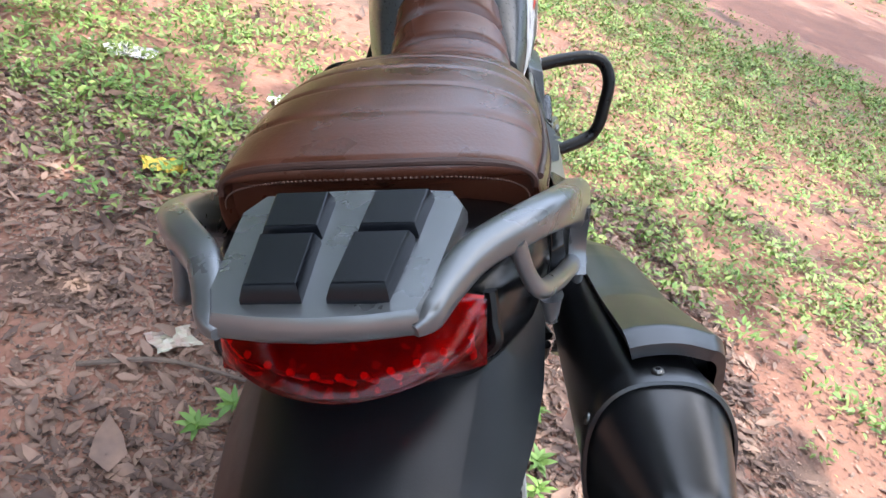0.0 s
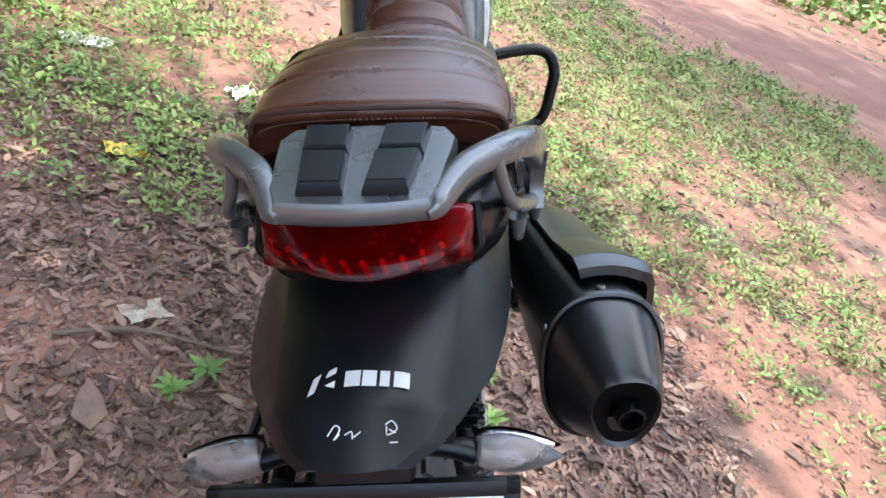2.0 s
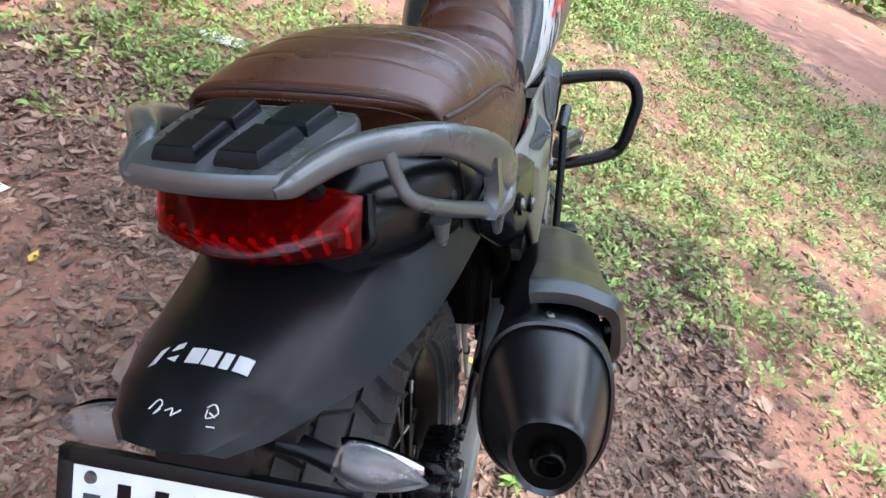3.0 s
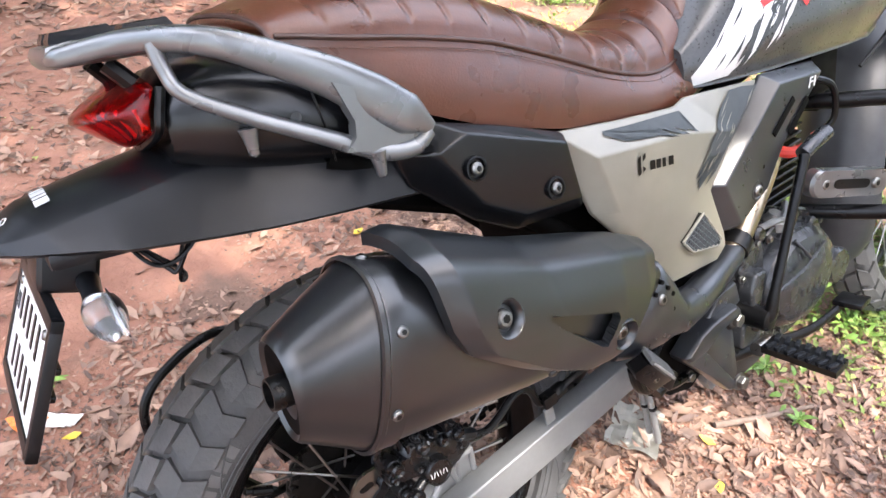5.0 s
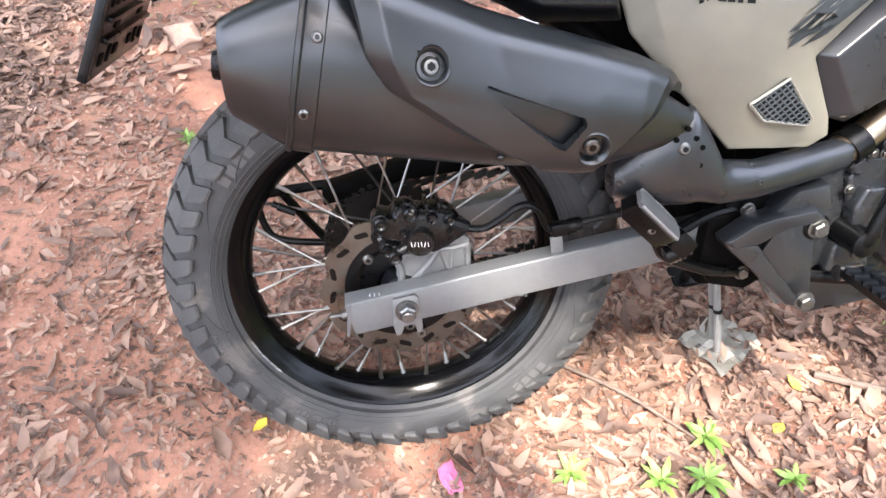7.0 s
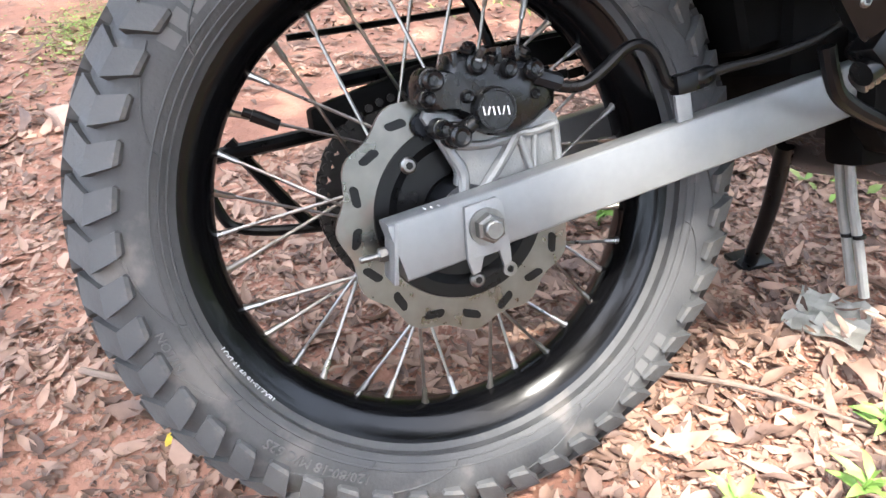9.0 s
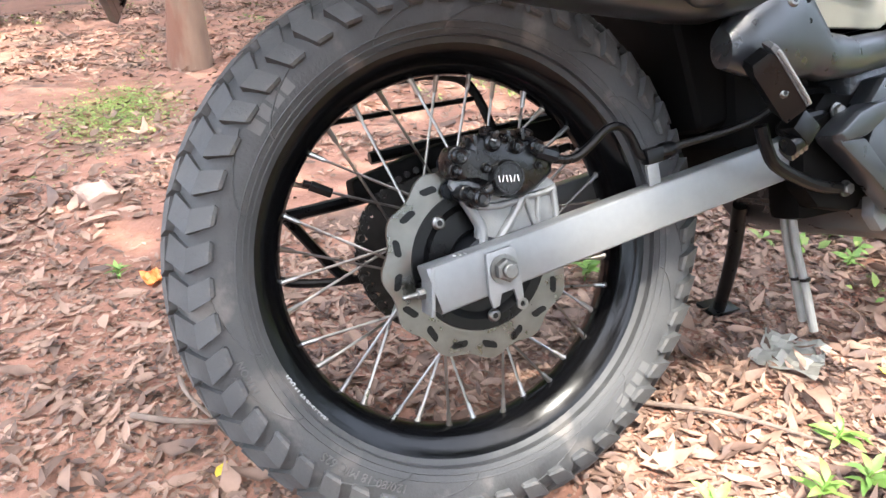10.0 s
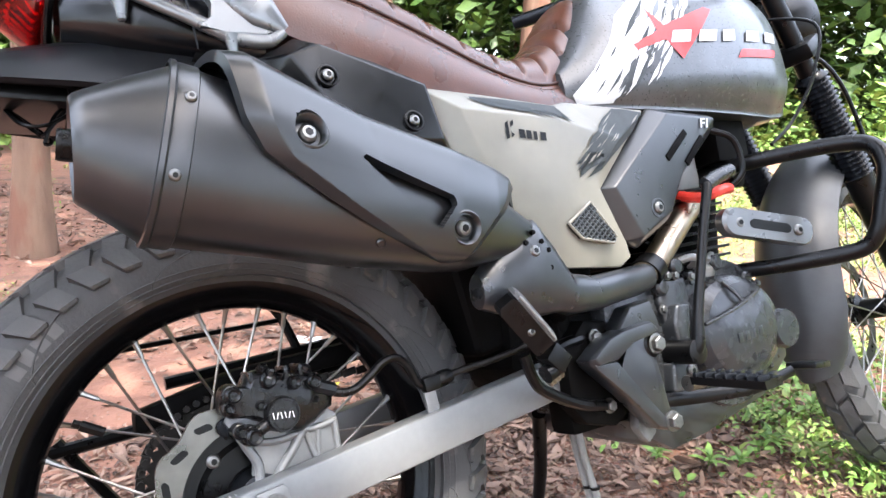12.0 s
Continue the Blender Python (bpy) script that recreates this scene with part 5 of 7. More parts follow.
# ---------------------------------------------------------------- seat
centred = True
SEAT = [  # y, top, piping z, piping x, bottom z, bottom x
    (-0.062, 0.940, 0.914, 0.107, 0.866, 0.100), (-0.03, 0.948, 0.907, 0.111, 0.853, 0.106), (0.02, 0.951, 0.898, 0.113, 0.838, 0.113), (0.07, 0.948, 0.890, 0.113, 0.820, 0.119),
    (0.12, 0.940, 0.880, 0.112, 0.800, 0.122), (0.17, 0.926, 0.868, 0.111, 0.782, 0.122), (0.25, 0.893, 0.838, 0.106, 0.760, 0.119), (0.34, 0.852, 0.802, 0.097, 0.748, 0.113),
    (0.40, 0.838, 0.785, 0.091, 0.741, 0.108), (0.44, 0.840, 0.780, 0.088, 0.738, 0.104), (0.48, 0.858, 0.787, 0.084, 0.735, 0.099), (0.515, 0.888, 0.805, 0.080, 0.745, 0.093), (0.545, 0.925, 0.838, 0.075, 0.775, 0.087), (0.57, 0.958, 0.878, 0.067, 0.815, 0.078)]
GROOVES = [-0.012, 0.034, 0.080, 0.126, 0.172, 0.220, 0.270, 0.320, 0.370, 0.415, 0.458, 0.498, 0.530]


def seat_at(y):
    ys = [r[0] for r in SEAT]
    return [float(np.interp(y, ys, [r[i] for r in SEAT])) for i in range(1, 6)]


def seat_smooth(y):
    w = [(d, math.exp(-(d / 0.018) ** 2)) for d in np.linspace(-0.036, 0.036, 9)]
    rows = [(seat_at(min(max(y + d, -0.062), 0.57)), k) for d, k in w]
    tot = sum(k for _, k in rows)
    return [sum(r[i] * k for r, k in rows) / tot for i in range(5)]


def seat_bow(x, y):
    """The rear edge of the seat is drawn back in the middle."""
    f = max(0.0, 1 - (y + 0.062) / 0.20)
    return y + 0.016 * f * (x / 0.11) ** 2


def build_seat():
    bm = bmesh.new()
    ys = list(np.arange(-0.062, 0.5701, 0.0021))
    loops, pipe = [], []
    for y in ys:
        zt, zp, xp, zb, xb = seat_smooth(y)
        half = []
        for k in range(5):                     # side wall, slightly full
            t = k / 5
            half.append((xb + (xp - xb) * t + 0.006 * math.sin(math.pi * t), zb + (zp - zb) * t))
        for k in range(0, 13):                 # padded top
            t = k / 12
            a = t * math.pi / 2
            x = xp * math.cos(a) ** 0.85
            z = zp + (zt - zp) * math.sin(a) ** 0.8
            dip = sum(math.exp(-((y - g) / 0.0034) ** 2) for g in GROOVES)
            wide = min(1.0, max(0.0, (t - 0.10) / 0.12))
            deep = float(np.interp(y, [0.0, 0.16, 0.30, 0.42], [0.30, 0.42, 0.75, 1.0])) * (1 - 0.75 * max(0.0, 1 - y / 0.2) * min(1.0, max(0.0, (t - 0.45) / 0.3)) if y < 0.2 else 1.0)
            z -= 0.0085 * dip * wide * deep
            x -= 0.003 * dip * wide * math.cos(a) * deep
            half.append((x, z))
        pipe.append((seat_bow(xp, y), zp, xp))
        full = half + [(-x, z) for x, z in half[-2::-1]]
        loops.append([V(x, seat_bow(x, y), z) for x, z in full])
    # round the rear face down to the base
    rings(bm, loops, caps=(False, True))
    first = loops[0]
    c = sum(first, V(0, 0, 0)) / len(first)
    back = []
    for k in range(1, 6):
        t = k / 5
        back.append([V(p.x * (1 - 0.05 * t * t), p.y - 0.012 * math.sin(t * math.pi / 2) + 0.02 * t * t * t, min(p.z, first[5].z + (p.z - first[5].z) * (1 - t) ** 0.7)) for p in first])
    rows = rings(bm, [first] + back, caps=(False, True))
    bmesh.ops.remove_doubles(bm, verts=bm.verts, dist=1e-5)
    return part("seat", bm, M_SEAT, bike, "brown leatherette seat with stitched ribs", angle=50), pipe


seat, pipe = build_seat()
for s in (1, -1):
    part("piping", tube([(s * (x + 0.0015), y, z + 0.001) for y, z, x in pipe[::8]], 0.0024, 8, 2), M_PIPING, seat)
    bm = bmesh.new()
    for a, b in zip(pipe[2:-2:2], pipe[4::2]):
        p, q = V(s * (a[2] + 0.0062), a[0], a[1] - 0.008), V(s * (b[2] + 0.0062), b[0], b[1] - 0.008)
        tube_into(bm, [p, p.lerp(q, 0.6)], 0.0007, 5, 1, smooth=False)
    tagged(part("stitching", bm, M_STITCH, seat), kind="stuff")
zt, zp, xp, zb, xb = seat_smooth(-0.062)
hem = [(xp * math.copysign(abs(math.cos(a)) ** 0.85, math.cos(a)), zp + (zt - zp) * math.sin(a) ** 0.8) for a in np.linspace(0.0, math.pi, 33)]
back_line = [(x * 0.985, seat_bow(x, -0.062) - 0.0035, z - 0.004) for x, z in hem]
part("piping", tube(back_line, 0.0026, 8, 2), M_PIPING, seat)
bm = bmesh.new()
line = smooth_path([(x * 0.965, y - 0.0065, z - 0.0075) for x, y, z in back_line], 3)
for p, q in zip(line, line[1:]):
    tube_into(bm, [p, p.lerp(q, 0.55)], 0.0007, 5, 1, smooth=False)
tagged(part("stitching", bm, M_STITCH, seat), kind="stuff")


# ---------------------------------------------------------------- tank
TANK = [  # y, bottom z, half width low, widest z, half width, shoulder z, shoulder half width, top z
    (0.475, 0.748, 0.092, 0.775, 0.098, 0.80, 0.089, 0.815), (0.52, 0.746, 0.102, 0.79, 0.110, 0.84, 0.092, 0.87), (0.57, 0.744, 0.110, 0.80, 0.121, 0.90, 0.092, 0.945),
    (0.64, 0.742, 0.118, 0.81, 0.132, 0.935, 0.102, 0.99), (0.74, 0.740, 0.122, 0.815, 0.140, 0.955, 0.108, 1.02), (0.84, 0.737, 0.122, 0.82, 0.143, 0.96, 0.108, 1.03),
    (0.92, 0.735, 0.116, 0.82, 0.138, 0.955, 0.104, 1.02), (0.975, 0.742, 0.104, 0.825, 0.124, 0.945, 0.096, 1.00), (1.005, 0.765, 0.09, 0.84, 0.103, 0.93, 0.085, 0.97), (1.02, 0.80, 0.07, 0.86, 0.075, 0.92, 0.066, 0.94)]


def tank_half(y, n=20):
    r = [float(np.interp(y, [q[0] for q in TANK], [q[i] for q in TANK])) for i in range(1, 8)]
    zb, xb, zw, xw, zs, xs, zt = r
    key = [(0.0, zb - 0.002), (xb * 0.9, zb - 0.002), (xb, zb + 0.006), (xw * 0.99, zb + (zw - zb) * 0.55), (xw, zw), (xw - (xw - xs) * 0.30, zw + (zs - zw) * 0.55), (xs, zs), (xs * 0.6, zs + (zt - zs) * 0.8), (0.0, zt)]
    line = smooth_path([V(x, 0, z) for x, z in key], 4)
    return [(max(0.0, p.x), p.z) for p in line]


def build_tank():
    bm = bmesh.new()
    loops = []
    for y in np.linspace(0.475, 1.02, 44):
        h = tank_half(float(y))
        loops.append([V(x, y, z) for x, z in h] + [V(-x, y, z) for x, z in h[-2:0:-1]])
    rings(bm, loops)
    return part("fuel_tank", bm, M_TANK, bike, "matt gunmetal fuel tank with torn white and red graphics", angle=45)


def tank_x(y, z):
    """How far out the tank's side lies."""
    h = tank_half(min(max(y, 0.476), 1.019))
    h = h[8:]
    best = [(x, zz) for x, zz in h]
    zs = [zz for _, zz in best]
    return float(np.interp(z, zs, [x for x, _ in best]))


tank = build_tank()


def decal(name, outline, mat, parent, side_x, lift=0.0008, cell=0.006, label=""):
    """A film cut to an outline in y and z, laid onto a curved side."""
    bm = bmesh.new()
    vs = [bm.verts.new((0, y, z)) for y, z in outline]
    bm.faces.new(vs)
    bmesh.ops.triangulate(bm, faces=bm.faces)
    for _ in range(5):
        es = [e for e in bm.edges if e.calc_length() > cell]
        if not es:
            break
        bmesh.ops.subdivide_edges(bm, edges=es, cuts=1)
        bmesh.ops.triangulate(bm, faces=bm.faces)
    for v in bm.verts:
        v.co.x = side_x(v.co.y, v.co.z) + lift
    return part(name, bm, mat, parent, label, angle=60)


# white field behind the torn edge, red star shape, pale bars for the name
rnd = random.Random(4)
ragged = []
for k in range(34):
    z = 0.752 + 0.0053 * k
    y = 0.556 + 0.80 * (z - 0.752) + rnd.uniform(-0.004, 0.004)
    ragged += [(y, z), (y + rnd.uniform(0.006, 0.036), z + rnd.uniform(0.009, 0.014)), (y + 0.003, z + 0.0034)] if k % 2 else [(y, z)]
decal("white_film", [(0.486, 0.764), (0.496, 0.751)] + ragged + [(0.690, 0.945), (0.632, 0.925), (0.590, 0.890), (0.560, 0.84), (0.525, 0.80)], M_WHITE, tank, tank_x, 0.0006, label="torn white film")
for k in range(22):     # brush streaks along the torn edge and over the film
    t = rnd.random() ** 1.3
    y, z = 0.500 + 0.075 * t + rnd.uniform(-0.012, 0.012), rnd.uniform(0.757, 0.885)
    y += 0.78 * (z - 0.757)
    L, w = rnd.uniform(0.02, 0.065), rnd.uniform(0.0005, 0.0022) * (0.5 + t)
    decal("grey_streak", [(y, z), (y + 0.47 * L + w, z + 0.5 * L - w), (y + 0.80 * L, z + L), (y + 0.40 * L - w, z + 0.5 * L + w)], M_GREYFILM if k % 3 else M_TANK, tank, tank_x, 0.0012)
for k in range(34):
    z = rnd.uniform(0.757, 0.90)
    y = 0.575 + 0.80 * (z - 0.752) + rnd.uniform(-0.01, 0.035)
    L, w = rnd.uniform(0.015, 0.05), rnd.uniform(0.0005, 0.002)
    decal("white_streak", [(y, z), (y + 0.47 * L + w, z + 0.5 * L - w), (y + 0.80 * L, z + L), (y + 0.40 * L - w, z + 0.5 * L + w)], M_WHITE, tank, tank_x, 0.0012)
star = [(0.640, 0.902), (0.668, 0.872), (0.770, 0.911), (0.786, 0.908), (0.682, 0.862), (0.690, 0.817), (0.664, 0.848), (0.606, 0.830), (0.600, 0.838), (0.652, 0.862)]
decal("red_mark", star, M_RED, tank, tank_x, 0.0018, label="red star-shaped mark")
for k in range(5):      # the name, as slanted plain shapes
    y, w = 0.672 + 0.0585 * k, (0.046, 0.047, 0.034, 0.046, 0.046)[k]
    z0 = 0.843 + 0.0040 * k
    decal("name_bar", [(y, z0), (y + w * 0.88, z0 + 0.003), (y + w * 1.10, z0 + 0.0235), (y + w * 0.24, z0 + 0.0205)], M_WHITE, tank, tank_x, 0.0024)
decal("red_bar", [(0.818, 0.825), (0.924, 0.8325), (0.937, 0.8475), (0.832, 0.840)], M_RED, tank, tank_x, 0.0018)

# ---------------------------------------------------------------- side panels, right and mirrored left
centred = False


def mirrored(verts):
    return [(2 * middle(y) - x, y, z) for x, y, z in verts]


def both(name, verts, faces, mat, label, thick=0.006, width=0.004, seg=3):
    r = part(name, shell(verts, faces, thick, width, seg), mat, bike, label, angle=30)
    part(name, shell(mirrored(verts), [f[::-1] for f in faces], (thick, 0, 0), width, seg), mat, bike, label, angle=30)
    return r


# black cover under the seat
cv = [(0.128, 0.036, 0.790), (0.140, 0.078, 0.812), (0.150, 0.155, 0.790), (0.152, 0.232, 0.762), (0.155, 0.250, 0.672), (0.150, 0.155, 0.676), (0.145, 0.105, 0.704), (0.130, 0.046, 0.755),
      (0.158, 0.066, 0.786), (0.163, 0.100, 0.798), (0.168, 0.222, 0.756), (0.168, 0.238, 0.690), (0.164, 0.160, 0.694), (0.160, 0.110, 0.722)]
cf = [(0, 1, 9, 8), (1, 2, 10, 9), (2, 3, 10), (3, 4, 11, 10), (4, 5, 12, 11), (5, 6, 13, 12), (6, 7, 8, 13), (7, 0, 8), (8, 9, 13), (9, 10, 12, 13), (10, 11, 12)]
side_cover = both("side_cover", cv, cf, M_COVER, "black plastic under-seat cover")
for x, y, z in ((0.1645, 0.103, 0.762), (0.1680, 0.200, 0.712)):
    part("dish", lathe([(-0.003, 0.0125), (0.0014, 0.0125), (0.0016, 0.0105), (-0.002, 0.0085), (-0.002, 0.003)], (x, y, z), (1, 0, 0.12), 24), M_BLACK, side_cover)
    bolt((x, y, z), (1, 0, 0.12), 0.0068, side_cover, "dome")

# beige panel
bv = [(0.142, 0.226, 0.762), (0.150, 0.320, 0.752), (0.150, 0.425, 0.742), (0.146, 0.450, 0.748), (0.152, 0.598, 0.738),   # 0-4 top edge
      (0.166, 0.474, 0.622), (0.160, 0.512, 0.548), (0.160, 0.516, 0.526), (0.164, 0.490, 0.514), (0.168, 0.386, 0.522),     # 5-9
      (0.160, 0.258, 0.660),                                                                                                # 10
      (0.172, 0.262, 0.728), (0.176, 0.410, 0.715), (0.176, 0.400, 0.610), (0.172, 0.290, 0.655), (0.168, 0.520, 0.690), (0.168, 0.470, 0.640)]
bf = [(0, 1, 12, 11), (1, 2, 12), (2, 3, 15, 12), (3, 4, 15), (4, 5, 16, 15), (15, 16, 13, 12), (16, 5, 6, 13), (6, 7, 8, 13), (8, 9, 13), (9, 10, 14, 13), (10, 0, 11, 14), (11, 12, 13, 14)]
side_panel = both("side_panel", bv, bf, M_BEIGE, "matt beige side panel with torn grey graphics")


rnd = random.Random(9)
m_pts = [(0.398, 0.577), (0.440, 0.603), (0.477, 0.555), (0.471, 0.547), (0.417, 0.557)]
part("mesh_backing", prism([(y, z) for y, z in m_pts], 0.1675, 0.1775, 0.001), M_BLACK, side_panel, "dark recessed grille")
bm = bmesh.new()
for k in range(14):
    for axis in (0, 1):
        d = Vector((0.79, 0.61)) if axis else Vector((0.72, -0.69))
        nrm = Vector((-d.y, d.x))
        c = Vector((0.437, 0.573)) + nrm * (k - 6.5) * 0.0062
        run = [c + d * t for t in np.linspace(-0.06, 0.06, 81)]
        run = [p for p in run if inside(tuple(p), m_pts)]
        if len(run) > 3:
            tube_into(bm, [(0.1782, *run[0]), (0.1782, *run[-1])], 0.0011, 5, 1, smooth=False)
tagged(part("grille_wire", bm, M_GREYFILM, side_panel), kind="stuff")
part("grille_frame", tube([(0.1772, *p) for p in m_pts + m_pts[:1]], 0.0022, 6, 1, smooth=False), M_BEIGE, side_panel)


def panel_surface(y, z):
    best = None
    for f in bf:
        for tri in ((f[0], f[1], f[2]), (f[0], f[2], f[3])) if len(f) == 4 else (f,):
            a, b, c = (Vector(bv[i]) for i in tri)
            den = (b.z - c.z) * (a.y - c.y) + (c.y - b.y) * (a.z - c.z)
            if abs(den) < 1e-9:
                continue
            u = ((b.z - c.z) * (y - c.y) + (c.y - b.y) * (z - c.z)) / den
            w = ((c.z - a.z) * (y - c.y) + (a.y - c.y) * (z - c.z)) / den
            if u > -0.02 and w > -0.02 and u + w < 1.02:
                x = u * a.x + w * b.x + (1 - u - w) * c.x
                best = x if best is None else max(best, x)
    return best if best is not None else 0.17


# torn grey graphics on the beige
def bristles(base_a, base_b, n, d, lo, hi):
    """A ragged brush end between two places, its bristles along d."""
    out = []
    a, b, d = Vector(base_a), Vector(base_b), Vector(d)
    for k in range(n):
        out += [tuple(a.lerp(b, (k + 0.05) / n)), tuple(a.lerp(b, (k + 0.6) / n) + d * rnd.uniform(lo, hi)), tuple(a.lerp(b, (k + 0.75) / n))]
    return out


patch = [(0.532, 0.7385), (0.560, 0.7375), (0.588, 0.7330), (0.560, 0.703), (0.520, 0.676)] + bristles((0.508, 0.668), (0.450, 0.672), 12, (-0.80, -0.60), 0.012, 0.062) + [(0.466, 0.692), (0.488, 0.706), (0.505, 0.722)]
decal("grey_film", patch, M_GREYFILM, side_panel, panel_surface, 0.0024, 0.006)
band = [(0.425, 0.7385), (0.290, 0.7480)] + bristles((0.288, 0.744), (0.420, 0.722), 12, (0.85, -0.50), 0.004, 0.030)
decal("grey_film", band, M_GREYFILM, side_panel, panel_surface, 0.0024, 0.006)
for k in range(16):
    t = rnd.random()
    y, z = 0.435 + 0.10 * t + rnd.uniform(-0.015, 0.02), 0.655 + 0.065 * t + rnd.uniform(-0.01, 0.01)
    L, w = rnd.uniform(0.012, 0.04), rnd.uniform(0.0004, 0.0010)
    decal("pale_streak", [(y, z), (y + 0.4 * L + w, z + 0.3 * L - w), (y + 0.8 * L, z + 0.6 * L), (y + 0.4 * L - w, z + 0.3 * L + w)], M_BEIGE, side_panel, panel_surface, 0.0031)
# maker's mark as plain shapes
for poly in ([(0.323, 0.688), (0.328, 0.690), (0.328, 0.712), (0.323, 0.708)], [(0.331, 0.690), (0.336, 0.694), (0.331, 0.698)], [(0.331, 0.703), (0.336, 0.707), (0.336, 0.713), (0.331, 0.710)]):
    decal("mark", poly, M_BLACK, side_panel, panel_surface, 0.0012)
for k, w in enumerate((0.009, 0.008, 0.006, 0.009)):
    y0 = 0.343 + 0.0108 * k
    z0 = 0.690 - 0.0012 * k
    decal("mark", [(y0, z0), (y0 + w, z0 - 0.001), (y0 + w, z0 + 0.010), (y0, z0 + 0.011)], M_BLACK, side_panel, panel_surface, 0.0012)

# grey cowl beside the engine
gv = [(0.150, 0.608, 0.742), (0.150, 0.742, 0.734), (0.150, 0.752, 0.712), (0.146, 0.650, 0.628), (0.146, 0.618, 0.574), (0.150, 0.540, 0.537), (0.156, 0.508, 0.548), (0.158, 0.476, 0.624),
      (0.172, 0.622, 0.728), (0.172, 0.728, 0.722), (0.170, 0.640, 0.640), (0.168, 0.604, 0.584), (0.170, 0.538, 0.552), (0.174, 0.494, 0.622)]
gf = [(0, 1, 9, 8), (1, 2, 9), (2, 3, 10, 9), (3, 4, 11, 10), (4, 5, 12, 11), (5, 6, 12), (6, 7, 13, 12), (7, 0, 8, 13), (8, 9, 10), (8, 10, 13), (10, 11, 12, 13)]
cowl = both("engine_cowl", gv, gf, M_COWL, "dark grey moulded engine cowl")
for a, b in (((0.656, 0.700), (0.608, 0.660)), ((0.692, 0.692), (0.648, 0.652))):
    d = (Vector(b) - Vector(a)).normalized()
    n2 = Vector((-d.y, d.x)) * 0.005
    loop = [tuple(Vector(a) + n2), tuple(Vector(b) + n2), tuple(Vector(b) - n2), tuple(Vector(a) - n2)]
    part("slot", prism(loop, 0.160, 0.1732, 0.0008), M_DEEP, cowl, "dark slot")
part("dish", lathe([(-0.003, 0.0145), (0.0016, 0.0145), (0.0018, 0.012), (-0.001, 0.010), (-0.001, 0.003)], (0.1695, 0.574, 0.590), (1, 0, 0), 24), M_COWL, cowl)
bolt((0.1695, 0.574, 0.590), (1, 0, 0), 0.0085, cowl, "dome")
part("lettering", words("FI", 0.021, lambda x, y, h: (0.1734 + h, 0.688 + 1.35 * x + 0.25 * y, 0.706 + y), 0.0008), M_WHITE, cowl, "white FI lettering", angle=60)

# frame under the panels
part("subframe", tube([(0.10, -0.02, 0.80), (0.11, 0.10, 0.74), (0.115, 0.22, 0.655), (0.12, 0.33, 0.555), (0.11, 0.42, 0.46)], 0.013, 12), M_DEEP, bike, "black tubular subframe")
part("subframe", tube([(-0.10, -0.02, 0.80), (-0.11, 0.10, 0.74), (-0.115, 0.22, 0.655), (-0.12, 0.33, 0.555), (-0.11, 0.42, 0.46)], 0.013, 12), M_DEEP, bike, "black tubular subframe")
part("airbox", box((0.22, 0.26, 0.13), (0, 0.36, 0.66), (-14, 0, 0), 0.02, 3), M_DEEP, bike, "black airbox")
part("inner_fender", box((0.18, 0.22, 0.08), (0, 0.13, 0.73), (-22, 0, 0), 0.02, 3), M_DEEP, bike, "black inner mudguard")
part("battery_tray", box((0.16, 0.12, 0.20), (0, 0.34, 0.53), (10, 0, 0), 0.015, 3), M_DEEP, bike)


# ---------------------------------------------------------------- tail: mudguard, lamp, rack, plate, indicators
centred = True
FEND = [  # y, centre z, crease x, crease z, edge x, edge z
    (-0.303, 0.796, 0.028, 0.7945, 0.036, 0.788), (-0.292, 0.803, 0.044, 0.796, 0.056, 0.785), (-0.268, 0.8165, 0.058, 0.7995, 0.071, 0.781), (-0.235, 0.823, 0.061, 0.8040, 0.083, 0.777), (-0.190, 0.830, 0.065, 0.8095, 0.096, 0.772),
    (-0.140, 0.836, 0.070, 0.8175, 0.107, 0.766), (-0.09, 0.838, 0.079, 0.820, 0.114, 0.760), (-0.03, 0.832, 0.092, 0.812, 0.117, 0.754), (0.05, 0.820, 0.104, 0.795, 0.119, 0.748), (0.09, 0.810, 0.108, 0.782, 0.119, 0.744)]


def fender_row(y):
    ys = [r[0] for r in FEND]
    zc, xc, zc2, xe, ze = (float(np.interp(y, ys, [r[i] for r in FEND])) for i in range(1, 6))
    d = zc - zc2
    return [(0.0, zc), (xc * 0.45, zc - 0.14 * d), (xc * 0.8, zc - 0.58 * d), (xc * 0.985, zc2 + 0.0002), (xc + 0.0010, zc2 - 0.0012), (xc + (xe - xc) * 0.55, zc2 + (ze - zc2) * 0.52), (xe, ze)]


bm = bmesh.new()
loops = []
for y in [r[0] for r in FEND[:1]] + [-0.298, -0.292, -0.285, -0.277, -0.270, -0.266, -0.258] + list(np.linspace(-0.250, 0.09, 38)):
    h = fender_row(float(y))
    bow = lambda x: 0.016 * max(0.0, 1 - (y + 0.303) / 0.10) * (abs(x) / 0.05) ** 2   # noqa: E731
    outer = [V(-x, y + bow(x), z) for x, z in h[::-1]] + [V(x, y + bow(x), z) for x, z in h[1:]]
    inner = [V(p.x * 0.95, p.y + 0.003, p.z - 0.004) for p in outer[::-1]]
    loops.append(outer + inner)
rings(bm, loops)
fender = part("rear_mudguard", bm, M_PLASTIC, bike, "black plastic rear mudguard", angle=24)


def fender_top(x, y):
    h = fender_row(y)
    return float(np.interp(abs(x), [p[0] for p in h[:5]], [p[1] for p in h[:5]]))


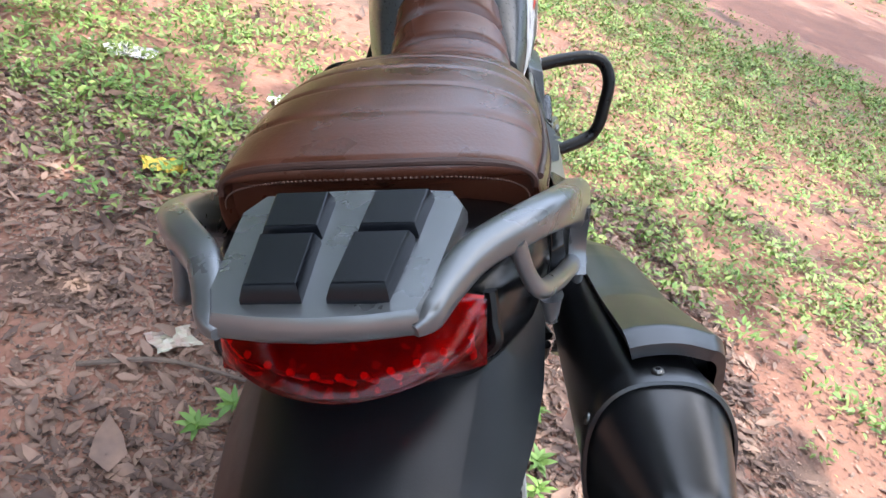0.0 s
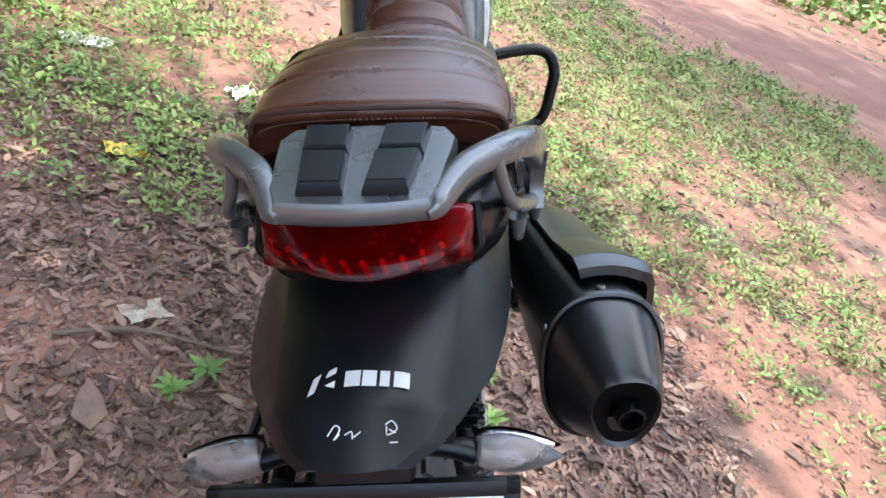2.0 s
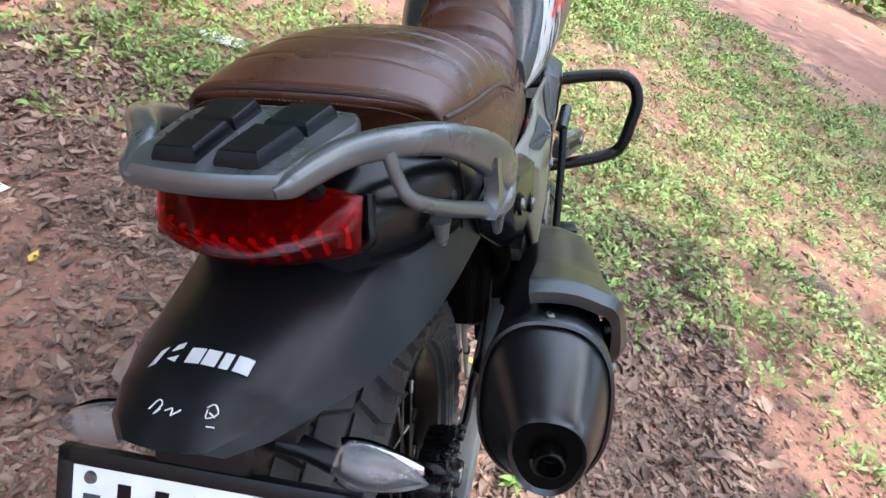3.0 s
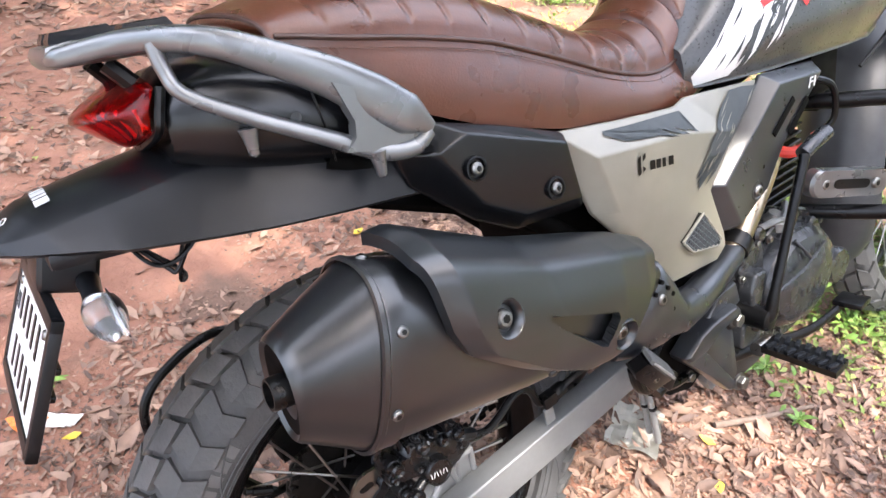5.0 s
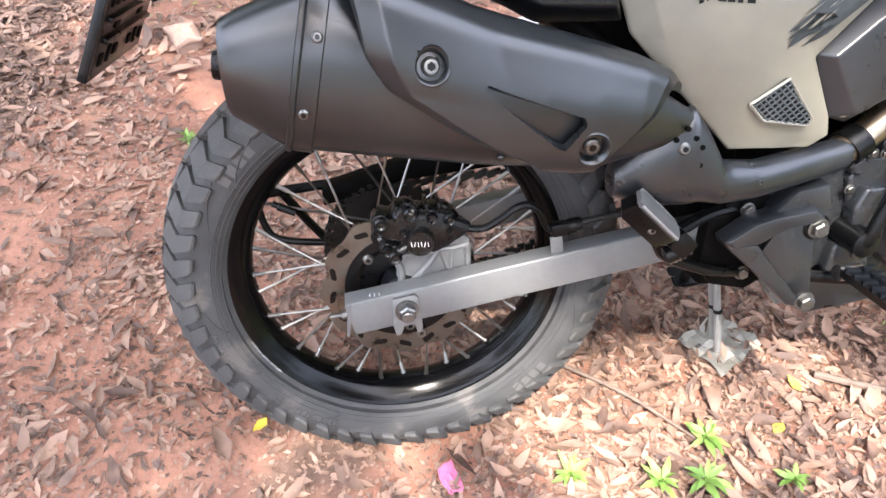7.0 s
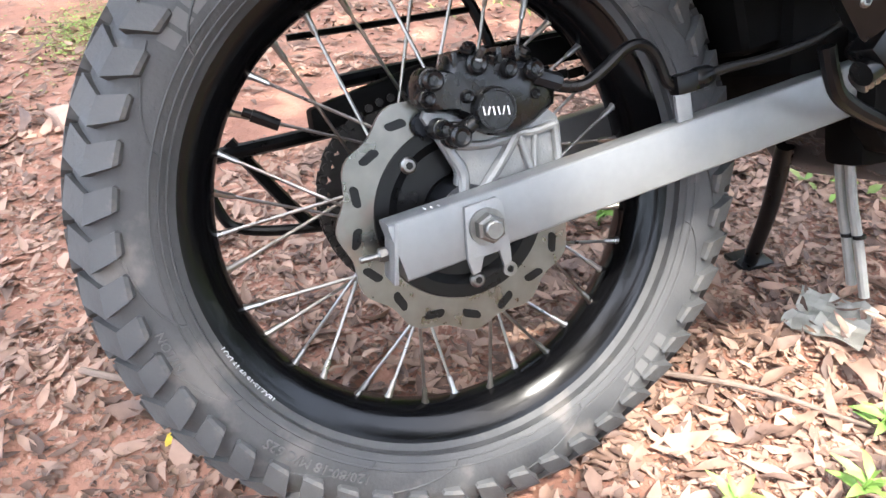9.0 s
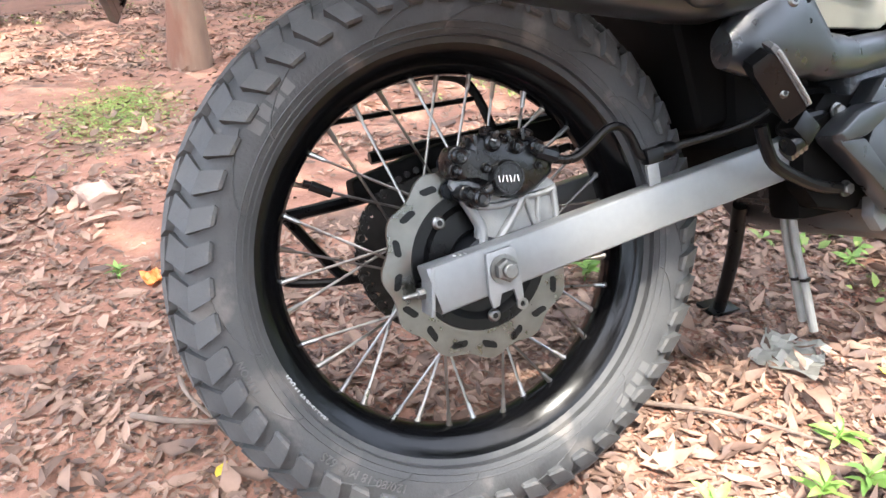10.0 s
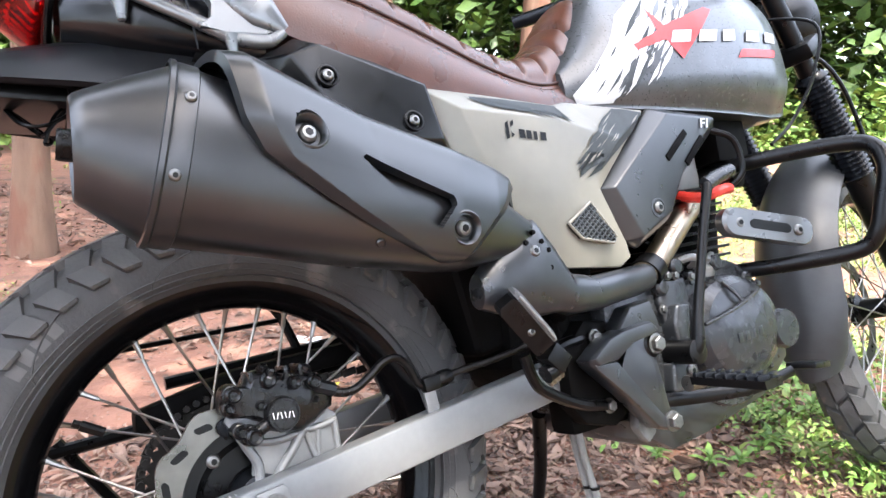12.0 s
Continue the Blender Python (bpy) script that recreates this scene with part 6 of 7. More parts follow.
def on_fender(name, outline, mat, lift=0.0012):
    bm = bmesh.new()
    bm.faces.new([bm.verts.new((x, y, 0)) for x, y in outline])
    bmesh.ops.triangulate(bm, faces=bm.faces)
    for _ in range(3):
        es = [e for e in bm.edges if e.calc_length() > 0.01]
        if es:
            bmesh.ops.subdivide_edges(bm, edges=es, cuts=1)
            bmesh.ops.triangulate(bm, faces=bm.faces)
    for v in bm.verts:
        v.co.z = fender_top(v.co.x, v.co.y) + lift
    return part(name, bm, mat, fender, angle=60)


# maker's badge as plain pale shapes
for poly in ([(-0.044, -0.262), (-0.039, -0.259), (-0.036, -0.237), (-0.041, -0.241)], [(-0.033, -0.252), (-0.026, -0.256), (-0.026, -0.247)], [(-0.033, -0.243), (-0.026, -0.238), (-0.026, -0.230), (-0.031, -0.234)]):
    on_fender("badge_shape", [(x + 0.0100, -0.246 + (y + 0.246) * 0.62) for x, y in poly], M_WHITE)
for k, w in enumerate((0.0105, 0.0095, 0.0065, 0.0105)):
    x0 = -0.0095 + 0.0118 * k - (0.0025 if k == 3 else 0)
    on_fender("badge_shape", [(x0, -0.252), (x0 + w, -0.252), (x0 + w, -0.240), (x0, -0.240)], M_WHITE)
for line in ([(-0.031, -0.283), (-0.026, -0.276), (-0.022, -0.279), (-0.026, -0.286), (-0.022, -0.282)], [(-0.018, -0.283), (-0.013, -0.281), (-0.012, -0.286)], [(-0.011, -0.285), (-0.006, -0.281)],
             [(0.012, -0.276), (0.017, -0.273), (0.021, -0.278), (0.014, -0.283), (0.013, -0.277)], [(0.016, -0.288), (0.022, -0.287)], [(0.015, -0.279), (0.020, -0.281)]):
    part("scratch", tube([(x, y, fender_top(x, y) + 0.0006 - 0.012 * max(0, -0.27 - y)) for x, y in ((0.85 * x + 0.0095, -0.2815 + 0.8 * (y + 0.2815)) for x, y in line)], 0.0005, 5, 3), M_SCRATCH, fender)

# lamp housing and lens
bm = bmesh.new()
loops = []
for y, hw, zb, zt in ((-0.142, 0.079, 0.822, 0.890), (-0.125, 0.090, 0.814, 0.900), (-0.09, 0.107, 0.802, 0.905), (-0.05, 0.1160, 0.793, 0.900), (-0.015, 0.1195, 0.787, 0.884), (0.05, 0.1200, 0.78, 0.842)):
    loop = []
    for k in range(24):
        a = 2 * math.pi * k / 24
        u = math.copysign(abs(math.cos(a)) ** 0.5, math.cos(a))
        w = math.copysign(abs(math.sin(a)) ** 0.6, math.sin(a))
        loop.append(V(hw * u, y, (zb + zt) / 2 + (zt - zb) / 2 * w))
    loops.append(loop)
rings(bm, loops)
tail = part("tail_housing", bm, M_COVER, bike, "black tail housing", angle=35)
for s in (1, -1):
    part("housing_screw", lathe([(0, 0.0055), (0.002, 0.005), (0.002, 0.002)], (s * 0.1150, -0.047, 0.847), (s, 0, 0.0), 14), M_ENGINE, tail)
    part("housing_seam", tube([(s * 0.1125, -0.030, 0.880), (s * 0.1190, -0.026, 0.845), (s * 0.1165, -0.020, 0.800)], 0.0010, 5, 4), M_BLACK, tail)


def lens_point(u, v, push=0.0):
    x = 0.0775 * u
    zb = 0.839 + 0.018 * abs(u) ** 1.4
    zt = 0.892 + 0.008 * (1 - u * u)
    z = zb + (zt - zb) * v
    peak, v = 0.52, min(1.0, max(0.0, v))
    bulge = (v / peak) ** 0.85 if v < peak else 1 - ((v - peak) / (1 - peak)) ** 1.25
    bulge = 0.06 + 0.94 * bulge
    side = max(0.0, 1 - abs(u) ** 2.2) ** 0.8
    return V(x, -0.150 - 0.012 * (1 - v) - 0.048 * bulge * side + push, z)


bm = bmesh.new()
NU, NV = 40, 16
front = [[bm.verts.new(lens_point(-1 + 2 * i / NU, j / NV)) for i in range(NU + 1)] for j in range(NV + 1)]
back = [[bm.verts.new(lens_point(-1 + 2 * i / NU, j / NV, 0.004)) for i in range(NU + 1)] for j in range(NV + 1)]
for g, flip in ((front, False), (back, True)):
    for j in range(NV):
        for i in range(NU):
            q = (g[j][i], g[j][i + 1], g[j + 1][i + 1], g[j + 1][i])
            bm.faces.new(q[::-1] if flip else q)
rim_f = front[0] + [r[-1] for r in front[1:]] + front[-1][-2::-1] + [r[0] for r in front[-2:0:-1]]
rim_b = back[0] + [r[-1] for r in back[1:]] + back[-1][-2::-1] + [r[0] for r in back[-2:0:-1]]
for i in range(len(rim_f)):
    j = (i + 1) % len(rim_f)
    bm.faces.new((rim_f[j], rim_f[i], rim_b[i], rim_b[j]))
lens = part("tail_lens", bm, M_REDLENS, tail, "glossy red tail lamp lens", angle=40)
bm = bmesh.new()
rows = [[lens_point(-0.98 + 1.96 * i / NU, -0.01 + 1.0 * j / NV, 0.0075 + 0.010 * (1 - abs(-0.98 + 1.96 * i / NU)) * min(1.0, j / 5)) for i in range(NU + 1)] for j in range(NV + 1)]
rings(bm, rows, closed=False)
part("reflector", bm, M_REDBACK, tail, "red faceted reflector", angle=20)
for k in range(11):
    u = -0.88 + 1.76 * k / 10
    p, q = lens_point(u, 0.12, 0.0085), lens_point(u, 0.60, 0.0085)
    part("light_rib", tube([p, q], 0.0022, 6, 1, smooth=False), M_REDRIB, lens)
part("lens_frame", tube([lens_point(u, v, 0.012) for u, v in ((-1.02, 1.0), (-1.04, 0.5), (-1.02, 0.0), (-0.5, -0.04), (0.0, -0.04), (0.5, -0.04), (1.02, 0.0), (1.04, 0.5), (1.02, 1.0))], 0.0042, 8), M_BLACK, tail)

# rack plate with four rubber pads
bm = bmesh.new()
plan = [(-0.050, -0.207), (-0.025, -0.2115), (0.0, -0.213), (0.025, -0.2115), (0.050, -0.207), (0.056, -0.19), (0.0645, -0.126), (0.066, -0.112), (0.058, -0.092), (0.03, -0.088), (0.0, -0.087), (-0.03, -0.088), (-0.058, -0.092), (-0.066, -0.112), (-0.0645, -0.126), (-0.056, -0.19)]
rings(bm, [[V(x * k, -0.15 + (y + 0.15) * k2, z + 0.05 * (-0.10 - y) - (0.003 if y < -0.2 else 0.0)) for x, y in plan] for z, k, k2 in ((0.916, 0.94, 0.94), (0.921, 1.0, 1.0), (0.928, 1.0, 1.0), (0.933, 0.965, 0.955))])
rack = part("luggage_rack", bevel(bm, 0.0025, 2, 30), M_SILVER, bike, "grey metallic luggage plate with rubber pads", angle=40)
for sx in (1, -1):
    for (y0, y1), (xa, xb, xc, xd) in (((-0.146, -0.105), (0.0114, 0.0468, 0.0428, 0.0090)), ((-0.2005, -0.150), (0.0086, 0.0415, 0.0357, 0.0058))):
        o = [(sx * xd, y0), (sx * xc, y0), (sx * xb, y1), (sx * xa, y1)]
        c = V(sum(p[0] for p in o) / 4, sum(p[1] for p in o) / 4, 0)
        bm = bmesh.new()
        rings(bm, [[V(c.x + (x - c.x) * k, c.y + (y - c.y) * k, z) for x, y in o] for z, k in ((0.9310 + 0.05 * (-0.10 - c.y), 1.0), (0.9355 + 0.05 * (-0.10 - c.y), 0.985), (0.9412 + 0.05 * (-0.10 - c.y), 0.86), (0.9418 + 0.05 * (-0.10 - c.y), 0.82))])
        part("rubber_pad", bevel(bm, 0.0018, 2, 25), M_PAD, rack, "black bevelled rubber pad", angle=28)
for s in (1, -1):
    bm = blade([(s * 0.047, -0.2075, 0.9245), (s * 0.053, -0.199, 0.9265), (s * 0.061, -0.178, 0.9285), (s * 0.074, -0.153, 0.9300), (s * 0.098, -0.124, 0.9270), (s * 0.116, -0.095, 0.9180), (s * 0.126, -0.060, 0.9000), (s * 0.134, -0.020, 0.8770), (s * 0.140, 0.015, 0.8510), (s * 0.144, 0.042, 0.8300), (s * 0.146, 0.064, 0.8120)],
               [0.0030, 0.0072, 0.0085, 0.0098, 0.0105, 0.0100, 0.0098, 0.0100, 0.0102, 0.0095, 0.0050], [0.0040, 0.0080, 0.0090, 0.0095, 0.0105, 0.0120, 0.0142, 0.0172, 0.0205, 0.0190, 0.0060])
    rail = part("grab_rail", bm, M_SILVER, rack, "grey metallic grab rail", angle=50)
    bm = tube([(s * 0.094, -0.138, 0.926), (s * 0.100, -0.136, 0.903), (s * 0.108, -0.128, 0.884), (s * 0.120, -0.085, 0.856), (s * 0.133, -0.032, 0.827), (s * 0.139, 0.000, 0.809), (s * 0.143, 0.022, 0.801), (s * 0.146, 0.045, 0.800), (s * 0.1465, 0.062, 0.810)],
              [0.0065, 0.0060, 0.0062, 0.0070, 0.0075, 0.0085, 0.0090, 0.0085, 0.006], 14, 8, flat=0.8)
    part("lower_rail", bm, M_SILVER, rail, angle=50)
    bm = bmesh.new()
    rings(bm, [[V(s * x, y, z) for y, z in ((-0.022, 0.872), (0.030, 0.850), (0.064, 0.815), (0.048, 0.798), (-0.022, 0.812), (-0.011, 0.822), (-0.009, 0.836), (-0.015, 0.853))] for x in (0.1335, 0.1470)])
    part("rail_web", bevel(bm, 0.0035), M_SILVER, rail, angle=40)
    for x, y, z, r in ((0.1165, -0.090, 0.848, 0.0058), (0.1425, 0.008, 0.805, 0.0058)):
        part("hook", lathe([(0, r * 1.5), (0.006, r * 1.2), (0.022, r * 0.75), (0.024, r * 0.4)], (s * x, y, z), (0.05 * s, 0, -1), 12), M_SILVER, rail, "small grey luggage hook")
    part("rack_stay", tube([(s * 0.04, -0.165, 0.915), (s * 0.045, -0.15, 0.895)], 0.008, 8, 2), M_BLACK, rack)

# number plate on its hanger
hang = part("plate_hanger", box((0.075, 0.050, 0.046), (0, -0.246, 0.757), (-20, 0, 0), 0.010, 3), M_PLASTIC, bike, "black plate hanger")
part("stay", box((0.13, 0.12, 0.016), (0, -0.20, 0.770), (-4, 0, 0), 0.005), M_PLASTIC, hang)
PL = pose(0.0, -0.296, 0.688, 62, 0, 0)


def plate_box(name, size, at, mat, parent, label="", width=0.002):
    bm = box(size, at, (0, 0, 0), width)
    bmesh.ops.transform(bm, matrix=PL, verts=bm.verts)
    return part(name, bm, mat, parent, label)


plate = plate_box("number_plate", (0.200, 0.100, 0.002), (0, 0, 0.004), M_PLATE, hang, "white number plate in a black frame")
plate_box("plate_frame", (0.222, 0.012, 0.010), (0, 0.054, 0.002), M_PLASTIC, plate)
plate_box("plate_frame", (0.222, 0.012, 0.010), (0, -0.054, 0.002), M_PLASTIC, plate)
for s in (1, -1):
    plate_box("plate_frame", (0.012, 0.120, 0.010), (s * 0.105, 0, 0.002), M_PLASTIC, plate)
plate_box("plate_back", (0.206, 0.106, 0.006), (0, 0, -0.001), M_BLACK, plate)
for y in (-0.012, 0.012):
    plate_box("back_rib", (0.190, 0.006, 0.008), (0, y, -0.006), M_BLACK, plate)
for s in (1, -1):
    for x, y, w, h in ((0.022, 0.036, 0.012, 0.022), (0.045, 0.036, 0.012, 0.022), (0.068, 0.036, 0.012, 0.022), (0.088, 0.030, 0.010, 0.010), (0.030, -0.034, 0.016, 0.012), (0.056, -0.034, 0.010, 0.020), (0.084, -0.036, 0.014, 0.014), (0.050, 0.0, 0.020, 0.008)):
        plate_box("back_slot", (w, h, 0.003), (s * x, y, -0.0045), M_DEEP, plate, width=0.001)
for row, n in ((0.024, 5), (-0.024, 5)):
    for k in range(n):
        plate_box("character_bar", (0.010, 0.030, 0.0008), (-0.058 + 0.029 * k, row, 0.0056), M_BLACK, plate, width=0)
plate_box("seal", (0.013, 0.016, 0.0008), (-0.083, 0.020, 0.0056), M_GREYFILM, plate, width=0)
for s in (1, -1):
    part("plate_screw", lathe([(0, 0.005), (0.002, 0.004)], PL @ V(s * 0.085, 0.040, 0.005), PL.to_3x3() @ V(0, 0, 1), 12), M_BOLT, plate)
for k in range(3):
    part("wire", tube([(0.02, -0.20, 0.768), (0.045, -0.185 + 0.012 * k, 0.742 - 0.008 * k), (0.05, -0.165, 0.738 - 0.009 * k), (0.045, -0.14 - 0.006 * k, 0.752), (0.03, -0.13, 0.770)], 0.0022, 6), M_BLACK, hang)


def indicator(s):
    bm = bmesh.new()
    loops = []
    for k in range(13):
        t = k / 12
        x = 0.080 + 0.066 * t
        r = max(0.02, math.sin(math.pi * min(1.0, 0.10 + 0.90 * t) ** 0.72)) ** 0.75
        loops.append([V(s * x, -0.240 + (0.017 * math.cos(a) * r if math.cos(a) > 0 else 0.014 * math.cos(a) * r), 0.734 - 0.009 * t + 0.0158 * math.sin(a) * r) for a in (2 * math.pi * i / 20 for i in range(20))])
    rings(bm, loops)
    ob = part("indicator", tube([(s * 0.038, -0.236, 0.742), (s * 0.060, -0.238, 0.738), (s * 0.080, -0.240, 0.732)], [0.010, 0.0085, 0.009], 12, 4), M_PLASTIC, bike, "clear-lens turn indicator on a black stalk")
    lens = part("clear_lens", bm, M_CLEAR, ob, "clear faceted lens", angle=40)
    bm = bmesh.new()
    rings(bm, [[V(p.x, -0.231 + 0.50 * (p.y + 0.240), 0.730 + (p.z - 0.730) * 0.86) for p in loop] for loop in loops[1:-1]])
    part("bowl", bm, M_REFLECT, ob, "silvered reflector")
    bm = bmesh.new()
    rings(bm, [[V(p.x, max(p.y, -0.2290) + (0.0022 if p.y > -0.2290 else 0.0), 0.7297 + (p.z - 0.7297) * 1.07) for p in loop] for loop in loops])
    part("back_shell", bm, M_PLASTIC, ob, "black plastic back shell", angle=40)
    return ob


indicator(1)
indicator(-1)
centred = False


# ---------------------------------------------------------------- engine, pegs, front end
engine = part("engine_block", box((0.20, 0.28, 0.20), (0, 0.62, 0.40), (0, 0, 0), 0.03, 3), M_ENGINE, bike, "graphite engine block")
bm = lathe([(0.10, 0.104), (0.146, 0.103), (0.160, 0.098), (0.174, 0.084), (0.183, 0.062), (0.186, 0.03), (0.187, 0.0)], (0, 0.712, 0.400), n=56)
for v in bm.verts:
    d = v.co - V(0, 0.712, 0.400)
    v.co.z = 0.400 + d.z * (0.80 if d.z > 0 else 0.86)
    v.co.x = min(v.co.x, 0.187 - 0.22 * max(0.0, d.z - 0.012 - 0.30 * d.y))      # flat facet cut along the upper edge
    v.co.x = min(v.co.x, 0.187 - 0.30 * max(0.0, -0.046 - d.z + 0.10 * d.y))
cover = part("clutch_cover", bm, M_ENGINE, engine, "domed graphite clutch cover", angle=14)
part("cover_rib", tube([(0.184, 0.612, 0.418), (0.1885, 0.68, 0.4335), (0.182, 0.745, 0.452)], 0.0028, 8), M_ENGINE, cover)
part("cover_rib", tube([(0.168, 0.683, 0.473), (0.180, 0.692, 0.455), (0.186, 0.702, 0.438)], 0.0030, 8), M_ENGINE, cover)
part("cover_flange", lathe([(0.120, 0.112), (0.140, 0.112), (0.143, 0.109), (0.143, 0.09)], (0, 0.712, 0.395), n=48), M_ENGINE, cover)
part("filler_cap", lathe([(0.12, 0.032), (0.176, 0.031), (0.182, 0.028), (0.183, 0.0)], (0, 0.803, 0.386), n=32), M_ENGINE, engine, "round filter cap")
for k, w in enumerate((0.010, 0.009, 0.006, 0.010)):
    part("cast_bar", box((0.002, w, 0.014), (0.1862, 0.681 + 0.0165 * k, 0.389 + 0.0012 * k), (4, 0, 0), 0.001), M_COWL, cover)
for k in range(12):
    a = radians(-90 + 28 * k)
    bolt((0.142, 0.712 + 0.118 * math.sin(a), 0.397 + 0.098 * math.cos(a)), (1, 0, 0), 0.0050, engine, mat=M_ENGINE if k % 3 else None)
for outline, x1 in (([(0.566, 0.462), (0.585, 0.488), (0.628, 0.488), (0.632, 0.440), (0.606, 0.372), (0.584, 0.380)], 0.150), ([(0.573, 0.425), (0.583, 0.452), (0.612, 0.452), (0.604, 0.412), (0.596, 0.372), (0.580, 0.372)], 0.166), ([(0.560, 0.330), (0.565, 0.372), (0.612, 0.372), (0.622, 0.335), (0.600, 0.315)], 0.158)):
    part("case_facet", prism(outline, 0.110, x1, 0.006, 3), M_ENGINE, engine, angle=40)
bolt((0.158, 0.598, 0.356), (1, 0, 0), 0.0085, engine, "dome")
for y, z in ((0.606, 0.492), (0.590, 0.493), (0.570, 0.447), (0.640, 0.487)):
    bolt((0.150, y, z), (1, 0, 0), 0.0055, engine)
for y, z in ((0.612, 0.505), (0.70, 0.502), (0.575, 0.478), (0.765, 0.47)):
    part("casting_lug", lathe([(0.10, 0.012), (0.152, 0.012), (0.156, 0.009), (0.157, 0.0)], (0, y, z), n=16), M_ENGINE, engine)
part("oil_filler", lathe([(0, 0.020), (0.014, 0.020), (0.018, 0.016), (0.026, 0.012), (0.028, 0.0)], (0.13, 0.688, 0.486), (0.2, 0, 1), 20), M_CASTING, engine, "ribbed oil filler plug")
part("breather_pipe", tube([(0.14, 0.60, 0.505), (0.155, 0.64, 0.515), (0.15, 0.68, 0.508), (0.13, 0.72, 0.515)], 0.0055, 8), M_CASTING, engine)
part("gearbox_cover", prism([(0.46, 0.36), (0.47, 0.47), (0.54, 0.50), (0.60, 0.49), (0.58, 0.34), (0.52, 0.30)], 0.06, 0.140, 0.012), M_ENGINE, engine, "graphite rear engine cover")
for k in range(9):
    z = 0.500 + 0.014 * k
    part("cooling_fin", prism([(0.60, z), (0.79, z + 0.012), (0.79, z + 0.0165), (0.60, z + 0.0045)], -0.115, 0.115, 0.001, 1), M_BLACK, engine, "black cooling fin")
part("cylinder", box((0.17, 0.13, 0.15), (0, 0.70, 0.56), (4, 0, 0), 0.01), M_DEEP, engine, "black cylinder")
part("cylinder_head", box((0.19, 0.15, 0.07), (0, 0.70, 0.655), (4, 0, 0), 0.015), M_CASTING, engine, "grey cylinder head")
part("spark_cap", tube([(0.08, 0.69, 0.625), (0.14, 0.70, 0.605), (0.16, 0.735, 0.612), (0.15, 0.765, 0.615)], 0.0085, 10), M_REDCAP, engine, "red spark plug cap")
part("plug_lead", tube([(0.15, 0.765, 0.615), (0.165, 0.785, 0.64), (0.165, 0.775, 0.69), (0.15, 0.74, 0.71)], 0.005, 8), M_BLACK, engine)
part("down_tube", tube([(0.0, 0.93, 0.80), (0.0, 0.90, 0.62), (0.0, 0.86, 0.42), (0.0, 0.82, 0.30)], 0.018, 14), M_DEEP, bike, "black frame down tube")
for s in (1, -1):
    part("frame_rail", tube([(s * 0.06, 0.95, 0.83), (s * 0.10, 0.72, 0.76), (s * 0.11, 0.50, 0.70), (s * 0.11, 0.42, 0.55), (s * 0.10, 0.43, 0.36)], 0.014, 12), M_DEEP, bike, "black frame rail")
skid = [(0.505, 0.300), (0.525, 0.272), (0.565, 0.249), (0.64, 0.257), (0.785, 0.284), (0.86, 0.335), (0.86, 0.38), (0.78, 0.325), (0.60, 0.31), (0.51, 0.325)]
part("skid_plate", prism(skid, -0.13, 0.135, 0.006), M_COWL, bike, "grey bash plate under the engine")
part("horn", lathe([(0, 0.035), (0.03, 0.035), (0.035, 0.02)], (0.07, 0.86, 0.66), (1, 0.3, 0), 20), M_DEEP, bike, "black horn")
part("wiring_box", box((0.05, 0.08, 0.07), (0.10, 0.83, 0.70), (0, 0, 0), 0.006), M_DEEP, bike)

# heel guard and pegs
heel = part("heel_guard", prism([(0.4785, 0.412), (0.513, 0.432), (0.527, 0.425), (0.526, 0.398), (0.540, 0.306), (0.530, 0.291), (0.512, 0.296), (0.458, 0.376)], 0.150, 0.164, 0.003), M_COWL, bike, "dark grey footrest bracket")


def arm(name, outline, x0, x1, inset):
    """A raised, chamfered arm of the bracket."""
    c = V(sum(p[0] for p in outline) / len(outline), sum(p[1] for p in outline) / len(outline), 0)
    bm = bmesh.new()
    rings(bm, [[V(x, c.x + (y - c.x) * k, c.y + (z - c.y) * k) for y, z in outline] for x, k in ((x0, 1.0), (x1 - 0.006, 1.0), (x1, inset))])
    bmesh.ops.recalc_face_normals(bm, faces=bm.faces)
    part(name, bevel(bm, 0.002, 2, 20), M_COWL, heel, angle=30)


arm("upper_arm", [(0.396, 0.403), (0.429, 0.425), (0.457, 0.4325), (0.514, 0.4375), (0.526, 0.426), (0.514, 0.420), (0.472, 0.414), (0.440, 0.396), (0.404, 0.393)], 0.150, 0.182, 0.90)
arm("lower_arm", [(0.397, 0.401), (0.440, 0.398), (0.4590, 0.374), (0.512, 0.310), (0.524, 0.300), (0.519, 0.290), (0.500, 0.296), (0.450, 0.349), (0.401, 0.394)], 0.150, 0.179, 0.91)
arm("top_tab", [(0.460, 0.430), (0.488, 0.460), (0.530, 0.465), (0.541, 0.430), (0.526, 0.424)], 0.140, 0.168, 0.92)
part("frame_lug", lathe([(0.12, 0.018), (0.164, 0.018), (0.166, 0.015), (0.166, 0.0)], (0, 0.526, 0.405), n=20), M_BLACK, heel)
bolt((0.166, 0.526, 0.405), (1, 0, 0), 0.0112, heel)
bolt((0.176, 0.5235, 0.302), (1, 0, 0), 0.0112, heel)
for y, z in ((0.4407, 0.428), (0.448, 0.3356)):
    bolt((0.143, y, z), (1, 0, 0), 0.0080, heel)
part("stand_bracket", prism([(0.505, 0.330), (0.528, 0.318), (0.534, 0.282), (0.515, 0.270), (0.500, 0.292)], 0.120, 0.138, 0.004), M_CASTING, heel, "worn alloy stand lug")
part("hanger_arm", tube([(0.13, 0.442, 0.428), (0.14, 0.39, 0.425), (0.165, 0.335, 0.418)], 0.0085, 10), M_BLACK, heel)
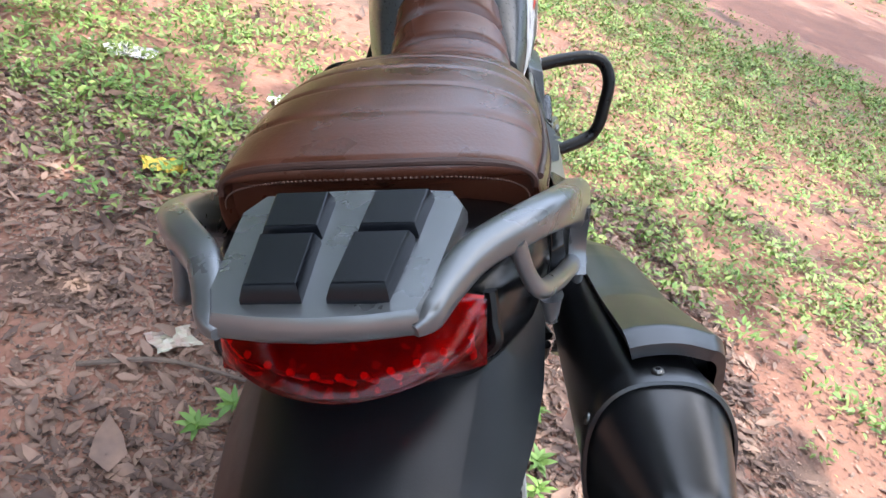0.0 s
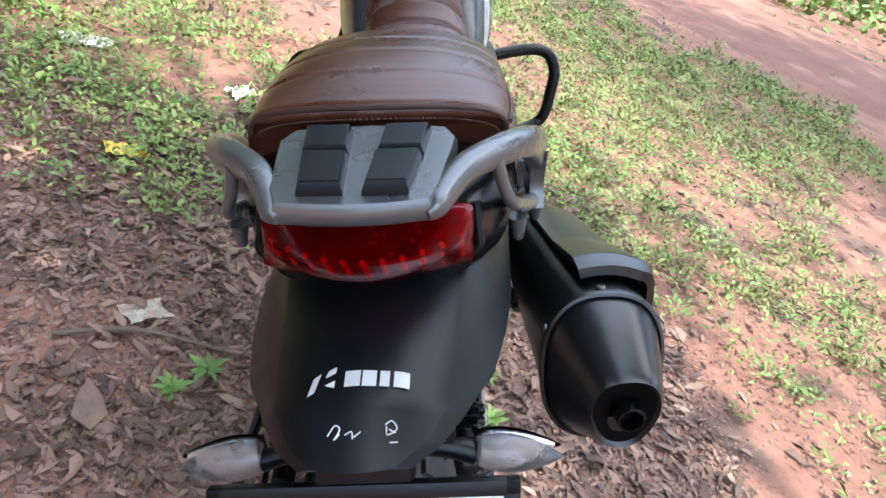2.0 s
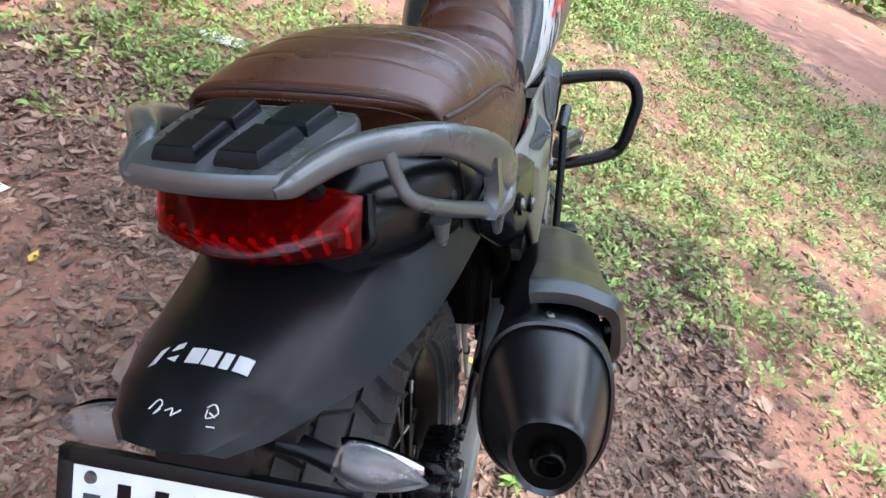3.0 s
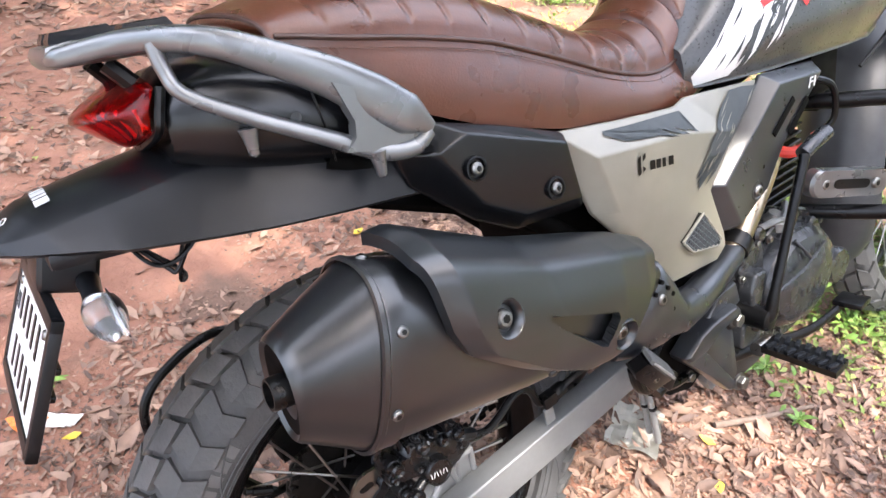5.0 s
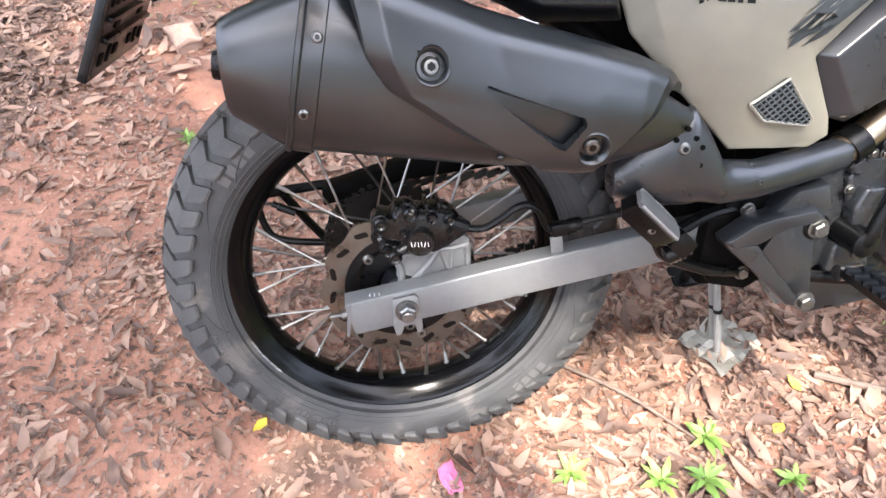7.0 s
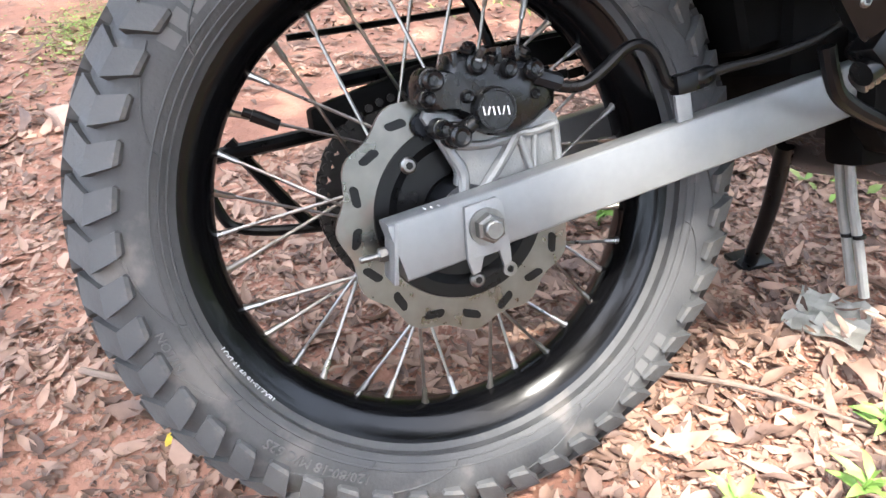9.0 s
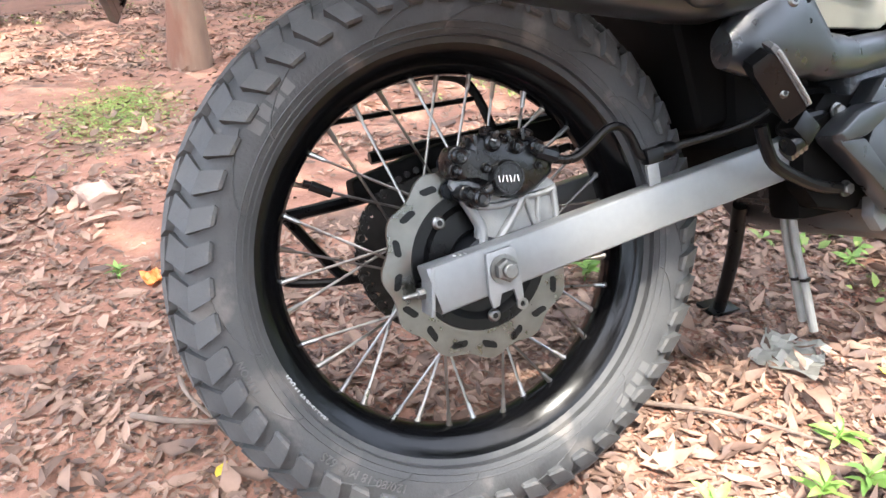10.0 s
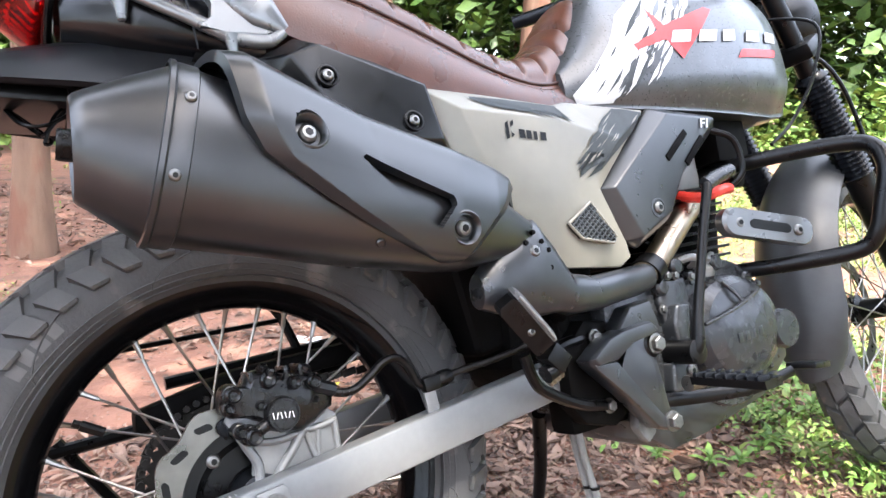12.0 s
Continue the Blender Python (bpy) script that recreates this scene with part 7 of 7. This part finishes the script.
part("pillion_bracket", tube([(0.16, 0.310, 0.425), (0.158, 0.318, 0.400), (0.155, 0.332, 0.380), (0.150, 0.370, 0.359), (0.146, 0.408, 0.344), (0.140, 0.448, 0.3356)], 0.0075, 10), M_BLACK, heel)
part("pivot_cover", prism([(0.388, 0.345), (0.392, 0.418), (0.43, 0.452), (0.50, 0.44), (0.52, 0.34), (0.46, 0.305), (0.41, 0.318)], 0.112, 0.140, 0.006), M_DEEP, bike, "black pivot cover")
part("inner_hugger", prism([(0.335, 0.40), (0.345, 0.60), (0.42, 0.66), (0.50, 0.60), (0.52, 0.36), (0.40, 0.345)], -0.075, 0.095, 0.02), M_DEEP, bike, "black inner splash guard")
part("frame_plate", box((0.05, 0.13, 0.16), (0.09, 0.47, 0.38), (0, 0, 0), 0.012), M_DEEP, bike, "black pivot plate")
# pillion peg, folded up
a, b = V(0.225, 0.246, 0.494), V(0.205, 0.315, 0.424)
d = (b - a).normalized()
side = V(0.50, 0.66, 0.60)
side = (side - d * side.dot(d)).normalized()
oth = d.cross(side)
bm = bmesh.new()
rings(bm, [[a + d * t + side * u * k + oth * w * k for u, w in ((0.0120, 0.0115), (-0.0135, 0.0115), (-0.0135, -0.0115), (0.0120, -0.0115))] for t, k in ((0.0, 0.70), (0.007, 1.0), (0.074, 1.0), (0.082, 0.85))])
peg = part("pillion_footrest", bevel(bm, 0.004), M_BLACK, bike, "black folded pillion footrest")
bm = bmesh.new()
rings(bm, [[a + d * t + side * (0.0115 + u * k) + oth * w * k for u, w in ((0.0, 0.0128), (0.0062, 0.0116), (0.0080, 0.006), (0.0080, -0.006), (0.0062, -0.0116), (0.0, -0.0128))] for t, k in ((-0.003, 0.62), (0.001, 0.88), (0.008, 1.0), (0.072, 1.0), (0.080, 0.85))])
tread = part("peg_tread", bevel(bm, 0.0015), M_RUBBER, peg, "grey worn rubber tread")
for w in (-0.0125, 0.0125):
    part("tread_lip", tube([a + d * 0.002 + side * 0.0150 + oth * w * 0.86, a + d * 0.010 + side * 0.0158 + oth * w, a + d * 0.070 + side * 0.0158 + oth * w, a + d * 0.078 + side * 0.0145 + oth * w * 0.9], 0.0017, 8, 4), M_HOSE, tread)
part("peg_spring", lathe([(-0.010, 0.010), (-0.008, 0.0115), (-0.006, 0.010), (-0.003, 0.0115), (0.0, 0.010), (0.003, 0.0115), (0.006, 0.010), (0.009, 0.0115), (0.012, 0.009)], (0.182, 0.330, 0.398), (0.3, 0.8, 0.5), 16), M_STEEL, peg, "steel return spring")
part("peg_clevis", box((0.026, 0.030, 0.026), (0.190, 0.330, 0.418), (-45, 0, 0), 0.004), M_BLACK, peg)
part("peg_pivot", lathe([(-0.012, 0.011), (0.012, 0.011)], (0.19, 0.325, 0.405), (0, 1, 0.4), 16), M_BLACK, peg)
bolt(a + d * 0.048 - oth * 0.0095 * (1 if oth.x < 0 else -1), (1, -0.1, 0), 0.0052, peg, "dome")
# rider's peg
a, b = V(0.192, 0.572, 0.350), V(0.292, 0.580, 0.345)
d = (b - a).normalized()
fw = V(0, 1, 0) - d * d.y
up = fw.cross(d).normalized() * -1
bm = bmesh.new()
rings(bm, [[a + d * t + fw * u + V(0, 0, w) for u, w in ((0.021, 0.006), (-0.021, 0.006), (-0.019, -0.005), (0.019, -0.005))] for t in (0, 0.105)])
rpeg = part("rider_footrest", bevel(bm, 0.004), M_BLACK, bike, "black rubber-topped footrest")
for k in range(7):
    for u in (-0.012, 0.012):
        p = a + d * (0.010 + 0.0145 * k) + fw * u + V(0, 0, 0.008)
        bm = bmesh.new()
        bmesh.ops.create_cube(bm, size=1.0, matrix=Matrix.Translation(p) @ Matrix.Rotation(0.3 if u > 0 else -0.3, 4, "Z") @ Matrix.Diagonal((0.008, 0.018, 0.008, 1)))
        part("tread_rib", bevel(bm, 0.002), M_PAD, rpeg)
part("peg_pivot", lathe([(-0.016, 0.011), (0.016, 0.011)], (0.186, 0.570, 0.346), (0, 1, 0), 14), M_STEEL, rpeg)
# rear brake pedal and kick lever
pedal = part("brake_pedal", tube([(0.15, 0.53, 0.325), (0.165, 0.61, 0.318), (0.19, 0.69, 0.316), (0.20, 0.765, 0.327)], [0.010, 0.010, 0.009, 0.008], 10, flat=0.6), M_BLACK, bike, "black brake pedal")
part("pedal_pad", box((0.045, 0.050, 0.010), (0.206, 0.798, 0.330), (-6, 0, 8), 0.003), M_BLACK, pedal)
kick = part("kick_lever", tube([(0.180, 0.582, 0.385), (0.188, 0.586, 0.398), (0.190, 0.592, 0.43), (0.189, 0.616, 0.494), (0.188, 0.640, 0.557), (0.186, 0.662, 0.606), (0.184, 0.667, 0.617)], [0.013, 0.0105, 0.0075, 0.007, 0.007, 0.0075, 0.008], 12), M_BLACK, bike, "black kick-start lever")
part("kick_rubber", tube([(0.182, 0.667, 0.617), (0.184, 0.694, 0.628), (0.186, 0.724, 0.636)], [0.011, 0.0115, 0.011], 14), M_ENGINE, kick, "ribbed grey rubber")
part("kick_boss", lathe([(0.12, 0.018), (0.19, 0.018), (0.192, 0.014)], (0, 0.582, 0.385), n=18), M_BLACK, kick)
# side stand and hoses
stand = part("side_stand", tube([(-0.08, 0.50, 0.30), (-0.15, 0.54, 0.20), (-0.235, 0.58, 0.092)], [0.012, 0.012, 0.011], 12), M_BLACK, bike, "black side stand")
part("stand_foot", box((0.05, 0.06, 0.008), (-0.245, 0.585, 0.090), (0, 19, 0), 0.003), M_BLACK, stand)
for k in range(2):
    h = part("drain_hose", tube([(0.02 + 0.014 * k, 0.478, 0.32), (0.02 + 0.014 * k, 0.484, 0.25), (0.02 + 0.016 * k, 0.494, 0.19), (0.02 + 0.018 * k, 0.503, 0.135 - 0.012 * k)], 0.0058, 10), M_HOSE, bike, "grey drain hose")
    part("cable_tie", lathe([(-0.002, 0.0075), (0.002, 0.0075)], (0.022 + 0.016 * k, 0.492, 0.20), (0, -0.1, 1), 10), M_BLACK, h)

# crash bar with slider
LOOP = [(0.03, 0.79, 0.650), (0.14, 0.822, 0.655), (0.22, 0.862, 0.656), (0.285, 0.889, 0.651), (0.315, 0.890, 0.634), (0.326, 0.882, 0.600), (0.318, 0.872, 0.555), (0.308, 0.864, 0.515), (0.285, 0.857, 0.491), (0.22, 0.820, 0.484), (0.12, 0.775, 0.482), (0.04, 0.76, 0.48)]
bar = part("crash_bar", tube(LOOP, 0.0125, 14), M_BLACK, bike, "black tubular crash bar")
part("crash_bar", tube([(0.07 - x, y, z) for x, y, z in LOOP], 0.0125, 14), M_BLACK, bike, "black tubular crash bar")
a, b = V(0.178, 0.690, 0.564), V(0.218, 0.852, 0.525)
d = (b - a).normalized()
bm = bmesh.new()
out = V(0.97, -0.24, 0.0)
upv = d.cross(out).normalized() * -1
loop = []
for k in range(28):
    t = 2 * math.pi * k / 28
    u = (0.062 if math.cos(t) > 0 else -0.062) + 0.022 * math.cos(t)
    loop.append((u, 0.022 * math.sin(t)))
mid = (a + b) / 2
rings(bm, [[mid + d * u * k + upv * w * k + out * t for u, w in loop] for t, k in ((-0.012, 1.0), (0.004, 1.0), (0.008, 0.94))])
slider = part("frame_slider", bevel(bm, 0.002, 2, 40), M_SILVER, bar, "grey cast slider")
bm = bmesh.new()
rings(bm, [[mid + d * u * 0.45 + upv * w * 0.34 + out * t for u, w in loop] for t in (0.002, 0.0088)])
part("slot", bm, M_BLACK, slider)
bolt(V(0.183, 0.720, 0.556) + out * 0.006, out, 0.009, slider, "dome")
bolt(V(0.211, 0.819, 0.533) + out * 0.006, out, 0.009, slider, "dome")

before_front = set(bike.children)
# front wheel, fork, mudguard, bars
front_tyre, _ = tyre(FX, 0.348, 0.2667, 0.046, 30, "dusty black block-tread front tyre", "front_tyre")
front_rim = rim(FX, 0.2667, 0.028, "front_rim", "gloss black spoked front rim")
spokes(front_rim, FX, 0.2667, 0.030, 0.035, 32)
part("front_hub", lathe([(-0.05, 0.02), (-0.045, 0.036), (-0.03, 0.036), (-0.025, 0.022), (0.025, 0.022), (0.03, 0.036), (0.045, 0.036), (0.05, 0.02)], FX, n=28), M_BLACK, bike, "black front hub")
part("front_disc", lathe([(-0.060, 0.138), (-0.060, 0.11), (-0.056, 0.11), (-0.056, 0.138)], FX, n=60, closed=True), M_DISC, bike, "steel front brake disc")
rake = V(0, -0.455, 0.89).normalized()
for s in (1, -1):
    low = FX + V(s * 0.095, -0.03, 0.0)
    leg = part("fork_leg", lathe([(-0.05, 0.022), (-0.03, 0.027), (0.30, 0.027), (0.32, 0.029), (0.33, 0.022)], low, rake, 22), M_BLACK, bike, "black fork leg")
    part("stanchion", lathe([(0.30, 0.0185), (0.80, 0.0185)], low, rake, 20), M_BLACK, leg)
    prof = []
    for k in range(45):
        h = 0.315 + 0.0052 * k
        prof.append((h, 0.0335 if k % 2 else 0.0275))
    part("fork_gaiter", lathe([(0.31, 0.024)] + prof + [(0.55, 0.024)], low, rake, 24), M_PAD, leg, "black ribbed rubber gaiter", angle=50)
    part("fork_clamp", box((0.075, 0.075, 0.035), low + rake * 0.60, (27, 0, 0), 0.012), M_BLACK, leg)
part("lower_yoke", box((0.24, 0.06, 0.035), FX + V(0, -0.03, 0) + rake * 0.60, (27, 0, 0), 0.01), M_BLACK, bike, "black lower yoke")
part("headstock", tube([FX + V(0, -0.08, 0) + rake * 0.56, FX + V(0, -0.08, 0) + rake * 0.80], 0.03, 18, 1, smooth=False), M_BLACK, bike, "black headstock")
bm = bmesh.new()
loops = []
for k in range(25):
    a = radians(-104 + 6.2 * k)
    r = 0.405
    row = []
    for i in range(15):
        u = -1 + 2 * i / 14
        rr = r - 0.050 * abs(u) ** 2.4
        row.append(FX + V(0.088 * u * float(np.interp(k, [0, 1, 3, 22, 24], [0.45, 0.72, 0.94, 1.0, 0.6])), rr * math.sin(a), rr * math.cos(a)))
    inner = [FX + (p - FX) * 0.985 for p in row[::-1]]
    loops.append(row + inner)
rings(bm, loops)
part("front_mudguard", bm, M_GUARD, bike, "dark grey front mudguard", angle=50)
part("brake_line", tube([(0.02, 1.03, 0.98), (0.07, 1.10, 0.93), (0.12, 1.20, 0.84), (0.125, 1.26, 0.70), (0.12, 1.31, 0.56)], 0.0045, 8), M_BLACK, bike, "black brake line")
part("clutch_cable", tube([(0.05, 1.05, 0.96), (0.16, 1.06, 0.90), (0.15, 1.02, 0.80), (0.12, 0.96, 0.72), (0.10, 0.90, 0.68)], 0.0032, 8), M_BLACK, bike, "black control cable")
# the front end is turned to the left about the steering axis
STEER_AT = FX + V(0, -0.08, 0) + rake * 0.6
TURN = Matrix.Translation(STEER_AT) @ Matrix.Rotation(radians(9), 4, rake) @ Matrix.Translation(-STEER_AT)
for ob in set(bike.children) - before_front:
    ob.matrix_basis = TURN @ ob.matrix_basis
bars = part("handlebar", tube([(-0.36, 0.815, 1.115), (-0.24, 0.90, 1.12), (-0.12, 1.02, 1.08), (0.14, 1.04, 1.08), (0.30, 0.98, 1.13), (0.44, 0.93, 1.13)], 0.011, 12), M_BLACK, bike, "black wide handlebar")
for s in (1, -1):
    part("grip", tube([(0.45, 0.925, 1.13), (0.32, 0.972, 1.13)] if s > 0 else [(-0.362, 0.814, 1.115), (-0.26, 0.886, 1.119)], 0.0165, 14, 1, smooth=False), M_PAD, bars, "black rubber grip")
    part("lever", tube([(0.30, 1.01, 1.11), (0.38, 1.00, 1.11), (0.44, 0.965, 1.115)] if s > 0 else [(-0.20, 0.96, 1.10), (-0.28, 0.91, 1.10), (-0.35, 0.855, 1.10)], [0.007, 0.006, 0.006], 8), M_BLACK, bars)
part("instrument_pod", box((0.15, 0.06, 0.12), (0, 1.14, 1.08), (-30, 0, 0), 0.02, 3), M_BLACK, bike, "black instrument pod")
part("headlamp", lathe([(-0.06, 0.05), (0.0, 0.085), (0.05, 0.085), (0.055, 0.0)], (0, 1.20, 0.98), (0, 1, 0), 28), M_BLACK, bike, "round black headlamp")

# nothing lies deeper than a part of a part
for ob in list(bike.children_recursive):
    if ob.parent.parent not in (None, bike) and ob.parent.parent.parent is bike:
        ob.parent = ob.parent.parent
